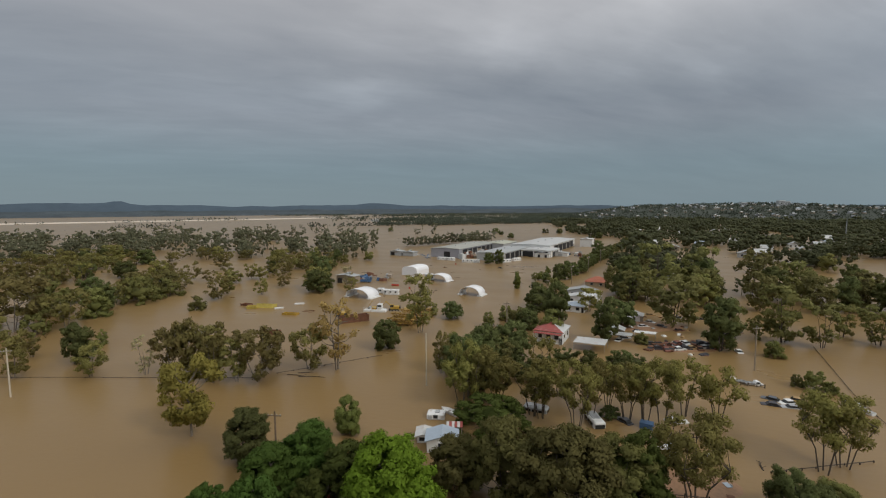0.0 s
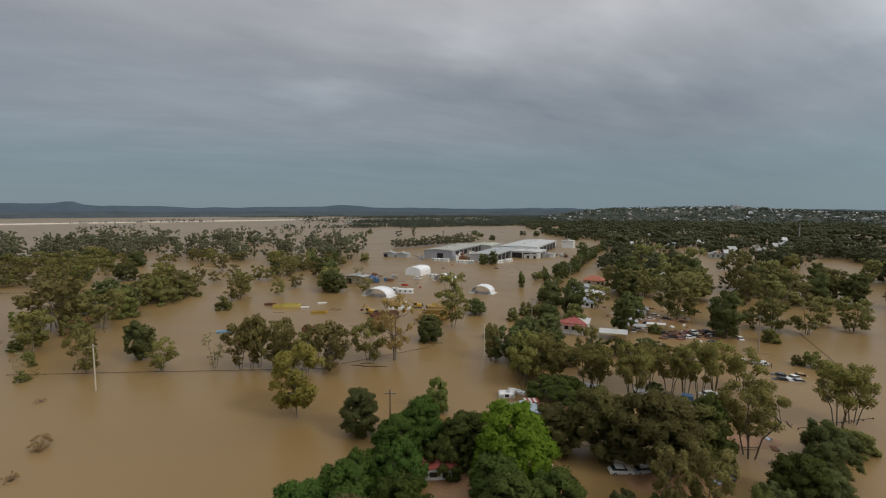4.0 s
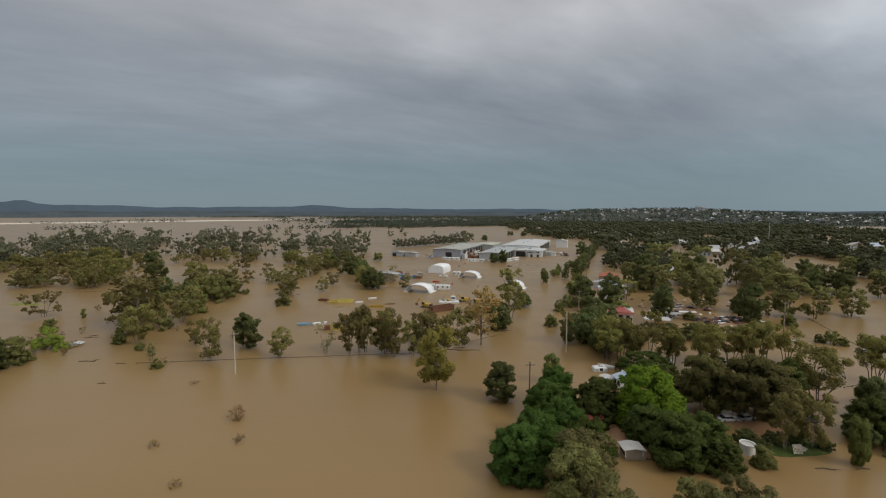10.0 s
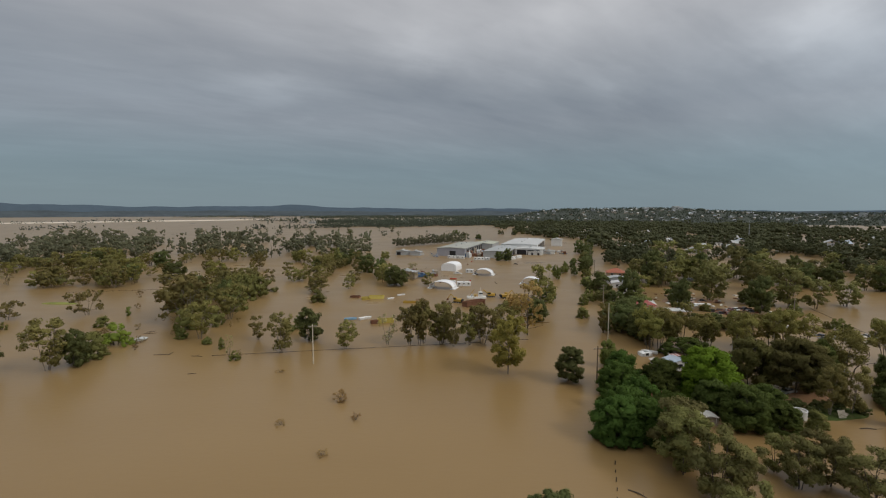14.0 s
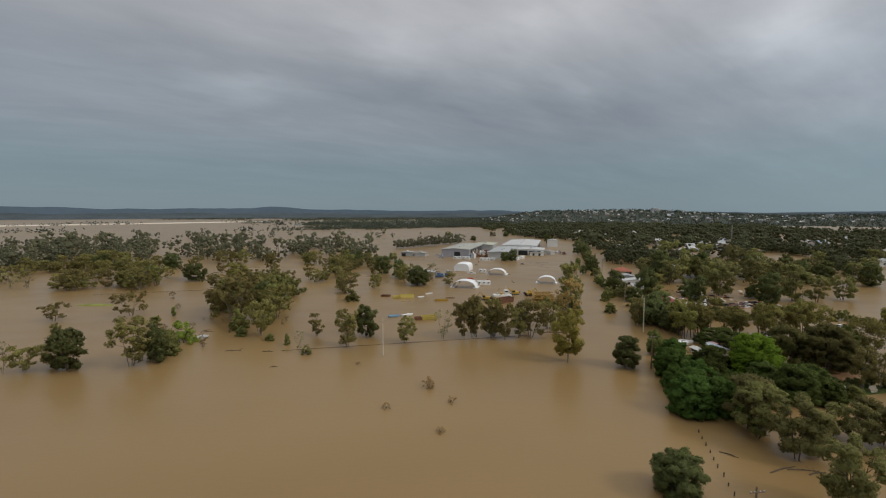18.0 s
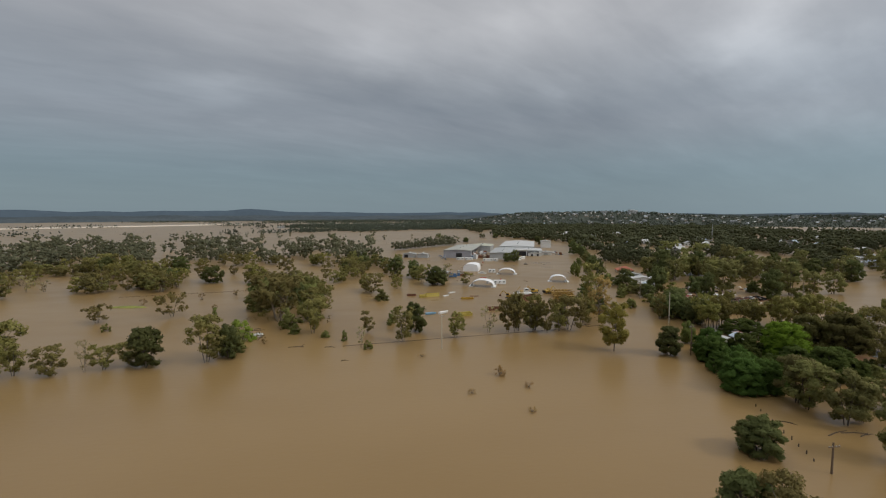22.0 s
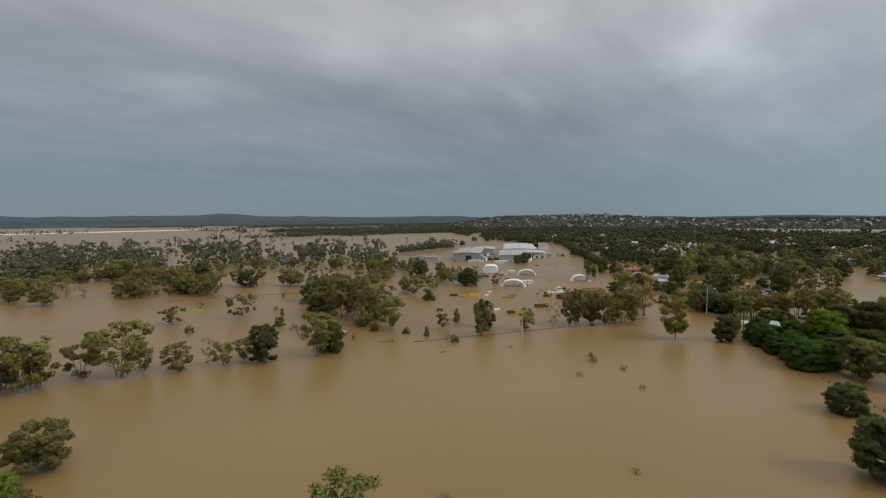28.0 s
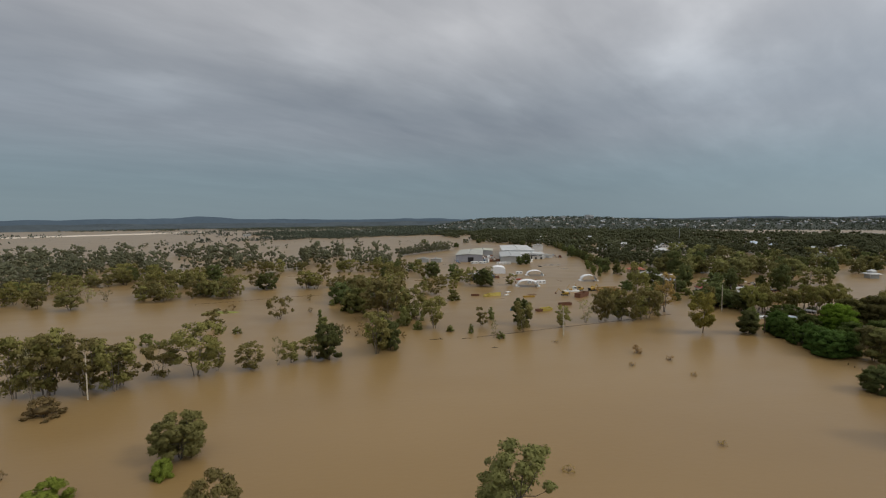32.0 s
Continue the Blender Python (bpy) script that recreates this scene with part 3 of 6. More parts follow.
def tree(kind, x, y, h, w, z=0.0):
    """A tree whose crown is w wide and that stands h above the water."""
    d = clear_of_path(x, y)
    level = 0 if d < 95 else 1 if d < 165 else 2
    form = "tall" if h > 1.1 * w else "even" if h > 0.72 * w else "wide"
    big = w > 11.5
    n = COUNT[(kind, level, form, big)] = COUNT.get((kind, level, form, big), -1) + 1
    key = (kind, level, n % (4 if kind in ("gum", "mango", "gum_tall") else 3), form, big)
    turn = (n * 137.5 + len(kind) * 31) % 360
    if key not in PROTO:
        name, label, category = WORDS[kind]
        ob = thing(name, x, y, z, turn, label, category, "trees in the floodwater" if category == "tree" else "shrubs in the floodwater")
        for nm, me in zip(("trunk", "crown"), tree_meshes(kind, level, 17 * sum(map(ord, kind + form)) + 7 * level + key[2], big, form)):
            c = new(nm, me)
            c.parent = ob
        PROTO[key] = ob
    else:
        ob = copy_thing(PROTO[key], pose(x, y, z, 0, 0, turn))
    H0, W0 = FORMS[form]
    s, up = (w / W0, h / H0) if not big else (w / W0 / 1.4, h / H0 / 1.4)
    ob.scale = (s, s, up)
    return ob


# ---- the ground, the water and the distance ----
def disc(radius, z, cx=-94.0, cy=-43.0, n=96):
    sh = Shape()
    sh.add([(cx + radius * math.cos(2 * math.pi * i / n), cy + radius * math.sin(2 * math.pi * i / n), z) for i in range(n)], [tuple(range(n))])
    return sh


structure("water", disc(4850, 0.0), WATER, "wide sheet of brown muddy floodwater over the plain", "floodwater")
structure("ground", disc(4850, -2.5), MUD, "flooded muddy ground under the water", "ground")


def smooth01(x):
    x = max(0.0, min(1.0, x))
    return x * x * (3 - 2 * x)


def bearing(x, y):
    return math.degrees(math.atan2(x + 90, y + 40)), math.hypot(x + 90, y + 40)


def hill_height(x, y):
    a, r = bearing(x, y)
    up = smooth01((r - 1500 - 320 * smooth01((a - 33) / 6)) / 950) * (1 - 0.35 * smooth01((r - 2700) / 900))
    side = smooth01((a - 1) / 13) * (1 - 0.42 * smooth01((a - 22) / 16)) * (1 - 0.7 * smooth01((a - 50) / 16))
    return up * side * (54 + 11 * noise.noise((x * 0.0022, y * 0.0022, 0.3)) + 7 * noise.noise((x * 0.006, y * 0.006, 2.3)))


def polar_sheet(a0, a1, na, r0, r1, nr, height, low=-1.5):
    sh = Shape()
    v = []
    for i in range(na + 1):
        a = radians(a0 + (a1 - a0) * i / na)
        for j in range(nr + 1):
            r = r0 + (r1 - r0) * j / nr
            x, y = -90 + r * math.sin(a), -40 + r * math.cos(a)
            v.append((x, y, low + height(x, y, i, j)))
    k = nr + 1
    return sh.add(v, [(i * k + j, i * k + j + 1, (i + 1) * k + j + 1, (i + 1) * k + j) for i in range(na) for j in range(nr)])


structure("town_hill", polar_sheet(-4, 78, 90, 1350, 4000, 36, lambda x, y, i, j: hill_height(x, y) * 1.02), HILL, "low wooded hillside carrying the suburbs of the town", "hill", True)


def ridge_line(x, y, i, j):
    a, r = bearing(x, y)
    env = math.sin(math.pi * min(1.0, j / 8))
    base = 92 + 30 * noise.noise((a * 0.09, 1.3, 0)) + 14 * noise.noise((a * 0.35, 4.1, 0)) + 5 * noise.noise((a * 1.4, 2.0, 0))
    base += 20 * math.exp(-((a + 21.5) / 2.0) ** 2) + 24 * math.exp(-((a + 49) / 0.9) ** 2) + 10 * math.exp(-((a + 52) / 6) ** 2)
    base -= 30 * smooth01((a + 16) / 14) + 8 * smooth01((a - 10) / 30)
    return max(4.0, base) * env


structure("backdrop_ridge", polar_sheet(-89, 89, 240, 4480, 4830, 8, ridge_line), RIDGE, "low hills painted haze blue-grey far beyond the flooded plain", "hills", True)
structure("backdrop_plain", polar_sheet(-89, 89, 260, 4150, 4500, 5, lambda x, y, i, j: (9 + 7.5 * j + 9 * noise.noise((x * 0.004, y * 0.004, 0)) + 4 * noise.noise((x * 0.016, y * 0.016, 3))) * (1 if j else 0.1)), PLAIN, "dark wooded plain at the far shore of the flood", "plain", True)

# the pale causeway across the flooded plain
cw = Shape()
for i in range(24):
    y0, y1 = 700 + i * 66, 700 + (i + 1) * 66
    x0, x1 = [-2030 + 0.62 * (y - 700) + 14 * math.sin(y * 0.0045) for y in (y0, y1)]
    cw.add([(x0 - 9, y0, -1), (x0 + 9, y0, -1), (x0 - 6, y0, 4.2), (x0 + 6, y0, 4.2), (x1 - 9, y1, -1), (x1 + 9, y1, -1), (x1 - 6, y1, 4.2), (x1 + 6, y1, 4.2)],
           [(1, 5, 7, 3), (2, 3, 7, 6), (0, 2, 6, 4)])
structure("causeway", cw, SAND, "long pale gravel causeway crossing the flooded plain", "causeway")


# ---- woods: trees that nobody could count ----
def wood_template(seed, leaves, size, tall, wide, lobes, per, nu, nv, low=0.22, profile="oval"):
    """One tree of the far woods: a trunk, its boughs and their clumps."""
    rng = np.random.default_rng(seed)
    c, r = crown_lobes(rng, lobes, 0.38, tall, wide, low, profile)
    cs, rs, lean = bough_clumps(rng, c, r, per, 0.55) if per else (c, r, (c - c.mean(0)) / wide)
    v, nrm = leaf_cloud(rng, cs, rs, lean, leaves / float((rs * rs).sum()), size, 0.75)
    cv, cn = clumps(rng, cs, rs * (0.74 if per else 0.9), lean, 0.8, nu, nv, 0.35)
    if per:
        t = np.array([(-0.2, 0, -1), (0.2, 0, -1), (0.1, 0, tall * 0.6), (-0.1, 0, tall * 0.6), (0, -0.2, -1), (0, 0.2, -1), (0, 0.1, tall * 0.6), (0, -0.1, tall * 0.6)])
        cm, cmn = clumps(rng, c, r * 0.6, (c - c.mean(0)) / wide, 0.8, 4, 2, 0.2)
        cv, cn = np.concatenate([cv, cm, t]), np.concatenate([cn, cmn, np.tile((0.3, -0.9, 0.3), (8, 1))])
    return (cv, cn), (v, nrm)


def woods(name, spots, template, material, label):
    """Joins many trees into one object. spots: x, y, z and size of each."""
    rng = np.random.default_rng(5)
    out = [[[], []], [[], []]]
    for x, y, z, s in spots:
        tpl = template[rng.integers(len(template))]
        q = rng.uniform(0, 6.28)
        c, n = math.cos(q), math.sin(q)
        wide, tall = s * rng.uniform(0.85, 1.2), s * rng.uniform(0.8, 1.15)
        for (v, nv), (vs, ns) in zip(tpl, out):
            vs.append(np.stack([(v[:, 0] * c - v[:, 1] * n) * wide + x, (v[:, 0] * n + v[:, 1] * c) * wide + y, np.maximum(v[:, 2] * tall, -1) + z], 1))
            ns.append(np.stack([nv[:, 0] * c - nv[:, 1] * n, nv[:, 0] * n + nv[:, 1] * c, nv[:, 2]], 1))
    ob = new(name, leafy_mesh(name, *[(np.concatenate(vs), np.concatenate(ns)) for vs, ns in out], material))
    return tagged(ob, label, "woods", kind="stuff")


rnd = random.Random(11)


def street_gap(x, y):
    """Whether a place lies on the side street or beyond the edge of the wooded suburb."""
    s1 = 95.7 + 0.303 * (y - 279)
    if abs(x - s1) < 10 + 0.004 * y and 240 < y < 540:
        return True
    return x < np.interp(y, (103, 575, 600, 680, 720, 930, 1300, 1500), (-13, 99, 78, 62, 36, 18, -20, -60))


SUBURB = ((140, 800, 15), (176, 846, 16), (122, 752, 12), (185, 877, 18), (111, 535, 14), (202, 564, 16), (264, 522, 16), (282, 528, 14), (316, 494, 18), (369, 532, 20), (400, 526, 18), (150, 420, 13), (95, 455, 13), (330, 640, 18), (450, 700, 18),
          (520, 640, 18), (246, 811, 16), (291, 857, 16), (180, 690, 16), (600, 860, 20), (420, 420, 14), (300, 330, 13), (250, 300, 12),
          (123, 744, 15), (158, 804, 15), (104, 552, 13), (106, 480, 13), (191, 738, 15), (199, 477, 13), (235, 532, 13), (295, 585, 13), (70, 272, 13), (155, 526, 13), (176, 430, 13), (212, 465, 13), (316, 463, 13), (362, 407, 13), (386, 489, 13), (237, 276, 13))


def scatter(n, box, inside):
    x0, x1, y0, y1 = box
    got = []
    for _ in range(n):
        x, y = rnd.uniform(x0, x1), rnd.uniform(y0, y1)
        if inside(x, y):
            got.append((x, y))
    return got


near_tpl = [wood_template(100 + i, 150, 0.62, 10.0 + i % 3 * 1.6, 11.5 + i % 2 * 1.5, 10, 2, 4, 2, 0.16) for i in range(8)]
belt_tpl = [wood_template(300 + i, 150, 0.62, 10.5 + i % 4 * 1.8, 10.0 + i % 3 * 1.6, 9, 2, 4, 2, 0.10 + 0.08 * (i % 2), "high") for i in range(8)]
mid_tpl = [wood_template(200 + i, 66, 0.85, 11.0 + i % 3, 19, 13, 0, 4, 2, 0.10) for i in range(8)]
hill_tpl = [wood_template(400 + i, 3, 1.6, 9 + i % 3, 13, 3, 0, 4, 2, 0.05) for i in range(6)]


def right_woods(x, y):
    a, r = bearing(x, y)
    if street_gap(x, y) or y < (222 + 0.10 * x if x < 150 else 205 + 0.12 * x) or r > 1600 - 400 * smooth01((a - 35) / 5):
        return False
    if any(abs(x - hx - 5 - 0.12 * (y - hy)) < 11 and -22 < y - hy < 12 for hx, hy, _ in SUBURB):
        return False
    return noise.noise((x * 0.018, y * 0.011, 7.7)) > (-0.04 if y < 420 else -0.14)


spots = scatter(2600, (0, 900, 215, 470), right_woods)
woods("suburb_woods", [(x, y, 0, rnd.uniform(0.55, 1.0) * rnd.uniform(0.9, 1.6)) for x, y in spots], near_tpl, WOODS_RIGHT, "dense olive-green woods standing flooded between suburban streets")
spots = scatter(4000, (-60, 1100, 470, 1500), right_woods)
woods("suburb_woods", [(x, y, 0, rnd.uniform(0.7, 1.05) * rnd.uniform(0.9, 1.5)) for x, y in spots], mid_tpl, WOODS_RIGHT, "dense dark woods on low ground before the town")


def hill_trees(x, y):
    a, r = bearing(x, y)
    return 1560 + 260 * smooth01((a - 33) / 5) < r < 2900 and -2 < a < 62


spots = scatter(12000, (-150, 2500, 800, 2900), hill_trees)
woods("hill_woods", [(x, y, hill_height(x, y) - 1.5, rnd.uniform(0.85, 1.35)) for x, y in spots], hill_tpl, WOODS_FAR, "dark trees among the houses on the town hill")


# groves on the flooded plain, as plots of ground
GROVES = (((-197, 163), (-170, 167), (-217, 235), (-252, 230)),
          ((-286, 293), (-260, 297), (-365, 449), (-402, 444)),
          ((-197, 209), (-179, 211), (-376, 544), (-419, 538)),
          ((-154, 183), (-142, 184), (-279, 461), (-305, 458)),
          ((-185, 300), (-148, 306), (-204, 472), (-260, 464)),
          ((-136, 202), (-118, 205), (-137, 260), (-159, 257)),
          ((-474, 259), (-283, 231), (-365, 448), (-701, 508)),
          ((-381, 168), (-340, 162), (-411, 261), (-469, 270)),
          ((-642, 514), (-431, 475), (-590, 808), (-943, 890)),
          ((-231, 234), (-197, 229), (-210, 346), (-256, 354)),
          ((-206, 132), (-185, 129), (-195, 229), (-227, 234)),
          ((-195, 229), (-170, 225), (-178, 588), (-234, 600)),
          ((-378, 152), (-258, 192), (-262, 262), (-440, 264)))


def left_woods(x, y):
    """The belt of flooded woods on the plain: its groves, and loose trees farther out."""
    a, r = bearing(x, y)
    gap = noise.noise((x * 0.022, y * 0.022, 3.1))
    if r > np.interp(a, (-60, -43, -36, -31, -22, -13, -5), (900, 800, 710, 715, 650, 600, 590)) + 60 * gap:
        return False
    if y < 470:
        for plot in GROVES:
            if all((bx - ax) * (y - ay) - (by - ay) * (x - ax) > 0 for (ax, ay), (bx, by) in zip(plot, plot[1:] + plot[:1])):
                return gap > (-0.02 if y > 165 else -0.3)
    return x < -150 - 0.1 * y and y > 330 and noise.noise((x * 0.017, y * 0.014, 3.1)) > 0.10


spots = scatter(3500, (-1000, -110, 130, 700), left_woods)
count_one_by_one = [p for p in spots if p[1] < 330 and p[0] > -420]
woods("plain_woods", [(x, y, 0, rnd.uniform(0.7, 1.05) * rnd.uniform(0.75, 1.5)) for x, y in spots if (x, y) not in count_one_by_one], belt_tpl, WOODS, "belt of flooded woods on the plain")


def loose_trees(x, y):
    a, r = bearing(x, y)
    return 640 < r < 1080 and -44 < a < -2 and noise.noise((x * 0.006, y * 0.009, 9.1)) > 0.12


spots = scatter(210, (-900, -100, 480, 1080), loose_trees)
woods("plain_woods", [(x, y, 0, rnd.uniform(0.6, 1.2)) for x, y in spots], belt_tpl, WOODS, "thin scattered trees standing in the flooded plain")


def strips(x, y):
    """Wooded strips beyond the open water, with pale sheets of flood between them."""
    a, r = bearing(x, y)
    shore = np.interp(a, (-24, -16, -10, -5, 2, 9), (1105, 1140, 1165, 1225, 1330, 1390)) + 14 * noise.noise((x * 0.02, y * 0.02, 0.4))
    if r > 3900 or r < shore:
        return False
    if a < -25.5 + 3 * noise.noise((y * 0.01, 0.2, 0)):
        by_road = abs(x + 2000 - 0.62 * (y - 700)) < 70 and noise.noise((y * 0.009, 3.3, 0)) > 0.12
        return r > 3500 or by_road or math.hypot((x + 1040) / 95, (y - 945) / 75) < 1
    if a > -3:
        return r > 1500 or noise.noise((x * 0.004, y * 0.006, 1.1)) > -0.2
    if r < shore + 70:
        return noise.noise((x * 0.012, y * 0.012, 8.1)) > -0.08
    return noise.noise((x * 0.0030, y * 0.0075, 5.5)) > 0.17 - 0.35 * smooth01((a + 22) / 18) - 0.2 * smooth01((r - 1600) / 1500)


spots = scatter(12500, (-2100, 420, 700, 3900), strips) + scatter(5500, (-640, 40, 960, 1750), strips)
woods("far_woods", [(x, y, 0, rnd.uniform(0.7, 1.15) if y < 1500 else rnd.uniform(0.9, 1.4)) for x, y in spots], hill_tpl, WOODS_FAR, "dark strips of trees across the far floodplain")
# a row of even trees behind the sheds
woods("tree_row", [(-163 + 2.35 * i + rnd.uniform(-1, 1), 480 + 2.9 * i + rnd.uniform(-2, 2), 0, rnd.uniform(0.8, 1.1)) for i in range(36)], near_tpl, WOODS, "long even row of trees behind the industrial sheds")

# ---- single trees and shrubs ----
tree("gum_yellow", -65.4, 65.6, 15.1, 11.2)
tree("dense", -49.8, 61.1, 8.7, 7.7)
tree("upright", -37.0, 72.8, 7.4, 4.7)
tree("gum", -146.3, 91.9, 8.2, 6.0)
tree("gum", -132.6, 78.9, 12.1, 8.2)
tree("dense", -128.9, 92.0, 10.8, 9.0)
tree("gum", -114.3, 84.2, 9.3, 7.9)
tree("sparse", -101.7, 88.6, 10.2, 7.5)
tree("gum", -90.4, 91.2, 14.7, 7.7)
tree("gum", -84.3, 92.6, 13.3, 8.4)
tree("gum", -72.1, 98.9, 10.9, 7.5)
tree("gum", -62.7, 102.3, 11.4, 10.9)
tree("gum_rust", -55.2, 103.4, 18.6, 12.2)
tree("gum", -44.2, 141.6, 19.6, 13.8)
tree("dense", -49.1, 123.2, 8.4, 8.9)
tree("dense", -38.1, 163.8, 6.6, 8.7)
tree("sparse", -146.0, 73.0, 7.0, 3.2)
tree("bush", -143.6, 72.0, 2.6, 3.8)
tree("gum", -184.4, 110.7, 14.4, 20.3)
tree("gum", -171.2, 118.9, 13.6, 15.2)
tree("bush", -172.7, 110.1, 6.9, 10.0)
tree("bush", -178.2, 135.1, 11.7, 11.6)
tree("bush", -185.7, 161.5, 11.3, 18.2)
tree("bush", -184.8, 175.7, 8.3, 15.9)
tree("bush", -147.8, 154.6, 5.9, 7.5)
tree("gum", -251.3, 48.8, 9.2, 10.4)
tree("gum", -241.5, 49.2, 14.6, 16.7)
tree("gum", -236.5, 51.4, 10.0, 7.2)
tree("gum", -226.8, 51.5, 7.8, 9.8)
tree("sparse", -219.4, 53.7, 8.6, 4.2)
tree("gum", -215.7, 55.8, 7.4, 8.2)
tree("gum", -209.6, 58.8, 7.6, 7.8)
tree("dense", -204.5, 56.8, 11.6, 9.7)
tree("gum", -189.5, 60.3, 13.8, 12.1)
tree("dense", -184.7, 64.3, 10.2, 7.1)
tree("bush", -186.5, 70.5, 8.1, 9.3)
tree("bush", -212.4, 104.9, 4.2, 5.5)
tree("upright", -215.7, 121.6, 3.8, 2.2)
tree("gum", -257.9, 111.9, 7.1, 9.8)
tree("gum", -234.0, 122.1, 9.8, 15.4)
tree("gum", -187.8, 116.8, 17.8, 24.5)
tree("bush", -199.6, 134.4, 13.4, 16.0)
tree("gum", -166.3, 92.0, 13.9, 11.2)
tree("bush", -178.2, 101.0, 7.3, 6.8)
tree("bush", -138.6, 106.1, 5.0, 3.5)
tree("bush", -152.9, 81.3, 3.7, 2.4)
tree("gum", -127.1, 211.6, 11.6, 11.1)
tree("dense", -118.5, 203.4, 11.6, 15.2)
tree("sparse", -110.1, 220.2, 11.2, 10.7)
tree("gum", -99.5, 203.8, 7.7, 9.4)
tree("gum", -142.0, 190.0, 8.3, 8.2)
tree("bush", -139.2, 102.2, 2.8, 2.3)
tree("gum", -258.6, 43.7, 11.7, 10.2)
tree("gum", -266.4, 42.6, 13.3, 11.6)
tree("gum", -272.8, 39.4, 16.5, 12.3)
tree("gum", -280.3, 37.7, 15.6, 9.2)
tree("sparse", -275.3, 36.5, 13.5, 5.7)
tree("mound", -265.0, 24.9, 4.3, 9.1)
tree("olive", -225.8, 0.3, 8.8, 9.6)
tree("bush_bright", -226.0, -6.0, 3.4, 3.7)
tree("bush_bright", -240.7, -11.2, 3.5, 8.2)
tree("deadbush", -253.5, -2.2, 1.7, 2.5)
tree("gum", -211.6, -23.9, 8.9, 8.1)
tree("gum_dark", -170.5, -31.0, 13.1, 11.7)
tree("fig", 20.4, 52.5, 7.4, 8.6)
tree("dense", 16.2, 49.4, 4.2, 6.4)
tree("dense", 23.6, 47.8, 4.6, 7.0)
tree("dense", 25.2, 54.6, 4.4, 6.0)
tree("bush", 18.6, 45.2, 2.6, 4.6)
tree("gum_tall", 19.6, 65.0, 12.6, 12.0)
tree("upright", 9.8, 41.3, 8.3, 3.2)
tree("gum", 0.5, 45.3, 10.1, 5.3)
tree("gum", 6.0, 46.6, 10.4, 6.1)
tree("bush", -6.2, 39.4, 3.4, 3.9)
tree("dense", -3.4, 44.6, 2.0, 3.4)
tree("dense", 0.2, 47.4, 2.4, 4.2)
tree("dense", 4.0, 47.6, 2.2, 4.0)
tree("dense", 8.2, 46.4, 1.8, 3.2)
tree("dense", -5.2, 47.0, 2.6, 4.6)
tree("dense", -64.7, 4.7, 6.8, 8.6)
tree("dense", -84.1, -18.0, 10.2, 8.3)
tree("gum", -80.9, -21.3, 11.6, 8.7)
tree("gum_dark", -40.3, 22.0, 10.5, 9.5)
tree("gum_dark", -38.8, 14.6, 11.0, 8.6)
tree("gum_dark", -34.6, 15.6, 8.5, 6.4)
tree("gum_dark", -25.0, 23.2, 6.3, 5.0)
tree("gum_dark", -24.2, 18.9, 7.9, 5.9)
tree("gum_dark", -19.0, 20.0, 8.5, 7.8)
tree("gum_dark", -17.0, 14.2, 8.1, 10.0)
tree("gum_dark", -41.9, 0.7, 11.1, 8.1)
tree("gum_tall", -19.0, 89.4, 10.1, 9.2)
tree("gum_tall", -11.7, 93.5, 9.0, 8.6)
tree("gum_tall", -3.6, 88.8, 11.3, 10.0)
tree("gum_tall", 1.0, 99.8, 7.9, 7.7)
tree("gum_tall", 4.5, 83.4, 13.2, 8.4)
tree("gum_tall", 7.2, 89.6, 11.9, 8.2)
tree("gum_tall", 11.4, 95.8, 9.5, 8.0)
tree("gum_tall", 14.5, 90.7, 10.9, 8.0)
tree("gum_tall", 17.4, 89.7, 12.1, 8.2)
tree("gum_tall", 20.6, 89.3, 13.1, 8.0)
tree("gum_tall", 25.9, 95.4, 11.4, 8.5)
tree("gum_tall", 32.1, 95.6, 10.1, 10.6)
tree("fig", 11.9, 62.9, 11.5, 8.7)
tree("gum_tall", 42.1, 79.6, 12.5, 8.9)
tree("gum_tall", 45.8, 81.8, 11.8, 8.6)
tree("bush", 58.8, 116.8, 4.2, 6.0)
tree("bush", 55.8, 118.1, 2.9, 2.9)
tree("bush", 61.2, 115.1, 2.8, 2.8)
tree("dense", 31.8, 66.5, 6.7, 6.2)
tree("bush", 38.4, 69.3, 4.1, 7.0)
tree("dense", 28.7, 59.6, 5.6, 8.0)
tree("dense", 35.2, 68.2, 4.2, 6.4)
tree("gum_dark", 41.5, 171.3, 18.0, 21.1)
tree("dense", 47.7, 142.7, 15.8, 11.0)
tree("gum_dark", 56.5, 157.6, 12.9, 7.3)
tree("gum_dark", 69.5, 156.8, 17.5, 15.2)
tree("bush", 60.5, 140.5, 4.7, 5.4)
tree("gum_dark", 78.1, 153.0, 12.7, 10.5)
tree("gum_dark", 90.7, 167.4, 10.6, 9.2)
tree("gum_dark", 96.1, 159.5, 11.7, 12.4)
tree("gum_dark", 108.5, 218.7, 12.2, 13.0)
tree("gum_dark", 122.5, 218.5, 11.9, 11.8)
tree("dense", -17.6, 116.1, 11.0, 9.8)
tree("dense", -11.6, 124.7, 9.9, 11.4)
tree("dense", -18.2, 98.5, 10.8, 9.2)
tree("bush", -17.6, 165.4, 5.7, 5.6)
tree("bush", -22.6, 155.8, 5.2, 4.9)
tree("dense", 1.1, 165.3, 15.6, 10.8)
tree("dense", -8.4, 195.0, 4.5, 8.9)
tree("bush", -0.7, 145.7, 9.4, 8.5)
tree("dense", 16.2, 145.1, 14.0, 8.9)
tree("dense", 8.2, 117.8, 5.0, 8.0)
tree("dense", -2.5, 113.3, 4.4, 7.0)
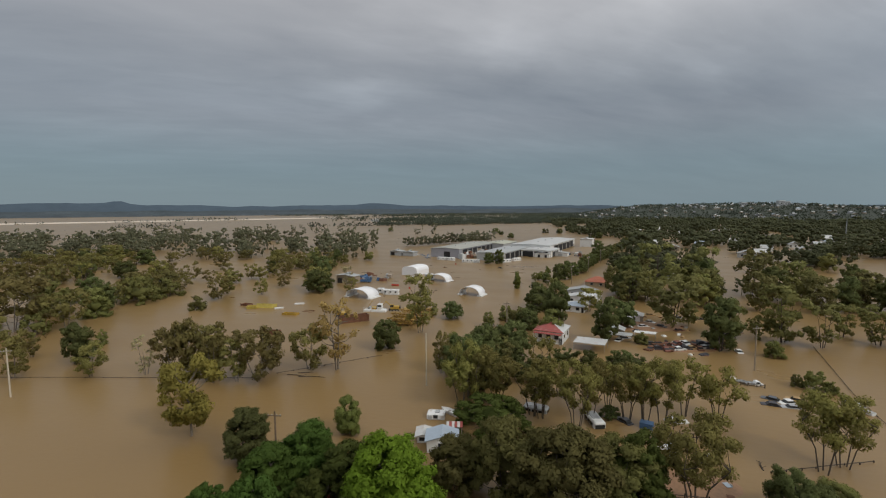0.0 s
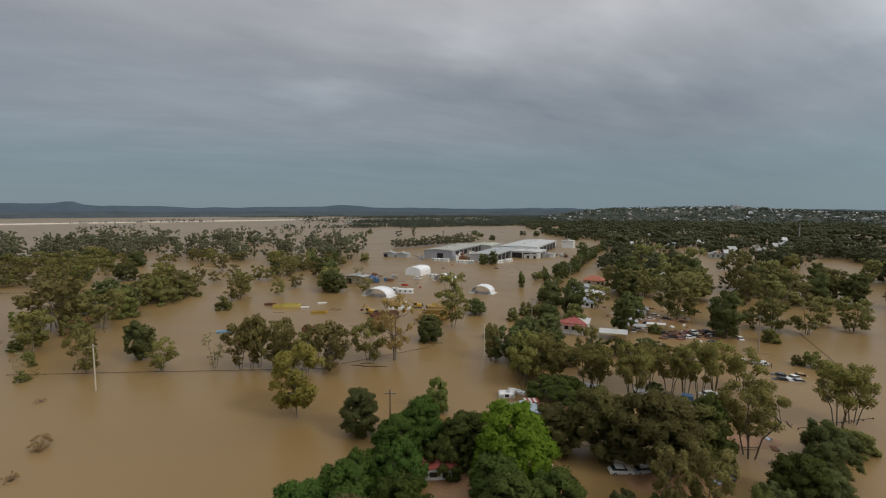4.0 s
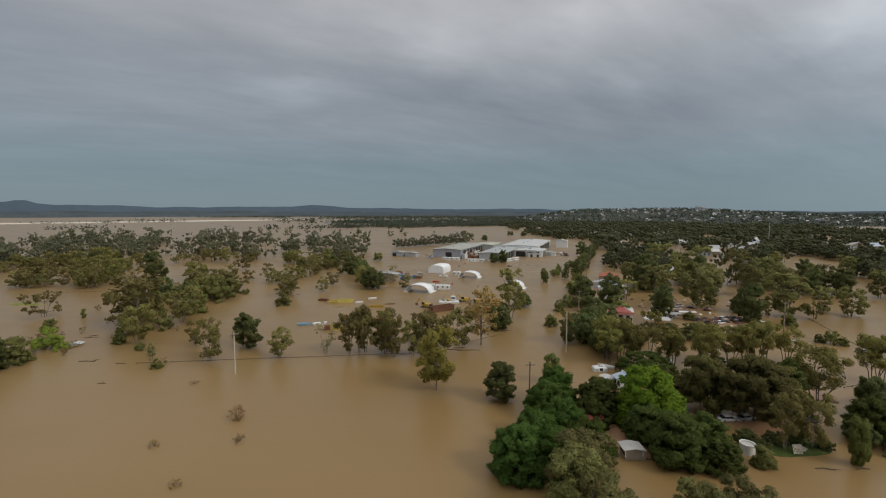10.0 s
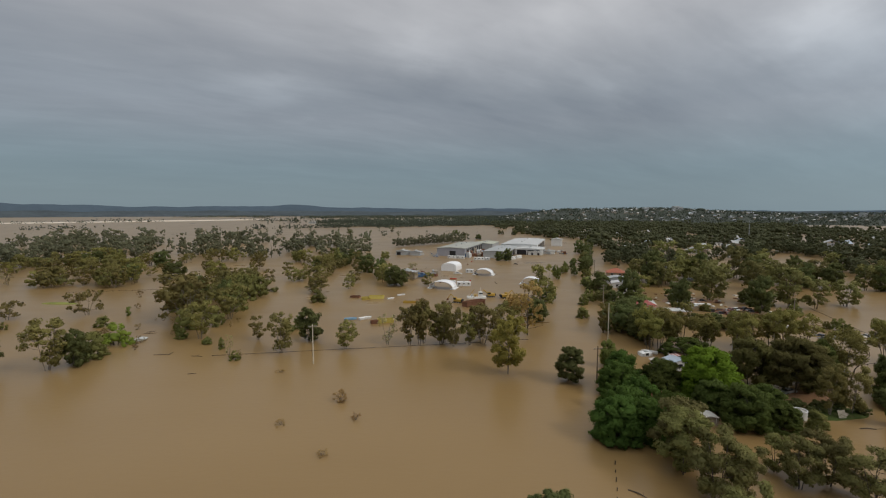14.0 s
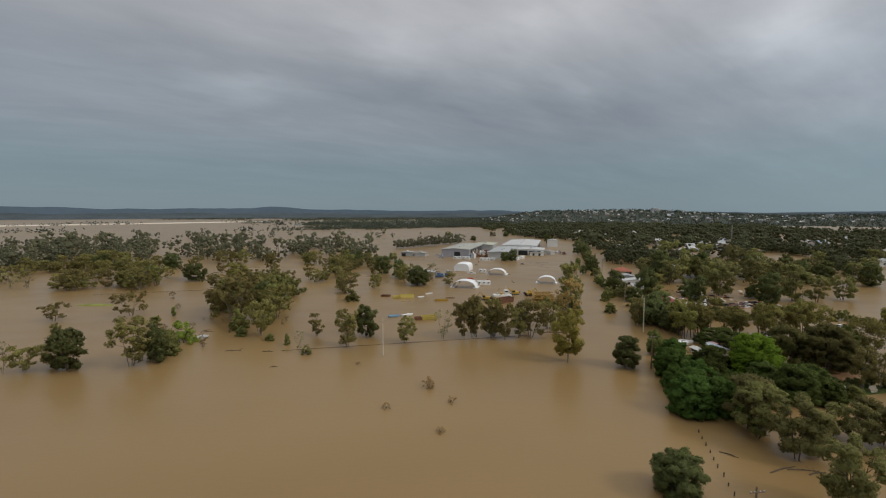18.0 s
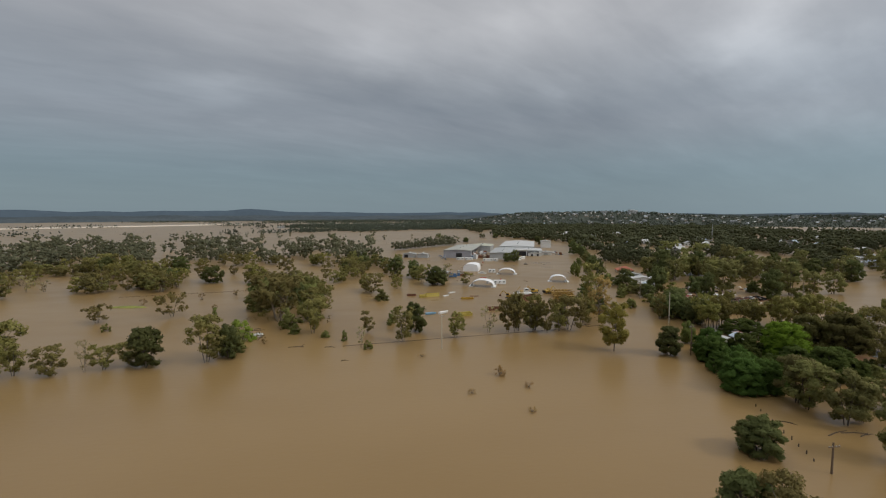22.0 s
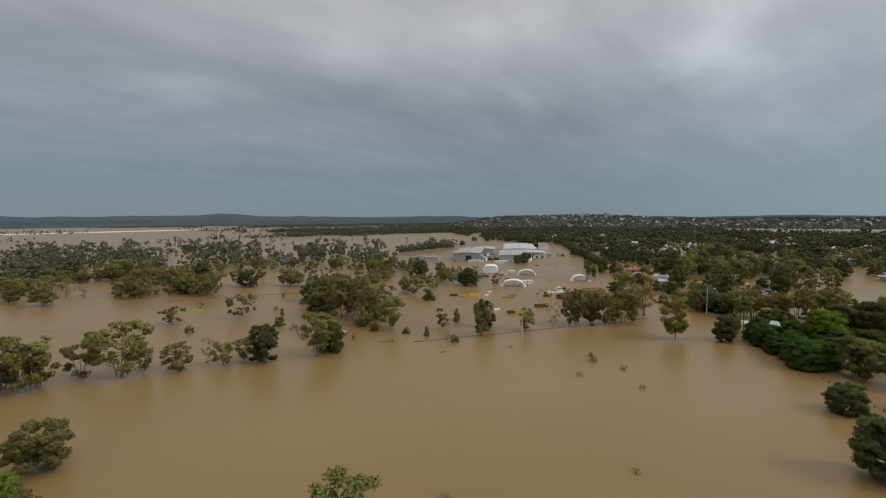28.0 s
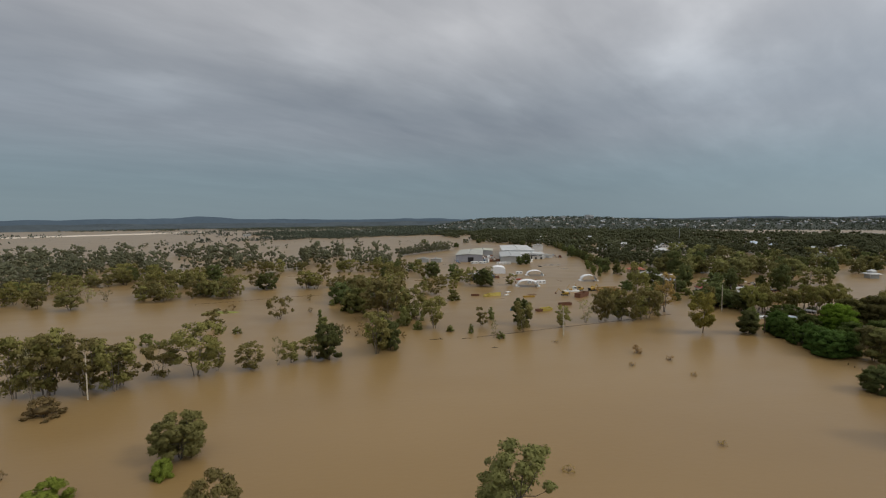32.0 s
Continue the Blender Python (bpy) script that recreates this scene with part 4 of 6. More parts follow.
tree("bush", 26.7, 145.7, 3.6, 4.2)
tree("dense", 17.7, 122.2, 4.4, 7.6)
tree("dense", 1.4, 245.4, 11.4, 7.4)
tree("upright", -19.0, 233.9, 8.2, 3.6)
tree("dense", 33.0, 216.6, 19.7, 15.7)
tree("gum_dark", 48.6, 234.1, 25.1, 22.3)
tree("gum_dark", 69.9, 238.8, 22.3, 19.4)
tree("gum_dark", 96.4, 244.6, 20.8, 19.4)
tree("gum_dark", 113.6, 248.3, 15.3, 15.4)
tree("gum", -28.0, 107.3, 11.2, 6.4)
tree("bush", -8.0, 208.7, 5.9, 7.1)
tree("bush", -29.6, 129.9, 4.6, 5.0)
tree("dense", 6.2, 271.3, 10.9, 9.6)
tree("dense", -21.9, 109.4, 9.5, 13.9)
tree("gum", 13.9, 186.4, 10.0, 11.7)
tree("dense", 23.5, 165.9, 9.9, 11.2)
tree("dense", -6.5, 184.7, 11.0, 11.5)
tree("bush", -15.5, 140.8, 4.5, 7.0)
tree("dense", 54.0, 163.0, 7.0, 7.0)
tree("dense", 36.7, 407.8, 14.3, 11.4)
tree("gum_dark", 63.5, 159.2, 7.4, 7.3)
tree("dense", -49.0, 337.0, 9.0, 9.0)
tree("dense", -41.5, 340.0, 10.5, 9.5)
tree("upright", -19.3, 243.3, 7.8, 3.5)
tree("bush", -12.5, 167.0, 5.1, 7.6)
tree("gum", -94.7, 89.3, 13.2, 8.6)
tree("gum", -84.6, 91.2, 12.4, 9.3)
tree("gum", -80.6, 88.0, 12.6, 6.1)
tree("gum", -71.1, 92.3, 12.7, 13.4)
tree("gum", -75.5, 90.1, 11.5, 8.3)
tree("gum", -91.9, 90.5, 15.6, 7.7)
tree("gum", -84.0, 92.1, 13.4, 8.2)
tree("gum", -275.2, 40.5, 16.2, 16.1)
tree("gum", -263.7, 37.5, 14.0, 11.6)
tree("gum", -258.0, 39.6, 13.9, 11.3)
tree("bush_bright", -188.9, 83.1, 6.8, 10.4)
tree("gum", -154.9, 176.0, 10.7, 14.6)
tree("gum", -274.7, 185.1, 9.6, 14.7)
tree("gum", -194.5, 170.1, 11.5, 9.6)
tree("bush", -213.4, 152.5, 3.0, 3.5)
tree("sparse", -352.2, 188.4, 9.7, 9.7)
tree("sparse", -342.9, 189.0, 8.8, 7.8)
tree("mango", -21.0, 52.5, 11.7, 14.0)
tree("mango_dark", -40.6, 54.0, 7.4, 9.8)
tree("mango_dark", -37.8, 60.5, 8.2, 9.8)
tree("mango_dark", -43.8, 45.6, 5.6, 8.6)
tree("mango_dark", -38.2, 46.8, 6.6, 9.4)
tree("mango_dark", -44.0, 38.6, 7.6, 9.6)
tree("mango_dark", -47.6, 32.6, 8.0, 10.5)
tree("mango_dark", -35.8, 37.6, 7.2, 9.8)
tree("mango_dark", -41.4, 33.2, 7.4, 9.2)
tree("fig", -29.0, 57.0, 7.6, 10.5)
tree("fig", -31.5, 52.0, 5.5, 8.5)
tree("fig", -11.5, 81.6, 5.8, 16.2)
tree("fig", -20.4, 38.6, 8.8, 10.0)
tree("fig", -14.8, 41.8, 7.6, 9.6)
tree("fig", -14.2, 37.4, 5.6, 7.0)
tree("fig", -23.0, 46.0, 7.0, 9.0)
tree("gum_dark", -39.5, 26.0, 10.4, 11.4)
tree("umber", -6.3, 60.5, 12.0, 11.5)
tree("umber", 1.8, 57.2, 13.0, 15.0)
tree("umber", 8.6, 61.5, 10.0, 11.0)
tree("umber", -13.5, 62.0, 7.5, 9.5)
for x, y in count_one_by_one:
    tree(rnd.choice(("gum", "olive", "gum", "olive", "gum_tall", "dense", "gum")), round(x, 1), round(y, 1), rnd.uniform(6.0, 12.5), rnd.uniform(7.5, 14.5))


# more trees among the houses, along the gum row and at the edge of the woods
def infill(n, box, kinds, hs, ws, keep):
    done = []
    for x, y in scatter(n * 6, box, keep):
        if len(done) < n and all(math.hypot(x - a, y - c) > 3.2 for a, c in done):
            done.append((x, y))
            tree(rnd.choice(kinds), round(x, 1), round(y, 1), rnd.uniform(*hs), rnd.uniform(*ws))


infill(12, (-22, -9, 103, 130), ("dense", "dense", "gum_dark", "olive"), (5, 8), (6, 9), lambda x, y: x > -24 + 0.12 * (y - 100))
infill(3, (-9, 10, 106, 122), ("dense", "olive", "dense"), (3, 4.5), (6, 8), lambda x, y: True)
infill(5, (8, 34, 110, 126), ("dense", "olive", "gum_dark"), (3, 4.2), (6, 8.5), lambda x, y: y < 127 - 0.1 * x)
infill(5, (-20, 36, 86, 104), ("gum_tall",), (9.5, 13), (7, 9), lambda x, y: 88 + 0.1 * x < y < 103 + 0.02 * x)
infill(7, (-18, 0, 155, 240), ("dense", "dense", "gum_dark"), (5, 8), (6, 9), lambda x, y: -19 + 0.2 * (y - 150) < x < -9 + 0.12 * (y - 150))
infill(12, (62, 150, 160, 236), ("gum_dark", "gum_dark", "dense", "olive"), (10, 16), (10, 15), lambda x, y: y > 150 + 0.35 * x and abs(x - 72 - 0.303 * (y - 200)) > 8)
infill(9, (30, 72, 205, 240), ("gum_dark", "dense", "olive"), (11, 17), (11, 16), lambda x, y: abs(x - 72 - 0.303 * (y - 200)) > 8)
infill(7, (-30, 20, 236, 330), ("dense", "upright", "gum_dark"), (4, 6.5), (3.5, 5.5), lambda x, y: abs(x - (-44 + 0.238 * (y - 103))) < 5)
infill(15, (96, 260, 150, 275), ("gum_dark", "olive", "gum_dark", "dense"), (9, 15), (10, 15), lambda x, y: y > 112 + 0.42 * x and abs(x - 72 - 0.303 * (y - 200)) > 9 and math.hypot(x - 158, y - 182) > 15)
infill(14, (170, 340, 205, 340), ("gum_dark", "olive", "gum_dark", "dense"), (9, 14), (10, 15), lambda x, y: y > 150 + 0.3 * x)

# the grove that reaches towards the yard, and loose trees in the bay behind the sheds
infill(18, (-183, -140, 178, 350), ("gum", "olive", "dense", "gum"), (6, 10.5), (7, 12), lambda x, y: -183 < x < -140 and (x + 183) * 0.4 < y - 175 < 180)
for x, y, h, w in ((-100, 772, 9, 16), (-16, 785, 8, 14), (8, 771, 9, 12), (28, 811, 7, 10), (53, 778, 9, 12), (-61, 638, 8, 10), (-85, 721, 7, 9), (-307, 801, 8, 12), (60, 658, 9, 12), (44, 577, 8, 11)):
    tree("dense", x, y, h, w)

# the row of small dark trees along the flooded street
for i in range(27):
    y = 288 + 12.5 * i
    tree(rnd.choice(("dense", "dense", "olive")), round(-29 + 0.272 * (y - 136) + rnd.uniform(-2, 2), 1), y, rnd.uniform(6, 10), rnd.uniform(6, 9.5))

# ---- the land that stays above the water ----
def island(name, cx, cy, rx, ry, rz, top, material, label):
    sh = Shape()
    n, rings = 28, 5
    v = [(0, 0, top)]
    for j in range(1, rings + 1):
        for i in range(n):
            q = 2 * math.pi * i / n
            k = j / rings * (1 + 0.16 * noise.noise((math.cos(q) * 1.4 + cx, math.sin(q) * 1.4, 0.5)))
            v.append((rx * k * math.cos(q), ry * k * math.sin(q), top * (1 - (j / rings) ** 2) - (0.4 if j == rings else 0.0) + 0.05 * noise.noise((i * 0.7, j, cx))))
    f = [(0, 1 + i, 1 + (i + 1) % n) for i in range(n)]
    f += [(1 + (j - 1) * n + i, 1 + j * n + i, 1 + j * n + (i + 1) % n, 1 + (j - 1) * n + (i + 1) % n) for j in range(1, rings) for i in range(n)]
    ob = structure(name, sh.add(v, f), material, label, "island", True)
    ob.matrix_basis = pose(cx, cy, 0, 0, 0, rz)
    return ob


island("ground_grass", 1.6, 46.3, 9.5, 3.9, 8, 0.30, GRASS, "low grassy island left above the floodwater")
island("ground_mud", 2.6, 54.5, 8.0, 4.2, 10, 0.22, MUD, "bare red mud bank beside the trees")
island("ground_yard", -24.0, 47.0, 11.0, 9.0, 0, 0.25, MUD, "muddy yard under the mango trees")
island("ground_garden", 14.0, 71.0, 17.0, 5.0, 5, 0.16, MUD, "wet brown yard among the trees")
island("ground_wreck_yard", 38.0, 142.0, 13.0, 3.2, 12, 0.18, MUD, "brown mud under the row of wrecked cars")
island("ground_reeds", -266.0, 142.5, 9.5, 2.2, 0, 0.8, mat("reed_grass", (0.20, 0.21, 0.05), 0.9, vary=0.3, scale=0.4, bump=0.6), "strip of yellow-green reeds above the water")


# ---- buildings ----
GRID = -14.0     # the streets' turn


def gable_roof(w, d, eave, ridge, over=0.4, thick=0.14):
    """Two slopes; the ridge runs along y."""
    a, b, m = -over, w + over, w / 2
    z0 = eave - over * (ridge - eave) / m
    return Shape().profile([(a, z0), (a, z0 + thick), (m, ridge + thick), (b, z0 + thick), (b, z0), (m, ridge)], -over, d + over)


def hip_faces(w, d, eave, ridge, over=0.5):
    a, b, c, e = -over, w + over, -over, d + over
    run = min(w, d) / 2 + over
    if w >= d:
        p, q = (a + run, (c + e) / 2, ridge), (b - run, (c + e) / 2, ridge)
    else:
        p, q = ((a + b) / 2, c + run, ridge), ((a + b) / 2, e - run, ridge)
    A, B, C, D4 = (a, c, eave), (b, c, eave), (b, e, eave), (a, e, eave)
    return (A, B, q, p, C, D4) if w >= d else (A, B, p, q, C, D4)


def hip_side(pts, t=0.12):
    """One slope of a hipped roof, with thickness."""
    n = len(pts)
    low = [(x, y, z - t) for x, y, z in pts]
    return Shape().add(list(pts) + low, [tuple(range(n)), tuple(range(2 * n - 1, n - 1, -1))] + [((i + 1) % n, i, n + i, n + (i + 1) % n) for i in range(n)])


def window(parent, x, y, z, w, h, face, material=None):
    """A framed pane set proud of a wall: face 'f' looks to -y, 's' to +x, 'l' to -x."""
    fr, pn = Shape(), Shape()
    if face == "f":
        fr.box(x - w / 2 - 0.08, x + w / 2 + 0.08, y - 0.07, y + 0.03, z - h / 2 - 0.08, z + h / 2 + 0.08)
        pn.box(x - w / 2, x + w / 2, y - 0.09, y - 0.02, z - h / 2, z + h / 2)
    else:
        s = 1 if face == "s" else -1
        u0, u1 = sorted((x - 0.03 * s, x + 0.07 * s))
        fr.box(u0, u1, y - w / 2 - 0.08, y + w / 2 + 0.08, z - h / 2 - 0.08, z + h / 2 + 0.08)
        u0, u1 = sorted((x + 0.02 * s, x + 0.09 * s))
        pn.box(u0, u1, y - w / 2, y + w / 2, z - h / 2, z + h / 2)
    f = part("window", fr, WHITE, parent)
    part("pane", pn, material or GLASS, f)


def walls(parent, w, d, z0, z1, material, t=0.18):
    part("wall", Shape().box(0, w, 0, t, z0, z1), material, parent)
    part("wall", Shape().box(0, w, d - t, d, z0, z1), material, parent)
    part("wall", Shape().box(0, t, t, d - t, z0, z1), material, parent)
    part("wall", Shape().box(w - t, w, t, d - t, z0, z1), material, parent)


def gable_ends(parent, w, d, eave, ridge, material):
    for y in (0.0, d - 0.18):
        part("gable", Shape().profile([(0.02, eave), (w / 2, ridge - 0.02), (w - 0.02, eave)], y, y + 0.18), material, parent)


def warehouse(x, y, w, d, eave, ridge, doors, side_bays, label, wall_mat=None, roof_mat=None):
    wall_mat = wall_mat or GREY
    ob = thing("warehouse", x, y, 0, GRID, label, "warehouse", "industrial sheds")
    walls(ob, w, d, -1.5, eave, wall_mat, 0.3)
    gable_ends(ob, w, d, eave, ridge, wall_mat)
    part("roof", gable_roof(w, d, eave, ridge, 0.6, 0.25), roof_mat or ZINC, ob, "pale ribbed metal roof")
    for a, b, h, m in doors:
        door = part("roller_door", Shape().box(a, b, -0.08, 0.06, -1, h), m, ob)
        for k in range(1, int(h)):
            part("door_rib", Shape().box(a, b, -0.12, -0.08, k - 0.04, k + 0.04), m, door)
    n, a, b, h = side_bays
    for i in range(n):
        y0 = a + (b - a) * i / n
        y1 = a + (b - a) * (i + 1) / n
        # the bay is no hole: its inner shade is a dark panel
        part("bay_shade_panel", Shape().box(w - 0.02, w + 0.05, y0 + 0.5, y1 - 0.5, -1, h), DARK, ob, "near-black panel painted as the shade inside a loading bay")
        part("column", Shape().box(w + 0.03, w + 0.5, y0 - 0.25, y0 + 0.25, -1.5, eave - 0.2), CONCRETE, ob)
    for i in range(3):
        part("roof_vent", Shape().lathe([(0.5, 0), (0.5, 0.5), (0.75, 0.6), (0.6, 1.0), (0, 1.1)], 12), STEEL, ob).location = (w / 2, d * (i + 1) / 4, ridge + 0.2)
    return ob


warehouse(-107, 379, 28, 84, 7.6, 8.5, [(13, 19, 5.2, DARK)], (7, 6, 80, 6.6), "long pale grey industrial shed with open loading bays", mat("violet_grey_cladding", (0.34, 0.34, 0.37), 0.6, vary=0.12, scale=0.2, ribs=1.2), mat("khaki_roof_sheet", (0.37, 0.37, 0.32), 0.55, vary=0.15, scale=0.12, ribs=1.6, spots=((0.30, 0.27, 0.23), 0.1, 0.58)))
warehouse(-73, 449, 24, 40, 7.0, 7.8, [], (0, 0, 0, 0), "flat yellowish-roofed shed behind the long shed", GREY, mat("yellowed_roof_sheet", (0.44, 0.44, 0.34), 0.5, vary=0.15, scale=0.2, ribs=1.6))
warehouse(-62.5, 360, 22.5, 72, 6.2, 6.9, [(2, 6, 4, GREY), (20.4, 22, 5, DARK)], (5, 6, 66, 5.4), "pale industrial shed with low metal roof", mat("pale_grey_cladding", (0.42, 0.43, 0.42), 0.55, vary=0.1, scale=0.2, ribs=1.2))
# wide DARK doors of these two sheds paint in the shade of open fronts
warehouse(-41, 430, 38, 108, 7.8, 8.7, [(20, 31, 6, DARK), (3, 10, 4.5, WHITE)], (5, 14, 100, 6.6), "largest white-roofed industrial shed", WHITE, WHITE_ROOF)
warehouse(-29, 398, 27, 30, 5.6, 6.2, [(1.5, 11, 4.8, DARK), (12, 24, 4.8, DARK)], (2, 4, 26, 4.4), "open-fronted loading shed with white metal roof", WHITE, WHITE_ROOF)
warehouse(-17, 392, 13, 8, 3.2, 3.8, [(3, 5, 2.4, DARK), (9, 11, 2.4, DARK)], (0, 0, 0, 0), "small white office building before the sheds", WHITE, WHITE_ROOF)
warehouse(-1, 404, 12, 8, 3.0, 3.6, [(4, 8, 2.4, GREY)], (0, 0, 0, 0), "low white annex beside the sheds", WHITE, ZINC)
warehouse(27, 510, 13, 13, 8.4, 9.2, [], (0, 0, 0, 0), "tall plain white storage block", WHITE, WHITE_ROOF)
warehouse(-148, 384, 12, 7, 4.0, 4.6, [(1, 5, 3, DARK)], (0, 0, 0, 0), "small grey shed standing in the flood", GREY, ZINC)
warehouse(-134, 380.5, 11, 7, 3.6, 4.2, [(2, 6, 2.8, GREY)], (0, 0, 0, 0), "small grey metal shed beside another shed", GREY, ZINC)
warehouse(-122.4, 231, 12.5, 6, 4.4, 5.0, [(1, 4, 3.0, DARK)], (0, 0, 0, 0), "low open shed with pale roof near a blue truck", TIMBER, ZINC)

# collapsed yard structure beside the long shed
ruin = thing("steel_framework", -113, 358, 0, GRID, "tangled blue-grey steel framework beside the shed", "framework")
for i in range(7):
    part("strut", Shape().beam((rnd.uniform(0, 8), rnd.uniform(0, 18), -0.5), (rnd.uniform(0, 8), rnd.uniform(0, 18), rnd.uniform(2, 5)), 0.22), BLUE if i % 2 else STEEL, ruin)


def fabric_shelter(x, y, w, d, h, label):
    """An arched fabric roof, open at both ends, on low container walls."""
    ob = thing("fabric_shelter", x, y, 0, GRID, label, "shelter", "arched fabric shelters")
    n = 18
    pts = [(w / 2 - w / 2 * math.cos(math.pi * i / n), 0.35 + (h - 0.35) * math.sin(math.pi * i / n) ** 0.8) for i in range(n + 1)]
    inner = [(w / 2 + (px - w / 2) * 0.985, pz - 0.1) for px, pz in reversed(pts)]
    part("canopy", Shape().profile(pts + inner, 0, d), FABRIC, ob, "taut white fabric roof", True)
    for k in range(4):
        rib = Shape()
        for a, b in zip(inner, inner[1:]):
            yy = 0.15 + (d - 0.3) * k / 3
            rib.beam((a[0], yy, a[1] - 0.06), (b[0], yy, b[1] - 0.06), 0.09, n=4)
        part("rib", rib, STEEL, ob)
    for x0 in (-1.1, w - 1.3):
        part("base_container", Shape().box(x0, x0 + 2.4, 0.2, d - 0.2, -1.6, 0.5), WHITE, ob)
    return ob


fabric_shelter(-98.0, 193.5, 13.8, 8.5, 4.4, "large white arched fabric shelter open at both ends")
fabric_shelter(-72.6, 248.3, 12.4, 8.0, 4.2, "white arched fabric shelter over flooded yard")
fabric_shelter(-45.2, 210.0, 10.8, 7.5, 4.4, "white arched fabric shelter near the street")

tent = thing("storage_tent", -96.0, 269.5, 0, GRID, "tall white fabric storage tent with curved roof", "tent")
tw = 11.6
prof = [(0, -1), (0.1, 3.0), (0.7, 4.4), (2.0, 5.2), (4.2, 5.6), (tw - 4.2, 5.6), (tw - 2.0, 5.2), (tw - 0.7, 4.4), (tw - 0.1, 3.0), (tw, -1)]
part("fabric_skin", Shape().profile(prof, 0, 15), FABRIC, tent)
for k in range(4):
    part("tension_strap", Shape().box(2.2 + 2.4 * k, 2.32 + 2.4 * k, -0.05, 0, -1, 5.0), WHITE, tent)


def house(x, y, w, d, eave, ridge, rz, wall_mat, roofs, label, z=0.0, gable=False, wins=2, porch=False):
    ob = thing("house", x, y, z, rz, label, "house", "flooded houses")
    walls(ob, w, d, -1.5, eave, wall_mat)
    if gable:
        gable_ends(ob, w, d, eave, ridge, wall_mat)
        part("roof", gable_roof(w, d, eave, ridge), roofs[0], ob)
    else:
        A, B, q, p, C, D4 = hip_faces(w, d, eave, ridge)
        sides = [(A, B, q, p), (B, C, q), (C, D4, p, q), (D4, A, p)] if w >= d else [(A, B, q), (B, C, p, q), (C, D4, p), (D4, A, q, p)]
        for i, s in enumerate(sides):
            part("roof", hip_side(s), roofs[i % len(roofs)], ob)
    for i in range(wins):
        window(ob, w * (i + 0.7) / (wins + 0.4), 0, eave * 0.55, 1.3, min(1.2, eave * 0.5), "f")
    for i in range(2):
        window(ob, w, d * (i + 0.6) / 2.2, eave * 0.55, 1.3, min(1.2, eave * 0.5), "s")
        window(ob, 0, d * (i + 0.6) / 2.2, eave * 0.55, 1.3, min(1.2, eave * 0.5), "l")
    part("door", Shape().box(w * 0.88, w * 0.88 + 0.9, -0.06, 0.02, -1, min(2.0, eave - 0.2)), DARK if wins > 1 else TIMBER, ob)
    if porch:
        part("porch_roof", Shape().profile([(0, eave - 0.45), (0, eave - 0.35), (w, eave - 0.35), (w, eave - 0.45)], -2.4, -0.52), roofs[0], ob)
        for i in range(4):
            part("porch_post", Shape().box(0.1 + i * (w - 0.3) / 3, 0.22 + i * (w - 0.3) / 3, -2.3, -2.18, -1.5, eave - 0.45), WHITE, ob)
        part("porch_rail", Shape().box(0.1, w - 0.1, -2.28, -2.2, 0.85, 0.95), WHITE, ob)
    return ob


house(-5.6, 140.5, 8.6, 9.5, 3.9, 5.7, GRID, WHITE, [RED_ROOF, WHITE_ROOF, WHITE_ROOF, RED_ROOF], "white timber house with half red, half white hipped roof", wins=3, porch=True)
house(16.5, 250, 11.5, 9, 2.5, 5.0, GRID, mat("tan_weatherboard", (0.46, 0.36, 0.24), 0.7, ribs=3.0), [ORANGE_ROOF], "tan house with orange tiled hipped roof")
house(6.0, 218, 13, 8.5, 3.0, 4.4, GRID, GREY, [ZINC], "grey house with low metal gable roof", gable=True, wins=3)
house(5.0, 203, 14, 8, 2.8, 4.0, GRID, WHITE, [WHITE_ROOF], "white house with flat white metal roof", gable=True, wins=3)
house(3.6, 186, 8.5, 8.5, 2.6, 3.8, GRID, WHITE, [ZINC_BLUE, WHITE_ROOF], "white house with bluish metal roof", wins=2)
house(11.0, 206, 8, 7, 2.6, 3.6, GRID, WHITE, [WHITE_ROOF], "small white annex with white roof", gable=True)
house(-34.6, 48.8, 5.0, 3.4, 1.6, 2.2, 10, WHITE, [RED_ROOF], "small white cottage with red roof under mango trees", z=0.1, gable=True, wins=2)
house(-29.0, 38.8, 3.0, 2.3, 1.75, 2.0, 6, TIMBER, [CONCRETE], "little pale shed at the edge of the trees", z=0.1, gable=True, wins=0)
house(-20.9, 70.2, 5.2, 3.8, 2.2, 3.0, 12, WHITE, [ZINC_BLUE], "pale shed with bluish sheet-metal roof by the water", gable=True, wins=1)
house(-23.6, 73.0, 2.2, 3.0, 1.3, 1.6, 12, WHITE, [WHITE_ROOF], "small white lean-to behind the shed", gable=True, wins=1)
house(17.5, 153.5, 5, 4, 2.0, 2.8, GRID, TIMBER, [ZINC], "small weathered timber shed among wrecked cars", gable=True, wins=1)
house(26.0, 175, 6, 5, 2.2, 3.0, GRID, WHITE, [WHITE_ROOF], "small white-roofed shed in the wreck yard", gable=True, wins=1)

striped = thing("striped_awning", -18.6, 75.0, 0, 12, "red and white striped sheet awning behind the shed", "awning")
for i in range(6):
    part("strip", Shape().box(i * 0.5, i * 0.5 + 0.48, 0, 2.2, 2.5, 2.56), RED_ROOF if i % 2 else WHITE_ROOF, striped)
for i in (0.1, 2.8):
    part("post", Shape().beam((i, 0.2, -1.5), (i, 0.2, 2.5), 0.06), TIMBER, striped)
    part("post", Shape().beam((i, 2.0, -1.5), (i, 2.0, 2.5), 0.06), TIMBER, striped)


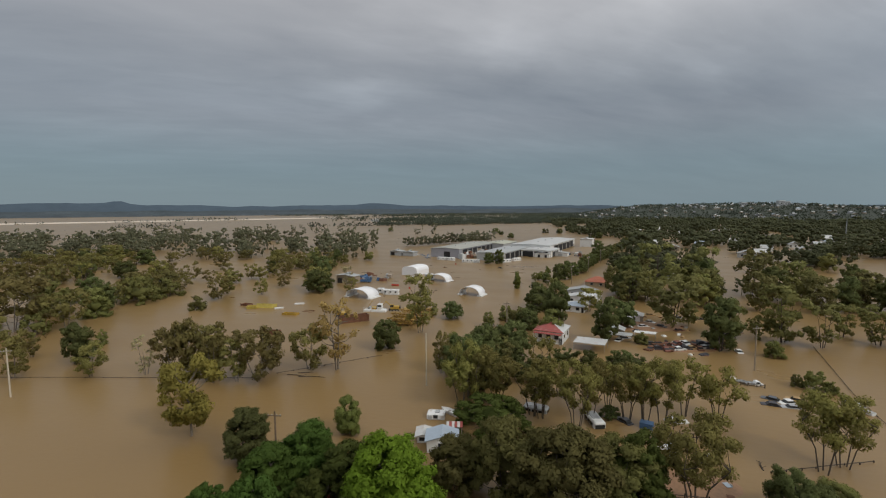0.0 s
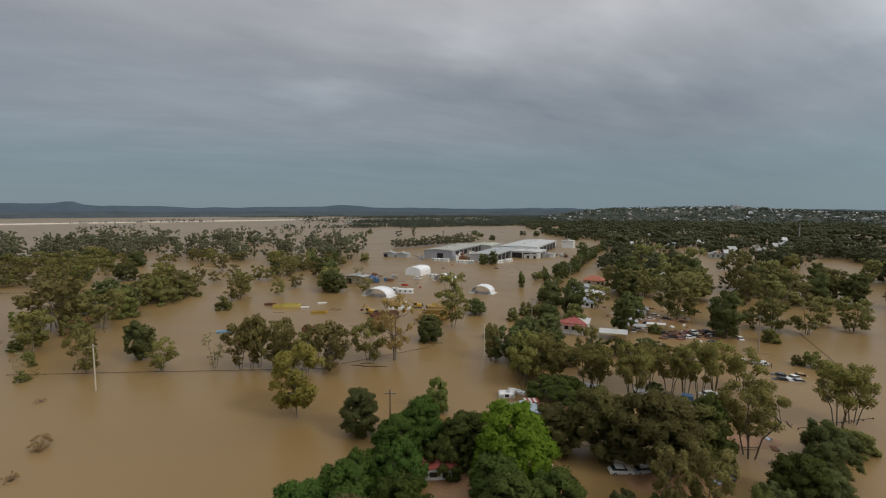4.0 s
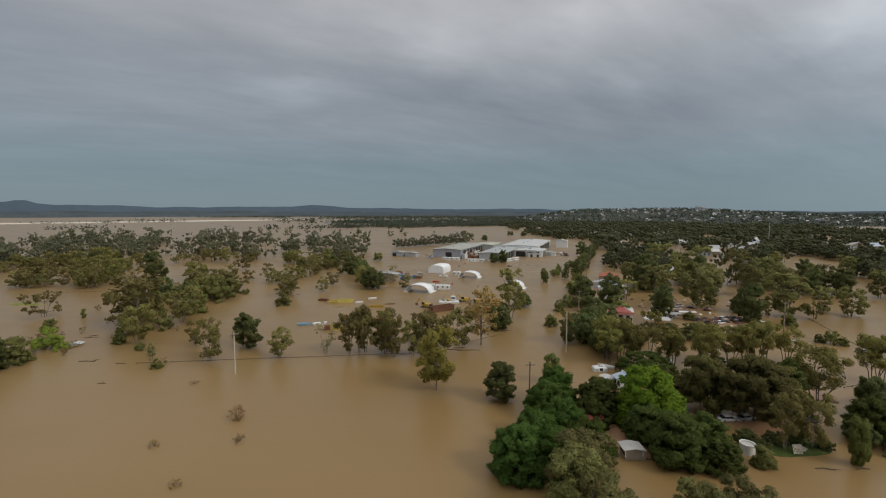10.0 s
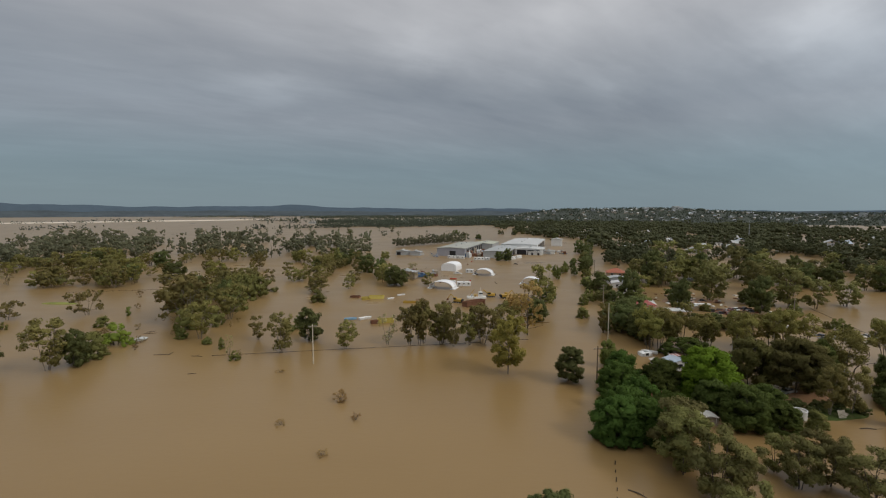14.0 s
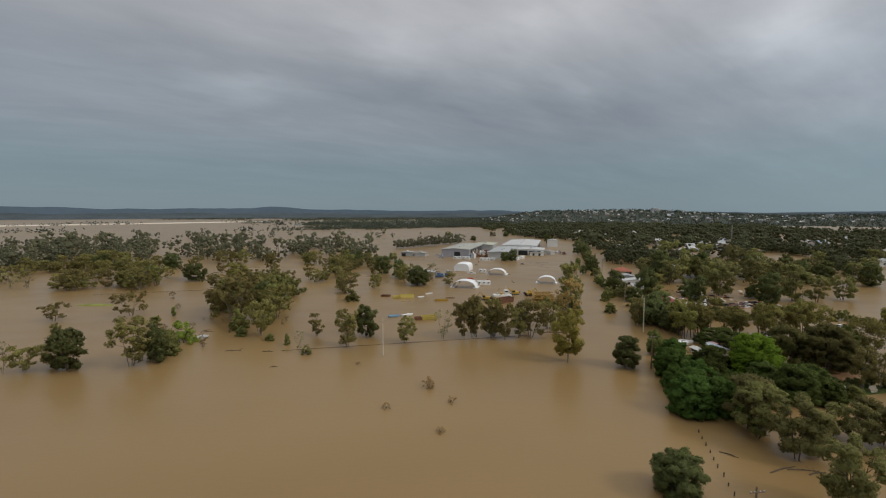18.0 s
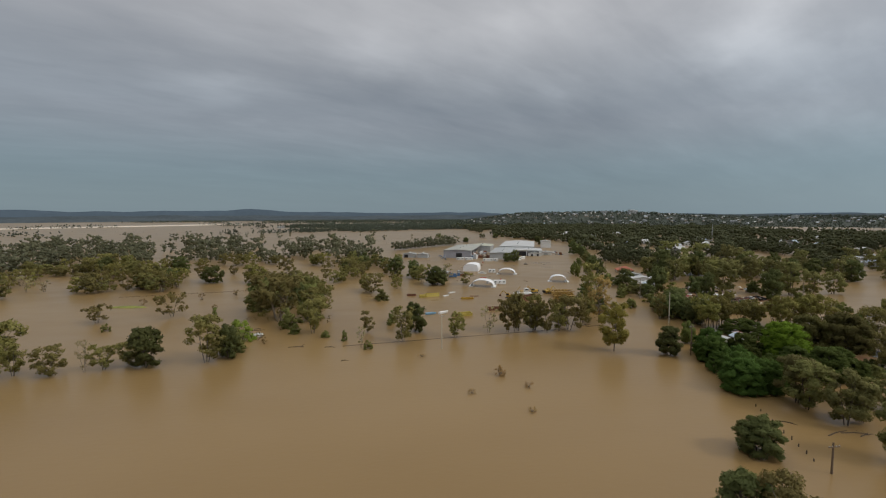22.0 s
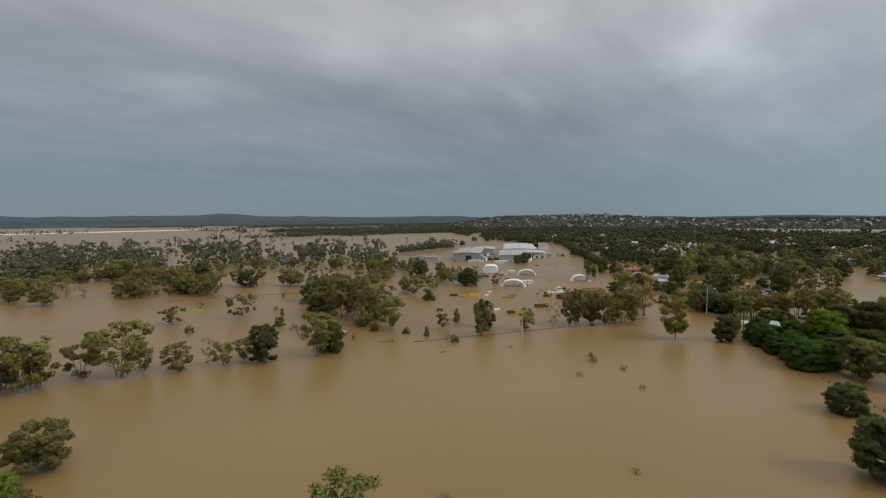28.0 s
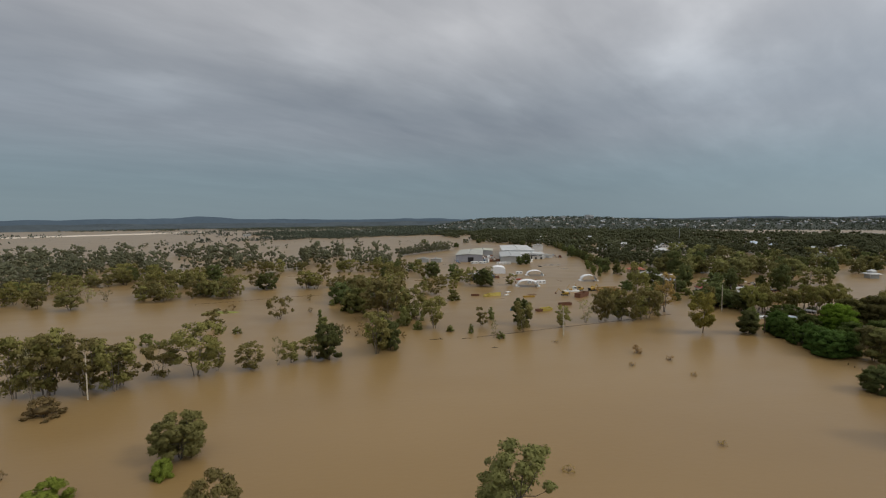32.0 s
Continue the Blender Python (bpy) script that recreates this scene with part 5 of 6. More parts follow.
def carport(x, y, w, d, h, rz, roof_mat, label):
    ob = thing("carport", x, y, 0, rz, label, "carport")
    part("roof", Shape().profile([(0, h), (0, h + 0.12), (w, h + 0.32), (w, h + 0.2)], 0, d), roof_mat, ob)
    for px in (0.15, w - 0.15):
        for py in (0.2, d - 0.2):
            part("post", Shape().beam((px, py, -1.5), (px, py, h + 0.02 + 0.2 * px / w), 0.06), STEEL, ob)
    return ob


carport(5.8, 134.5, 9.0, 6.5, 2.3, GRID, WHITE_ROOF, "open carport with flat white metal roof")
carport(17.0, 147.0, 7.0, 4.0, 1.9, GRID, ZINC, "low carport roof just above the flood")
carport(25.5, 152.0, 6.5, 3.0, 1.6, GRID, WHITE, "low pale roof standing in the flood")

stand = thing("water_tank", 16.2, 199.0, 0, 0, "white round water tank on a stand", "tank")
part("tank_body", Shape().lathe([(0, 3.0), (1.3, 3.0), (1.3, 4.6), (0, 4.9)], 18), WHITE, stand)
for sx in (-0.8, 0.8):
    for sy in (-0.8, 0.8):
        part("leg", Shape().beam((sx, sy, -1.5), (sx, sy, 3.0), 0.1), STEEL, stand)

tank = thing("water_tank", -6.6, 43.6, 0.0, 0, "round pale concrete water tank with a dished lid", "tank")
part("tank_wall", Shape().lathe([(1.22, -0.6), (1.22, 1.75), (1.11, 1.75), (1.11, 1.5)], 28), mat("pale_tank_wall", (0.60, 0.58, 0.52), 0.8, vary=0.12, scale=0.5, spots=((0.40, 0.35, 0.27), 0.8, 0.6)), tank)
part("lid", Shape().lathe([(1.09, 1.52), (0.6, 1.58), (0.0, 1.62)], 28), CONCRETE, tank)
part("rim", Shape().lathe([(1.21, 1.74), (1.27, 1.76), (1.27, 1.85), (1.12, 1.85), (1.12, 1.74)], 28), WHITE, tank)

gz = thing("pavilion", 155.5, 178.0, 0, GRID, "white pavilion with tiered hipped roof", "pavilion")
for a, b, c, e in ((0, 13, 4.0, 6.0), (3.5, 9.5, 6.3, 8.2)):
    A, B, q, p, C, D4 = hip_faces(b - a, b - a, c, e, 0.6)
    for s in ((A, B, q, p), (B, C, q), (C, D4, p, q), (D4, A, p)):
        part("roof", hip_side([(px + a, py + a, pz) for px, py, pz in s]), WHITE_ROOF, gz)
part("wall", Shape().box(2, 11, 2, 11, -1, 3.9), GREY, gz)
part("upper_wall", Shape().box(4, 9, 4, 9, 5.4, 6.25), WHITE, gz)
for px in (0.3, 12.7):
    for py in (0.3, 12.7):
        part("post", Shape().box(px - 0.12, px + 0.12, py - 0.12, py + 0.12, -1, 3.85), WHITE, gz)
gz.scale = (0.62, 0.62, 0.80)


# ---- caravans, offices and vehicles ----
def site_office(x, y, length, rz, label, h=2.5, group="site offices and caravans"):
    ob = thing("site_office", x, y, 0, rz, label, "caravan", group)
    part("body", Shape().rounded(0, length, 0, 2.4, -0.6, h, 0.18), WHITE, ob)
    n = max(1, int(length / 2.6))
    for i in range(n):
        window(ob, length * (i + 0.5) / n, 0, h * 0.58, 0.9, 0.7, "f")
    window(ob, length, 1.2, h * 0.58, 0.9, 0.7, "s")
    part("door", Shape().box(length * 0.08, length * 0.08 + 0.75, -0.05, 0.02, -0.3, h * 0.78), GREY, ob)
    part("roof_unit", Shape().rounded(length * 0.45, length * 0.45 + 0.9, 0.7, 1.6, h - 0.02, h + 0.25, 0.06), GREY, ob)
    part("skirt", Shape().box(0.1, length - 0.1, -0.03, 2.43, -0.6, 0.1), GREY, ob)
    return ob


for x, y, ln, rz in ((-82.6, 203.4, 8.0, 2), (-86.6, 206.0, 3.2, 2), (-95.4, 355.8, 7.4, GRID), (-87.4, 354.0, 7.6, GRID), (-71.5, 342.6, 9.5, -4), (-61.4, 342.0, 4.0, -4),
                     (-39.3, 347.0, 8.0, 38), (-31.5, 357.0, 9.0, 55), (-77.8, 260.0, 5.2, -8), (23.0, 170.5, 4.6, -20)):
    site_office(x, y, ln, rz, "white site office caravan with dark windows in floodwater")


def car(x, y, rz, paint, label, sunk=0.35, tilt=0.0):
    ob = thing("car", x, y, -sunk, rz, label, "car", "wrecked and flooded cars")
    low = [(-2.2, 0.30), (-2.25, 0.62), (-2.0, 0.82), (-1.0, 0.92), (1.15, 0.92), (2.05, 0.80), (2.2, 0.55), (2.15, 0.30)]
    part("body", Shape().profile(low, -0.85, 0.85), paint, ob)
    cab = [(-1.75, 0.92), (-1.15, 1.36), (0.35, 1.40), (1.05, 0.92)]
    part("cabin_glass", Shape().profile(cab, -0.72, 0.72), GLASS, ob)
    part("car_roof", Shape().profile([(-1.2, 1.36), (-1.1, 1.45), (0.3, 1.47), (0.42, 1.40)], -0.74, 0.74), paint, ob)
    for sx in (-1.35, 1.35):
        for sy in (-0.82, 0.82):
            w = part("wheel", Shape().beam((sx, sy - 0.1, 0.3), (sx, sy + 0.1, 0.3), 0.31, n=12), TYRE, ob)
            part("hub", Shape().beam((sx, sy - 0.115, 0.3), (sx, sy + 0.115, 0.3), 0.17, n=10), STEEL, w)
    for sy in (-0.6, 0.6):
        part("headlight", Shape().box(2.12, 2.22, sy - 0.16, sy + 0.16, 0.55, 0.68), WHITE, ob)
    ob.scale = (0.88, 0.88, 0.88)
    ob.rotation_euler.x = radians(tilt)
    return ob


PAINTS = [(WHITE, "white"), (mat("faded_blue_car_paint", (0.10, 0.115, 0.14), 0.45, vary=0.15), "faded blue"), (RUST, "rusty brown"), (mat("dark_car_paint", (0.05, 0.05, 0.06), 0.35, vary=0.15), "dark"),
          (mat("silver_car_paint", (0.48, 0.49, 0.50), 0.35, metal=0.4, vary=0.1), "silver"), (mat("faded_red_car_paint", (0.24, 0.09, 0.06), 0.5, vary=0.2), "faded red"), (mat("tan_car_paint", (0.42, 0.27, 0.12), 0.5, vary=0.2), "tan")]


def parked(x, y, rz, k, sunk=0.35):
    paint, word = PAINTS[k % len(PAINTS)]
    return car(x, y, rz, paint, f"{word} old car standing wheel-deep in floodwater", sunk)


for x, y, rz, k in ((45.3, 105.4, 170, 3), (46.6, 108.6, 150, 1), (49.2, 107.4, 200, 0), (51.6, 109.4, 150, 6), (48.8, 104.9, 178, 4), (61.6, 107.0, 120, 0), (62.4, 109.6, 130, 4)):
    parked(x, y, rz, k, 0.62)
for i in range(11):
    parked(28.5 + i * 1.95, 139.4 + i * 0.55 + rnd.uniform(-0.8, 0.8), rnd.choice((80, 95, 60, 20, 5)), (2, 3, 5, 2, 0, 3, 6, 2, 4, 3, 5)[i], 0.15)
for i in range(9):
    parked(29.5 + i * 2.2, 144.4 + i * 0.6 + rnd.uniform(-0.8, 0.8), rnd.choice((80, 100, 50, 10)), (3, 2, 5, 0, 2, 3, 2, 1, 5)[i], 0.2)
for x, y, rz, k in ((31.1, 167.2, 10, 0), (28.2, 159.6, 5, 3), (27.5, 180.0, 12, 2), (33, 182, 14, 2), (37, 186, 0, 6), (46.4, 183, 5, 4), (50.5, 186, 20, 0), (53.5, 183, 12, 3), (34.5, 174, -30, 0), (37.2, 168.5, -35, 3), (42, 164, 20, 2),
                     (57, 170, 0, 3), (60, 176, 15, 4), (24.2, 92.6, 8, 0), (52.6, 143.5, 90, 0), (23.5, 163.5, 0, 2), (-37.3, 313.6, 5, 3), (20.5, 147.8, 60, 0), (22.6, 150.5, 0, 4)):
    parked(x, y, rz, k, 0.5)
# wrecks thrown on top of others in the row
for x, y, rz, k, tilt in ((36.4, 144.0, 40, 5, 9), (38.6, 144.9, 110, 0, -7), (41.2, 145.6, 75, 2, 6), (31.0, 142.0, 15, 2, -10), (43.4, 146.3, 20, 3, 8)):
    paint, word = PAINTS[k]
    car(x, y, rz, paint, f"{word} wrecked car lying on other wrecks in the yard", -0.75, tilt=tilt)


def pickup(x, y, rz, paint, label):
    ob = thing("pickup", x, y, -0.4, rz, label, "pickup", "trucks and pickups")
    part("cab", Shape().profile([(0.1, 0.4), (0.1, 1.0), (0.5, 1.75), (1.5, 1.78), (1.9, 1.1), (2.6, 1.0), (2.65, 0.4)], -0.9, 0.9), paint, ob)
    part("side_window", Shape().profile([(0.35, 1.1), (0.62, 1.62), (1.4, 1.64), (1.72, 1.1)], -0.93, 0.93), GLASS, ob)
    tray = part("tray", Shape().box(-2.4, 0.05, -0.95, 0.95, 0.75, 0.88), STEEL, ob)
    for y0 in (-0.95, 0.88):
        part("tray_side", Shape().box(-2.4, 0.05, y0, y0 + 0.07, 0.88, 1.25), STEEL, tray)
    for sx in (-1.6, 1.8):
        for sy in (-0.85, 0.85):
            part("wheel", Shape().beam((sx, sy - 0.12, 0.38), (sx, sy + 0.12, 0.38), 0.38, n=12), TYRE, ob)
    ob.scale = (0.75, 0.75, 0.75)
    return ob


pickup(43.2, 118.0, 160, WHITE, "white pickup stranded wheel-deep in floodwater")
pickup(46.4, 117.0, 5, WHITE, "white pickup beside a timber fence in floodwater")


def bus(x, y, length, rz, paint, label, sunk=0.9):
    ob = thing("bus", x, y, -sunk, rz, label, "bus", "trucks and pickups")
    part("body", Shape().rounded(-length / 2, length / 2, -1.15, 1.15, 0.4, 2.9, 0.22), paint, ob)
    for s in (-1, 1):
        y0, y1 = sorted((1.14 * s, 1.19 * s))
        for i in range(int(length / 1.4)):
            a = -length / 2 + 0.5 + i * 1.35
            part("side_window", Shape().box(a, a + 1.1, y0, y1, 1.7, 2.4), GLASS, ob)
    part("windscreen", Shape().box(length / 2 - 0.02, length / 2 + 0.04, -0.95, 0.95, 1.5, 2.4), GLASS, ob)
    part("roof_rack", Shape().box(-length / 2 + 0.6, length / 2 - 1.6, -0.75, 0.75, 2.88, 3.0), STEEL, ob)
    for sx in (-length / 2 + 1.2, length / 2 - 1.2):
        for sy in (-1.05, 1.05):
            part("wheel", Shape().beam((sx, sy - 0.14, 0.45), (sx, sy + 0.14, 0.45), 0.45, n=12), TYRE, ob)
    return ob


bus(8.2, 88.4, 5.2, -72, WHITE, "white bus with dark windows parked under the gums", 1.6)
tree("dense", 11.2, 91.0, 2.4, 4.4)
car(23.6, 92.4, 6, PAINTS[0][0], "white old car sunk to its windows under the gums", 0.45)
car(13.8, 90.4, 130, PAINTS[3][0], "dark old car sunk to its windows under the gums", 0.6)
car(-3.4, 56.3, 8, PAINTS[0][0], "white old car parked under the olive trees", 0.1)
parked(0.4, 57.2, 20, 4, 0.1)
parked(14.1, 58.7, 60, 3, 0.2)
bus(-3.2, 91.4, 5.0, -12, PAINTS[4][0], "old caravan shell half sunk in floodwater", 1.9)


def truck(x, y, rz, cab_mat, tray_mat, label, length=6.0, sunk=0.9):
    ob = thing("truck", x, y, -sunk, rz, label, "truck", "trucks and pickups")
    part("cab", Shape().profile([(0, 0.7), (0, 2.9), (1.5, 3.0), (2.0, 1.9), (2.1, 0.7)], -1.15, 1.15), cab_mat, ob)
    part("windscreen", Shape().profile([(1.58, 2.75), (1.62, 2.78), (2.03, 1.95), (1.99, 1.92)], -1.0, 1.0), GLASS, ob)
    part("chassis", Shape().box(-length, 0, -0.5, 0.5, 0.7, 0.95), TYRE, ob)
    tray = part("tray", Shape().box(-length, -0.2, -1.2, 1.2, 1.0, 1.15), tray_mat, ob)
    for y0 in (-1.2, 1.1):
        part("tray_side", Shape().box(-length, -0.2, y0, y0 + 0.1, 1.15, 1.9), tray_mat, tray)
    part("tray_end", Shape().box(-length, -length + 0.1, -1.1, 1.1, 1.15, 1.9), tray_mat, tray)
    for sx in (-length + 1.0, 1.0):
        for sy in (-1.05, 1.05):
            part("wheel", Shape().beam((sx, sy - 0.18, 0.5), (sx, sy + 0.18, 0.5), 0.5, n=12), TYRE, ob)
    return ob


truck(17.4, 87.8, 70, BLUE, TIMBER, "blue truck with timber tray under the gums", 3.2, 1.8)
truck(-105.5, 236.5, 15, BLUE, BLUE, "blue truck standing in floodwater beside a shed", 6.5, 0.4)
truck(-108.0, 243.0, -5, BLUE, STEEL, "blue truck cab half sunk in floodwater", 5.0, 0.8)


def open_box(name, x, y, length, width, h, rz, material, label, lean=0.0):
    """A truck body or bin: a floor, four sides and stiffening ribs, partly sunk."""
    ob = thing(name, x, y, -0.9, rz, label, "bin", "sunken truck bodies")
    ob.rotation_euler.x = radians(lean)
    # floor near black, painted as the shade inside the body
    part("floor", Shape().box(0, length, 0, width, 0, 0.12), DARK, ob)
    for a, b, c, d in ((0, length, 0, 0.12), (0, length, width - 0.12, width), (0, 0.12, 0.12, width - 0.12), (length - 0.12, length, 0.12, width - 0.12)):
        part("side", Shape().box(a, b, c, d, 0.12, h), material, ob)
    for i in range(5):
        xx = length * (i + 0.5) / 5
        part("rib", Shape().box(xx - 0.07, xx + 0.07, -0.1, 0, 0.1, h), material, ob)
    part("top_rail", Shape().box(-0.1, length + 0.1, -0.14, 0.02, h, h + 0.16), material, ob)
    return ob


# rust brown on this first body stands for its shaded inside
open_box("steel_bin", -135.0, 165.5, 4.6, 2.6, 1.7, -8, RUST, "half-sunk steel body, its dark inside painted as rust brown")
open_box("steel_bin", -127.8, 160.4, 4.0, 2.4, 1.7, 20, YELLOW_PALE, "tilted yellow steel body half sunk in floodwater", 12)
open_box("steel_bin", -124.8, 162.8, 7.2, 4.2, 2.7, 6, YELLOW_PALE, "bright yellow steel body standing in floodwater", -10)
open_box("steel_bin", -106.6, 154.4, 6.4, 2.6, 1.5, 2, YELLOW, "yellow steel body nearly under floodwater")
open_box("steel_bin", -101.5, 161.5, 4.5, 2.4, 0.9, -6, RUST, "sunken rusty tray with edge showing", 5)
open_box("barge", -76.5, 146.4, 11.0, 3.6, 3.2, 40, RUST, "rust-brown steel barge lying in the flooded yard")
open_box("steel_bin", -110.5, 115.6, 6.0, 2.5, 2.0, 20, YELLOW_PALE, "pale yellow truck tray sunk beside gum trees", 10)
open_box("steel_bin", -113.0, 114.6, 3.0, 2.4, 2.0, 20, RUST, "rusty red tray end sunk in floodwater")
open_box("steel_bin", -96.5, 127.0, 6.5, 2.4, 2.2, 8, RUST, "dark rusty steel body in floodwater")


def dinghy(x, y, rz, length, material, label, cabin=False):
    ob = thing("boat", x, y, -0.15, rz, label, "boat", "boats")
    k = length / 5
    rim = [(length / 2, 0), (length * 0.2, 0.8 * k), (-length / 2, 0.85 * k), (-length / 2, -0.85 * k), (length * 0.2, -0.8 * k)]
    keel = [(length * 0.42, 0), (length * 0.15, 0.45 * k), (-length / 2, 0.55 * k), (-length / 2, -0.55 * k), (length * 0.15, -0.45 * k)]
    sh = Shape().add([(a, b, 0.75 * k + 0.15) for a, b in rim] + [(a, b, -0.1) for a, b in keel] + [(a * 0.9, b * 0.85, 0.42 * k) for a, b in rim],
                     [(i, (i + 1) % 5, 5 + (i + 1) % 5, 5 + i) for i in range(5)] + [(9, 8, 7, 6, 5)] + [(10 + i, 10 + (i + 1) % 5, (i + 1) % 5, i) for i in range(5)] + [(10, 11, 12, 13, 14)])
    part("hull", sh, material, ob)
    for i in range(2):
        part("thwart", Shape().box(-length * 0.3 + i * length * 0.3, -length * 0.3 + i * length * 0.3 + 0.3, -0.6 * k, 0.6 * k, 0.5 * k, 0.56 * k), TIMBER, ob)
    if cabin:
        part("cabin", Shape().rounded(-length * 0.3, length * 0.12, -0.6 * k, 0.6 * k, 0.5 * k, 1.55 * k, 0.1 * k), WHITE, ob)
        part("cabin_window", Shape().box(-length * 0.25, length * 0.08, -0.62 * k, 0.62 * k, 1.05 * k, 1.4 * k), GLASS, ob)
    return ob


dinghy(19.2, 81.2, 30, 3.6, WHITE, "small white boat among the trees")
dinghy(-83.2, 252.3, 5, 6.2, WHITE, "white boat lying beside the fabric shelter", True)
dinghy(-124.6, 386.5, 0, 9.0, WHITE, "white boat near the grey sheds", True)
dinghy(-114.0, 163.6, 40, 4.0, WHITE, "upturned white boat hull in floodwater")
dinghy(-110.2, 173.2, 35, 4.4, WHITE, "white boat hull in floodwater")
dinghy(62.0, 106.0, 115, 4.0, WHITE, "white boat on the right-hand fence line".replace("right-hand ", ""))
dinghy(-85.5, 229.2, 0, 4.2, RED, "bright red boat adrift in the flooded yard")
dinghy(-122.6, 121.0, 20, 5.0, mat("pale_blue_paint", (0.22, 0.38, 0.52), 0.5), "pale blue boat hull by the gum trees")
dinghy(-20.6, 85.8, 150, 4.6, WHITE, "white boat moored behind the small shed")
dinghy(-117.0, 122.6, 42, 5.6, WHITE, "long white boat hull sunk by gum trees")
site_office(-24.4, 82.0, 3.6, 8, "low white caravan roof barely above the flood", 1.1)

# a white drilling rig on a pontoon
rig = thing("work_barge", -76.5, 166.5, 0, 5, "white work barge crowded with rails and gear", "barge")
part("pontoon", Shape().rounded(0, 9.5, 0, 3.4, -0.6, 0.9, 0.2), WHITE, rig)
part("wheelhouse", Shape().rounded(5.8, 7.8, 0.6, 2.8, 0.9, 3.2, 0.15), WHITE, rig)
part("wheelhouse_window", Shape().box(5.95, 7.65, 0.55, 2.85, 2.1, 2.8), GLASS, rig)
part("winch", Shape().beam((2.2, 0.8, 1.4), (2.2, 2.6, 1.4), 0.5, n=10), STEEL, rig)
part("engine_box", Shape().rounded(3.4, 5.2, 0.8, 2.5, 0.9, 2.0, 0.12), YELLOW, rig)
for i in range(7):
    part("rail_post", Shape().beam((0.3 + i * 1.45, 0.15, 0.9), (0.3 + i * 1.45, 0.15, 1.9), 0.05), WHITE, rig)
part("handrail", Shape().beam((0.3, 0.15, 1.9), (9.0, 0.15, 1.9), 0.05), WHITE, rig)
part("mast", Shape().beam((6.8, 1.7, 3.2), (6.8, 1.7, 5.4), 0.08), WHITE, rig)
part("derrick", Shape().beam((1.0, 1.7, 0.9), (3.6, 1.7, 4.4), 0.12), YELLOW, rig)


def excavator(x, y, rz, label):
    ob = thing("excavator", x, y, -0.4, rz, label, "excavator", "yellow machines")
    for sy in (-1.5, 0.9):
        t = part("track", Shape().profile([(-2.0, 0.3), (-1.7, 0.0), (1.7, 0.0), (2.0, 0.3), (2.0, 0.7), (1.7, 1.0), (-1.7, 1.0), (-2.0, 0.7)], sy, sy + 0.6), TYRE, ob)
        for i in range(3):
            part("roller", Shape().beam((-1.2 + 1.2 * i, sy - 0.03, 0.5), (-1.2 + 1.2 * i, sy + 0.63, 0.5), 0.3, n=10), STEEL, t)
    part("house", Shape().rounded(-2.3, 1.0, -1.3, 1.3, 1.1, 2.3, 0.2), YELLOW, ob)
    cab = part("cab", Shape().rounded(0.0, 1.5, 0.2, 1.3, 1.1, 3.1, 0.15), YELLOW, ob)
    part("cab_window", Shape().box(0.15, 1.53, 0.3, 1.33, 2.0, 2.85), GLASS, cab)
    part("boom", Shape().beam((0.8, -0.3, 1.8), (3.4, -0.3, 4.2), 0.3, 0.24, 4), YELLOW, ob)
    part("arm", Shape().beam((3.3, -0.3, 4.2), (5.0, -0.3, 2.0), 0.24, 0.16, 4), YELLOW, ob)
    part("bucket", Shape().profile([(4.7, 2.0), (5.4, 1.9), (5.5, 1.2), (4.8, 1.0), (4.5, 1.4)], -0.8, 0.2), RUST, ob)
    part("counterweight", Shape().rounded(-2.8, -2.2, -1.3, 1.3, 1.2, 2.2, 0.2), DARK, ob)
    return ob


excavator(-81.2, 157.2, 160, "yellow excavator standing in floodwater")
excavator(-57.5, 170.0, 20, "yellow excavator beside stacked crane sections")
excavator(-65.0, 172.0, 200, "yellow excavator in the flooded yard")


CRANE_YELLOW = mat("worn_crane_yellow", (0.34, 0.205, 0.040), 0.6, vary=0.3, scale=0.6, spots=((0.14, 0.075, 0.035), 0.9, 0.52))


def lattice_boom(x, y, z, length, rz, label):
    ob = thing("crane_section", x, y, z, rz, label, "crane section", "stacked crane sections")
    for a in (0, 1.7):
        for b in (0, 1.3):
            part("chord", Shape().beam((0, a, b), (length, a, b), 0.2, n=4), CRANE_YELLOW, ob)
    n = int(length / 1.6)
    for a in (0, 1.7):
        for i in range(n):
            x0, x1 = length * i / n, length * (i + 1) / n
            part("lace_bar", Shape().beam((x0, a, 0 if i % 2 else 1.3), (x1, a, 1.3 if i % 2 else 0), 0.14, n=4), CRANE_YELLOW, ob)
    for i in range(n + 1):
        part("cross_bar", Shape().box(length * i / n - 0.62, length * i / n + 0.62, -0.1, 1.8, 1.3, 1.46), CRANE_YELLOW, ob)
    return ob


for x, y, z, ln, rz in ((-60, 148, -0.5, 10, 6), (-59, 151, -0.5, 10, 0), (-58, 154.5, -0.4, 10, -8), (-58, 158, -0.5, 10, 5), (-57, 162, -0.5, 9.5, 0), (-56, 166, -0.5, 10, -4), (-56, 170, -0.5, 9, 7),
                        (-59, 149.5, 0.95, 9.5, -5), (-58, 153, 0.95, 9.5, 5), (-57.5, 157, 0.95, 9, 0), (-57, 161, 0.95, 9, -6), (-56, 167, 0.95, 9, 4), (-58, 151.5, 2.4, 9, 4), (-57, 158, 2.4, 8.5, -3)):
    lattice_boom(x, y, z, ln, rz, "yellow lattice crane section stacked in the flooded yard")


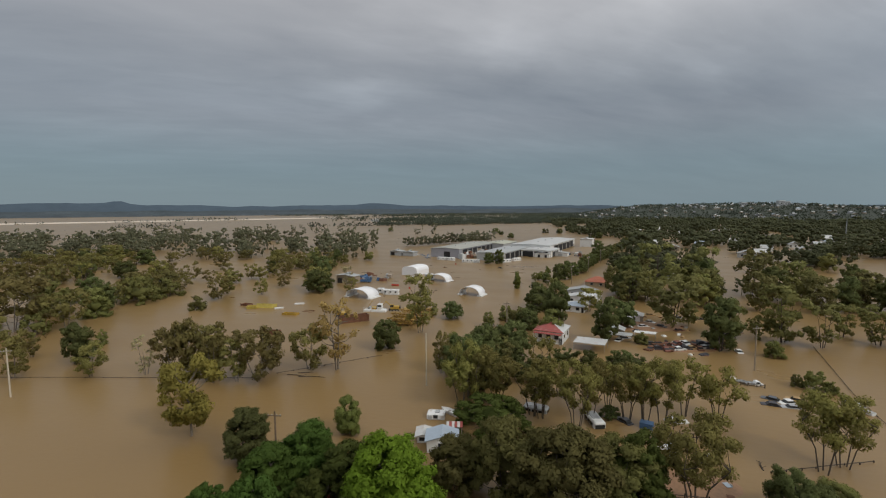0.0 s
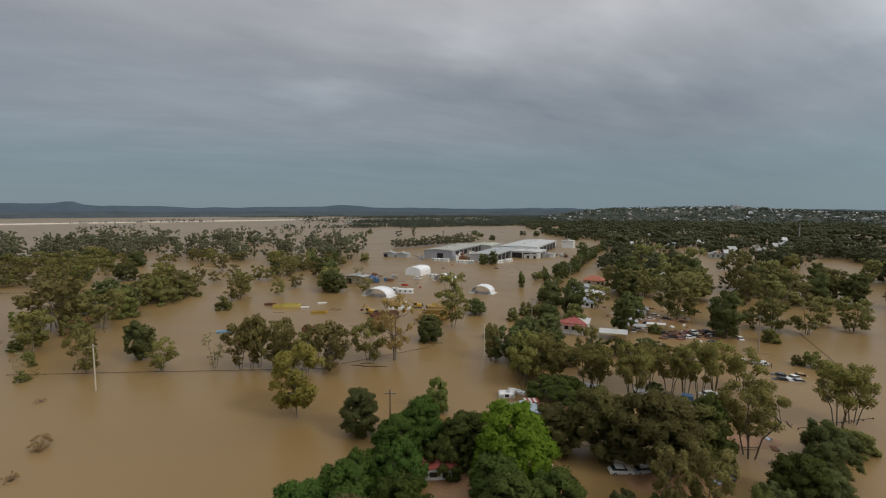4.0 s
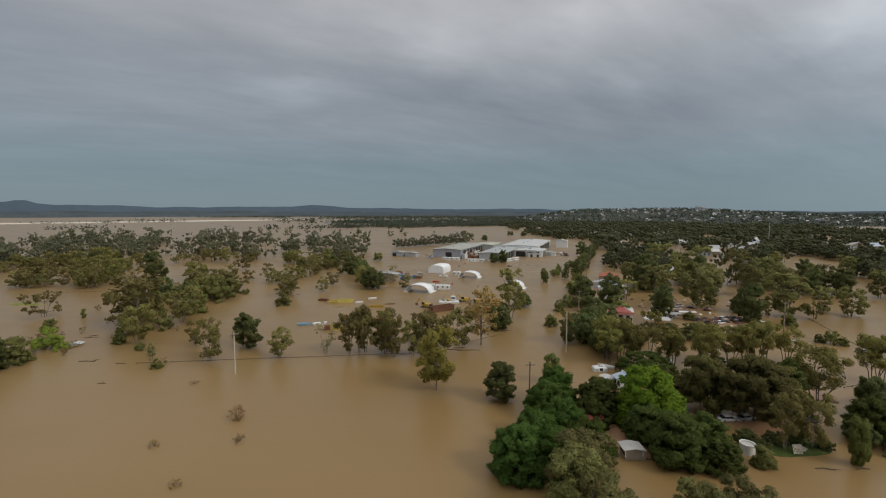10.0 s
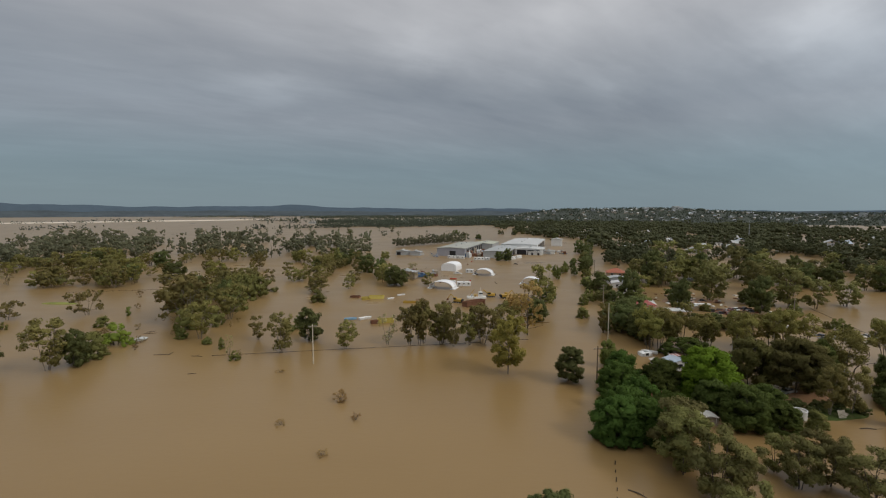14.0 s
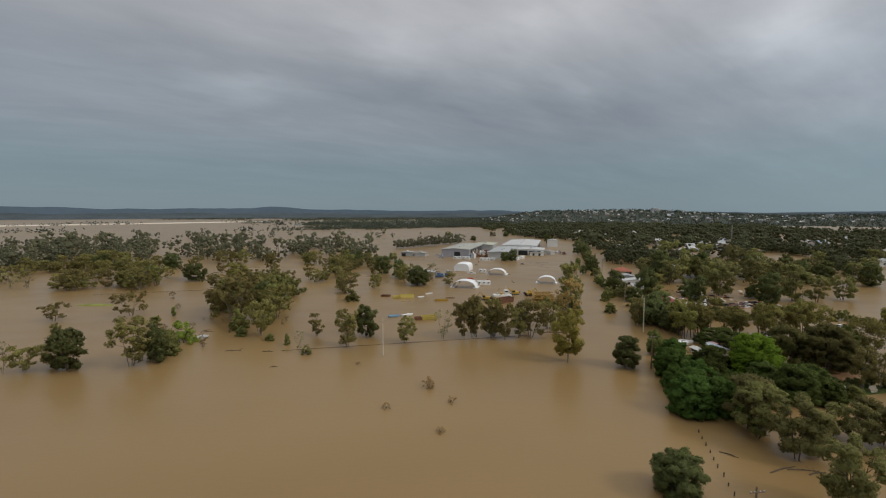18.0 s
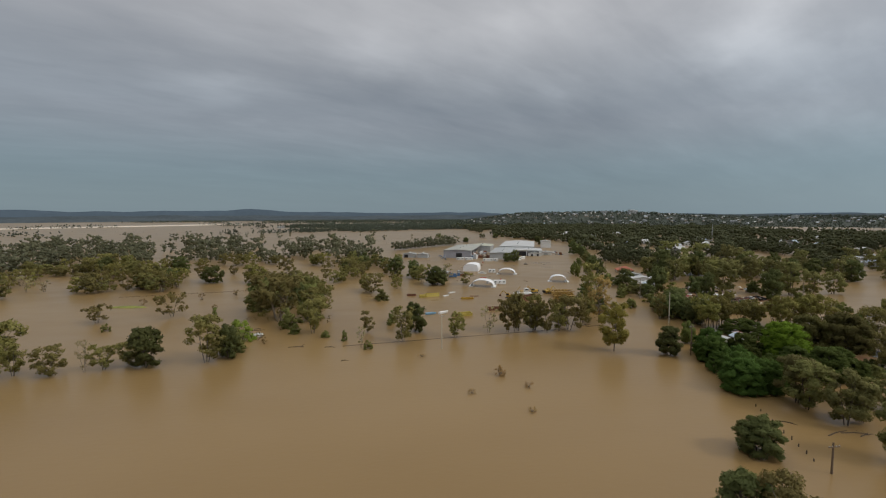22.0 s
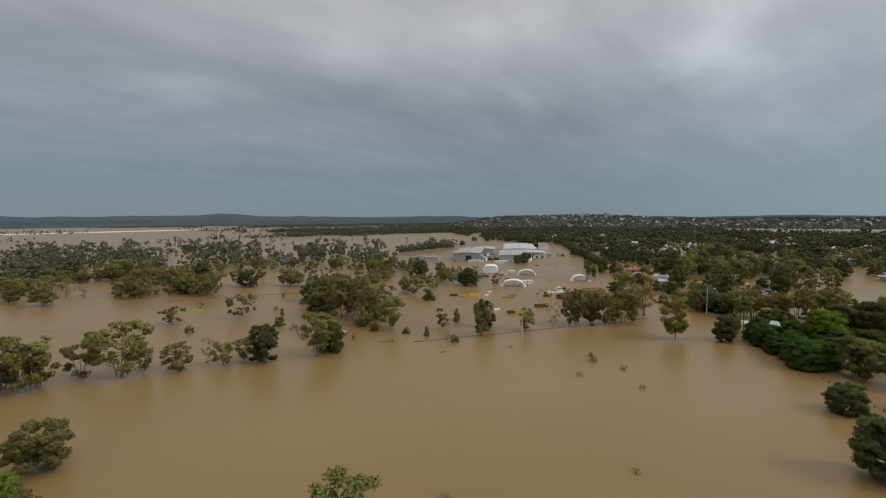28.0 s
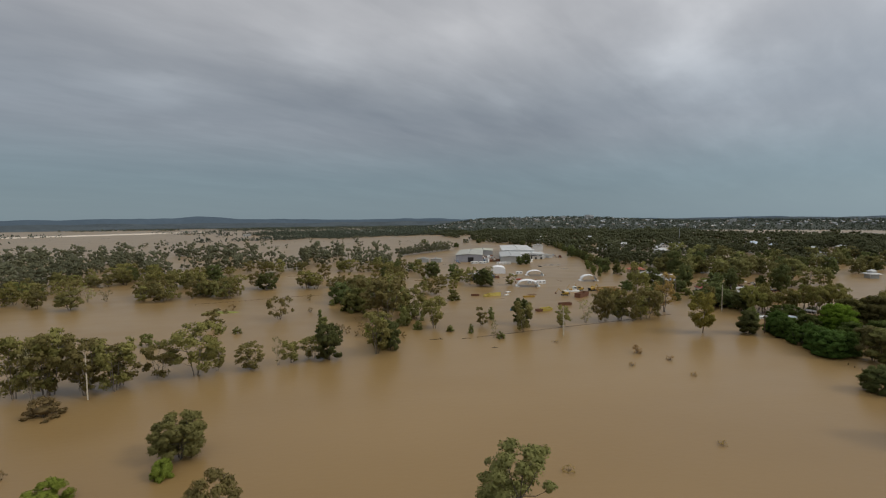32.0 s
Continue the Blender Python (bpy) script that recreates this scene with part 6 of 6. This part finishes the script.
# ---- poles, wires and fences ----
def power_pole(x, y, h, material, label, arm=True, rz=0.0):
    ob = thing("power_pole", x, y, 0, rz, label, "power pole", "power poles")
    part("pole", Shape().beam((0, 0, -1.5), (0, 0, h), 0.19, 0.13, 10), material, ob)
    if arm:
        bar = part("crossarm", Shape().box(-1.15, 1.15, -0.22, -0.12, h - 0.75, h - 0.6), POLE_BROWN if material is POLE_BROWN else TIMBER, ob)
        for i in (-1.0, -0.4, 0.4, 1.0):
            part("insulator", Shape().lathe([(0.04, 0), (0.09, 0.04), (0.05, 0.1), (0.08, 0.14), (0, 0.2)], 8), GREY, bar).location = (i, -0.17, h - 0.6)
    return ob


power_pole(-119.7, 70.2, 11.4, POLE_PALE, "pale timber pole with small crossarm in floodwater", True, 30)
power_pole(-29.2, 98.3, 12.8, POLE_PALE, "tall pale bare pole beside the flooded street", False)
power_pole(50.6, 127.4, 11.8, TIMBER, "weathered timber pole in floodwater", True, 20)
power_pole(-43.6, 60.2, 9.6, POLE_BROWN, "timber power pole with crossarm beside the mango trees", True, 8)
power_pole(-57.4, -1.7, 5.4, POLE_BROWN, "brown timber power pole with crossarm above floodwater", True, 8)
power_pole(-261.3, 34.1, 11.3, POLE_PALE, "pale concrete pole before the gum trees", False)
power_pole(-16.0, 120.0, 10.5, TIMBER, "grey timber pole behind the trees", True, GRID)
for i in range(1, 10):
    y = 98 + i * 52
    power_pole(-28 + 0.24 * (y - 98), y, 10.5, TIMBER, "grey timber power pole along the flooded street", True, GRID)
for i in range(5):
    y = 290 + i * 48
    power_pole(88 + 0.303 * (y - 279), y, 10.5, TIMBER, "grey timber power pole along a side street", True, GRID)


mast = thing("radio_mast", 331, 618, 0, 0, "thin grey lattice radio mast above the woods", "mast")
for q in range(3):
    part("leg", Shape().beam((0.9 * math.cos(q * 2.09), 0.9 * math.sin(q * 2.09), -1), (0.3 * math.cos(q * 2.09), 0.3 * math.sin(q * 2.09), 25), 0.16), STEEL, mast)
for k in range(8):
    part("brace", Shape().beam((0.8 - 0.06 * k, 0, 3 * k), (-0.4, 0.6, 3 * k + 3), 0.09), STEEL, mast)
part("antenna", Shape().beam((0, 0, 25), (0, 0, 29), 0.14), STEEL, mast)


def fence(x0, y0, x1, y1, step, h, label, rails=1):
    ob = thing("fence", x0, y0, 0, 0, label, "fence")
    n = max(2, int(math.hypot(x1 - x0, y1 - y0) / step))
    for i in range(n + 1):
        k = i / n
        a = part("post", Shape().box(-0.07, 0.07, -0.07, 0.07, -1.2, h * rnd.uniform(0.7, 1.15)), TIMBER_DARK, ob)
        a.location = ((x1 - x0) * k + rnd.uniform(-0.1, 0.1), (y1 - y0) * k + rnd.uniform(-0.1, 0.1), 0)
    for r in range(rails):
        z = h * (0.75 - 0.5 * r)
        for i in range(n):
            a, b = i / n, (i + 1) / n
            part("rail", Shape().beam(((x1 - x0) * a, (y1 - y0) * a, z + rnd.uniform(-0.05, 0.05)), ((x1 - x0) * b, (y1 - y0) * b, z + rnd.uniform(-0.05, 0.05)), 0.06, n=4), TIMBER_DARK, ob)
    return ob


fence(-152, 74.6, -101, 86.4, 4.5, 0.22, "dark fence line nearly drowned by floodwater")
fence(-101, 86.4, -72, 93.0, 4.5, 0.22, "drowned dark fence line before the gum row")
fence(-69, 97, -48, 116, 4.0, 0.3, "dark fence line running to the yard", 1)
fence(76.0, 153.1, 65.5, 115.2, 3.5, 0.25, "dark drowned fence caught with debris")
fence(65.5, 115.2, 62.5, 100.0, 3.5, 0.25, "dark drowned fence beside boats")
fence(-50.8, 24.0, -57.0, 2.0, 2.4, 0.7, "row of short fence posts out of the water", 0)
fence(33.9, 77.3, 51.5, 84.6, 2.4, 0.4, "drowned timber fence under gum trees")
fence(40.0, 116.4, 48.0, 115.0, 1.6, 0.9, "dark timber rail fence beside pickups", 2)
fence(20.0, 85.0, 26.5, 86.2, 1.3, 1.4, "dark timber yard rails under gums", 3)
fence(15.5, 66.8, 22.0, 67.4, 1.6, 0.8, "timber rails lying by the wet yard", 2)
fence(-287, 168, -225, 186, 3.0, 0.5, "faint line of drowned fence posts", 1)


def log(x, y, rz, length, label="dark driftwood branch floating on floodwater"):
    ob = thing("driftwood", x, y, 0.02, rz, label, "driftwood", "floating debris")
    main = part("branch", Shape().beam((0, 0, 0), (length * 0.5, 0.15, 0.08), 0.13, 0.1, 5).beam((length * 0.5, 0.15, 0.08), (length, -0.1, 0.02), 0.1, 0.05, 5), TIMBER_DARK, ob)
    for i in range(4):
        a = length * rnd.uniform(0.2, 0.95)
        part("twig", Shape().beam((a, 0, 0.05), (a + rnd.uniform(-0.3, 0.9), rnd.uniform(-0.9, 0.9), rnd.uniform(0.05, 0.5)), 0.045, 0.015, 3), TIMBER_DARK, main)


for x, y, rz, ln in ((-46.5, 10.5, 20, 6.0), (-43.0, 11.5, -5, 5.0), (-40.5, 10.0, 15, 3.5), (-51.0, 17.0, -40, 3.0), (-170.0, 74.4, 5, 5.0), (-165.6, 74.6, 95, 2.5), (-190.0, 96.0, 20, 4.5), (-183.0, 83.0, 95, 3.5),
                     (-158.0, 74.0, 0, 3.5), (-190.0, 98.0, 40, 2.5), (-62.5, 96.4, 10, 7.0), (-66.0, 97.0, 0, 5.0), (-64.0, 98.6, 15, 4.0), (33.0, 77.8, 80, 3.0), (-150.0, 60.0, 10, 2.0), (-34.0, 8.0, 30, 4.0), (2.0, 39.6, 0, 3.0), (8.6, 40.0, 10, 2.4)):
    log(x, y, rz, ln)
for x, y, h, w in ((-104.8, 46.1, 2.6, 3.6), (-99.0, 37.3, 1.6, 2.4), (-113.6, 34.1, 1.3, 2.2), (-101.5, 23.6, 1.1, 2.2), (-126.0, 62.6, 1.0, 3.0), (-144.3, 75.6, 1.6, 2.4), (-179.6, 79.2, 2.2, 2.4),
                   (-155.8, -15.4, 0.9, 2.6), (-122.6, -11.6, 0.8, 2.0), (-183.6, 86.6, 2.0, 3.4), (-203.5, 96.0, 2.2, 2.6), (-200.5, 90.5, 2.6, 2.2), (-206.0, 101.0, 1.8, 2.0), (-196.0, 101.5, 2.0, 2.6), (-222.0, 135.0, 2.4, 3.0), (-262.0, 148.0, 3.0, 3.4), (-240.0, 160.0, 3.2, 3.6), (-228.0, 172.0, 3.0, 4.0)):
    tree("brush" if y < 70 else "deadbush", x, y, h, w)
for x, y, h, w in ((-271.0, 84.0, 4.6, 7.0), (-245.0, 98.0, 2.6, 4.0), (-173.0, 92.0, 3.5, 4.5), (-160.5, 86.0, 2.5, 3.0)):
    tree("bush", x, y, h, w)

# wreckage adrift in the yards and twigs over the drowned scrub
for i in range(22):
    log(round(rnd.uniform(-112, -12), 1), round(rnd.uniform(196, 345), 1), rnd.uniform(0, 180), rnd.uniform(1.5, 4.0))
for i in range(16):
    tree("deadbush", round(rnd.uniform(-206, -160), 1), round(rnd.uniform(74, 122), 1), rnd.uniform(0.8, 2.2), rnd.uniform(1.0, 2.4))
for i in range(6):
    drum = thing("oil_drum", round(rnd.uniform(-105, -50), 1), round(rnd.uniform(205, 330), 1), -0.3, rnd.uniform(0, 180), "rust-stained steel drum adrift in the flooded yard", "drum", "drums adrift")
    part("drum_body", Shape().lathe([(0.0, 0.0), (0.42, 0.0), (0.42, 0.45), (0.45, 0.47), (0.42, 0.5), (0.42, 1.1), (0.0, 1.1)], 14), rnd.choice((RUST, BLUE, RED)), drum)
    part("drum_rim", Shape().lathe([(0.40, 1.09), (0.45, 1.09), (0.45, 1.14), (0.40, 1.14)], 14), RUST, drum)

# clutter in the yard by the tank
for i, (x, y, rz) in enumerate(((1.2, 43.6, 8), (3.6, 44.6, 40), (-1.0, 47.0, 0))):
    pal = thing("pallet", x, y, 0.22, rz, "grey weathered pallet propped on the grass", "pallet", "pallets")
    pal.rotation_euler.x = radians((70, 8, 0)[i])
    for k in range(7):
        part("slat", Shape().box(k * 0.25, k * 0.25 + 0.14, 0, 1.6, 0, 0.05), POLE_PALE, pal)
    for k in (0.1, 1.4):
        part("bearer", Shape().box(0, 1.64, k, k + 0.1, -0.1, -0.002), TIMBER, pal)
for i in range(22):
    x, y = rnd.uniform(-8, 30), rnd.uniform(54, 84)
    junk = thing("sheet_scrap", x, y, 0.12, rnd.uniform(0, 180), "pale scrap of sheet metal lying in the wet yard", "scrap", "yard scrap")
    part("sheet", Shape().box(0, rnd.uniform(0.6, 1.8), 0, rnd.uniform(0.4, 1.0), 0, 0.06), rnd.choice((WHITE, STEEL, ZINC_BLUE, RUST)), junk)
    part("fold", Shape().box(0, 0.5, 0, 0.06, 0.06, rnd.uniform(0.2, 0.7)), STEEL, junk)

# ---- houses in the suburb woods and on the hill ----
def far_house(x, y, z, w, d, h, rz, wall_mat, roof_mat, label, group):
    ob = thing("far_house", x, y, z, rz, label, "house", group)
    part("wall", Shape().box(0, w, 0, d, -3, h), wall_mat, ob)
    part("roof", gable_roof(w, d, h, h + w * 0.2, 0.5, 0.2), roof_mat, ob)
    for i in range(3):
        part("window", Shape().box(w * (0.15 + 0.3 * i), w * (0.15 + 0.3 * i) + 1.4, -0.08, 0.02, h * 0.35, h * 0.8), GLASS, ob)
    return ob


for x, y, w in ((-310, 1500, 24), (-262, 1540, 30), (-225, 1510, 22), (-150, 1620, 28), (-640, 1480, 24), (-560, 1560, 26), (-420, 1700, 30)):
    far_house(x, y, 0, w, 12, 7.0, 12, GREY, WHITE_ROOF, "pale farm shed standing on the far floodplain", "far sheds")
for x, y, w in SUBURB:
    far_house(x, y, 0, w, 9, 3.6, GRID + rnd.choice((0, 90)), rnd.choice((WHITE, GREY, TIMBER)), rnd.choice((WHITE_ROOF, ZINC, WHITE_ROOF, ZINC_BLUE, ZINC)), "flooded suburban house with metal roof among trees", "suburb houses")
PALE = [WHITE_ROOF, ZINC, WHITE_ROOF, WHITE, ZINC_BLUE]
first = [far_house(0, 0, 0, 10, 8, 3.6, 0, TIMBER, r, "pale-roofed suburban house on the wooded hill", "hill houses") for r in PALE + [ZINC]]
used = 0
town = Shape()
for k in range(900):
    x, y = rnd.uniform(-100, 2500), rnd.uniform(900, 2700)
    a, r = bearing(x, y)
    z = hill_height(x, y)
    if not (1640 < r < 2650 and 2 < a < 58 and z > 7 and r > 1640 + 200 * smooth01((a - 33) / 5)):
        continue
    q = rnd.uniform(0, 180)
    if used < 240:
        m = pose(x, y, z + 1.0, 0, 0, q)
        src = first[used % 6]
        if used < 6:
            src.matrix_basis = m
        else:
            copy_thing(src, m)
        used += 1
    else:
        c, s, w, d = math.cos(q), math.sin(q), rnd.uniform(5, 7.5), rnd.uniform(4, 6)
        pts = [(x + c * i * w - s * j * d, y + s * i * w + c * j * d) for i, j in ((-1, -1), (1, -1), (1, 1), (-1, 1))]
        e1, e2 = ((pts[0][0] + pts[3][0]) / 2, (pts[0][1] + pts[3][1]) / 2), ((pts[1][0] + pts[2][0]) / 2, (pts[1][1] + pts[2][1]) / 2)
        town.add([(px, py, z) for px, py in pts] + [(px, py, z + 5) for px, py in pts] + [(*e1, z + 8), (*e2, z + 8)],
                 [(0, 1, 5, 4), (1, 2, 6, 5), (2, 3, 7, 6), (3, 0, 4, 7), (4, 5, 9, 8), (6, 7, 8, 9), (5, 6, 9), (7, 4, 8)])
tagged(new("town_houses", mesh_of("town_houses", town, mat("town_pale_roofs", (0.28, 0.29, 0.30), 0.6, vary=0.15, scale=0.01, island=0.45))), "crowded pale houses of the town on the hill", "houses", kind="stuff")
for x, y, h in ((880, 2080, 19), (905, 2095, 15), (1500, 1820, 16), (760, 2120, 13)):
    blk = thing("apartment_block", x, y, hill_height(x, y), 20, "pale multi-storey block rising above the hill trees", "building")
    part("wall", Shape().box(0, 26, 0, 16, -2, h), GREY, blk)
    for k in range(int(h / 4)):
        part("window_band", Shape().box(1, 25, -0.1, 0.02, 1.2 + 4 * k, 2.9 + 4 * k), GLASS, blk)
    part("roof", Shape().box(-0.5, 26.5, -0.5, 16.5, h, h + 0.8), WHITE, blk)

# rusty heaps and drums between the sheds, and a little white shelter under the mangoes
for i in range(36):
    x, y = (rnd.uniform(-78, -63), rnd.uniform(366, 420)) if i < 12 or i > 25 else (rnd.uniform(-8, 22), rnd.uniform(396, 470)) if i < 20 else (rnd.uniform(-116, -96), rnd.uniform(236, 262))
    heap = thing("scrap_heap", x, y, -0.4, rnd.uniform(0, 180), "heap of rusty scrap standing in the flooded yard", "scrap heap", "yard scrap heaps")
    for k in range(4):
        a, d, h = rnd.uniform(0.8, 2.6), rnd.uniform(0.6, 1.6), rnd.uniform(0.8, 3.2) if 11 < i < 26 else rnd.uniform(2.0, 5.4)
        q = part("scrap_piece", Shape().box(-a, a, -d, d, 0, h, 0.2), rnd.choice((RUST, RUST, RUST, STEEL, WHITE, BLUE, TIMBER, TIMBER)), heap)
        q.location = (rnd.uniform(-2, 2), rnd.uniform(-2, 2), 0)
        q.rotation_euler = (rnd.uniform(-0.2, 0.2), rnd.uniform(-0.2, 0.2), rnd.uniform(0, 3))
shelter = thing("tarp_shelter", -16.4, 53.0, 0.05, 20, "small white peaked tarpaulin shelter beside the mango tree", "shelter")
part("tarp", Shape().add([(0, 0, 1.5), (2.2, 0, 1.5), (2.2, 2.2, 1.5), (0, 2.2, 1.5), (1.1, 1.1, 2.5), (0, 0, 1.44), (2.2, 0, 1.44), (2.2, 2.2, 1.44), (0, 2.2, 1.44)], [(0, 1, 4), (1, 2, 4), (2, 3, 4), (3, 0, 4), (0, 5, 6, 1), (1, 6, 7, 2), (2, 7, 8, 3), (3, 8, 5, 0)]), FABRIC, shelter)
for px_, py_ in ((0.08, 0.08), (2.12, 0.08), (0.08, 2.12), (2.12, 2.12)):
    part("leg", Shape().beam((px_, py_, -0.6), (px_, py_, 1.5), 0.04), STEEL, shelter)
house(-186.0, 87.5, 2.6, 1.8, 0.5, 0.8, 20, WHITE, [WHITE_ROOF], "drowned shed with only its white roof showing", gable=True, wins=0)

# torn panels and loose parts lying in the mud of the wreck yard
for i in range(50):
    x, y = (rnd.uniform(14, 62), rnd.uniform(149, 190)) if i < 34 else (rnd.uniform(24, 48), rnd.uniform(137, 150))
    piece = thing("wreck_panel", x, y, 0.0, rnd.uniform(0, 180), "torn car panel lying in shallow floodwater", "car panel", "wreck yard panels")
    a, c = rnd.uniform(0.5, 1.4), rnd.uniform(0.35, 0.8)
    skin = rnd.choice((RUST, RUST, WHITE, STEEL, PAINTS[3][0], PAINTS[6][0]))
    part("panel", Shape().profile([(-a, -0.3), (-a * 0.8, 0.28), (-a * 0.2, 0.42), (a * 0.5, 0.36), (a, -0.3)], -c, c), skin, piece)
    part("torn_edge", Shape().box(-a * 0.3, a * 0.7, -c - 0.25, -c, -0.3, rnd.uniform(0.1, 0.3)), RUST, piece)
island("ground_wreck_mud", 30.0, 168.0, 17.0, 9.0, 12, 0.10, MUD, "bare brown mud showing in the wreck yard")
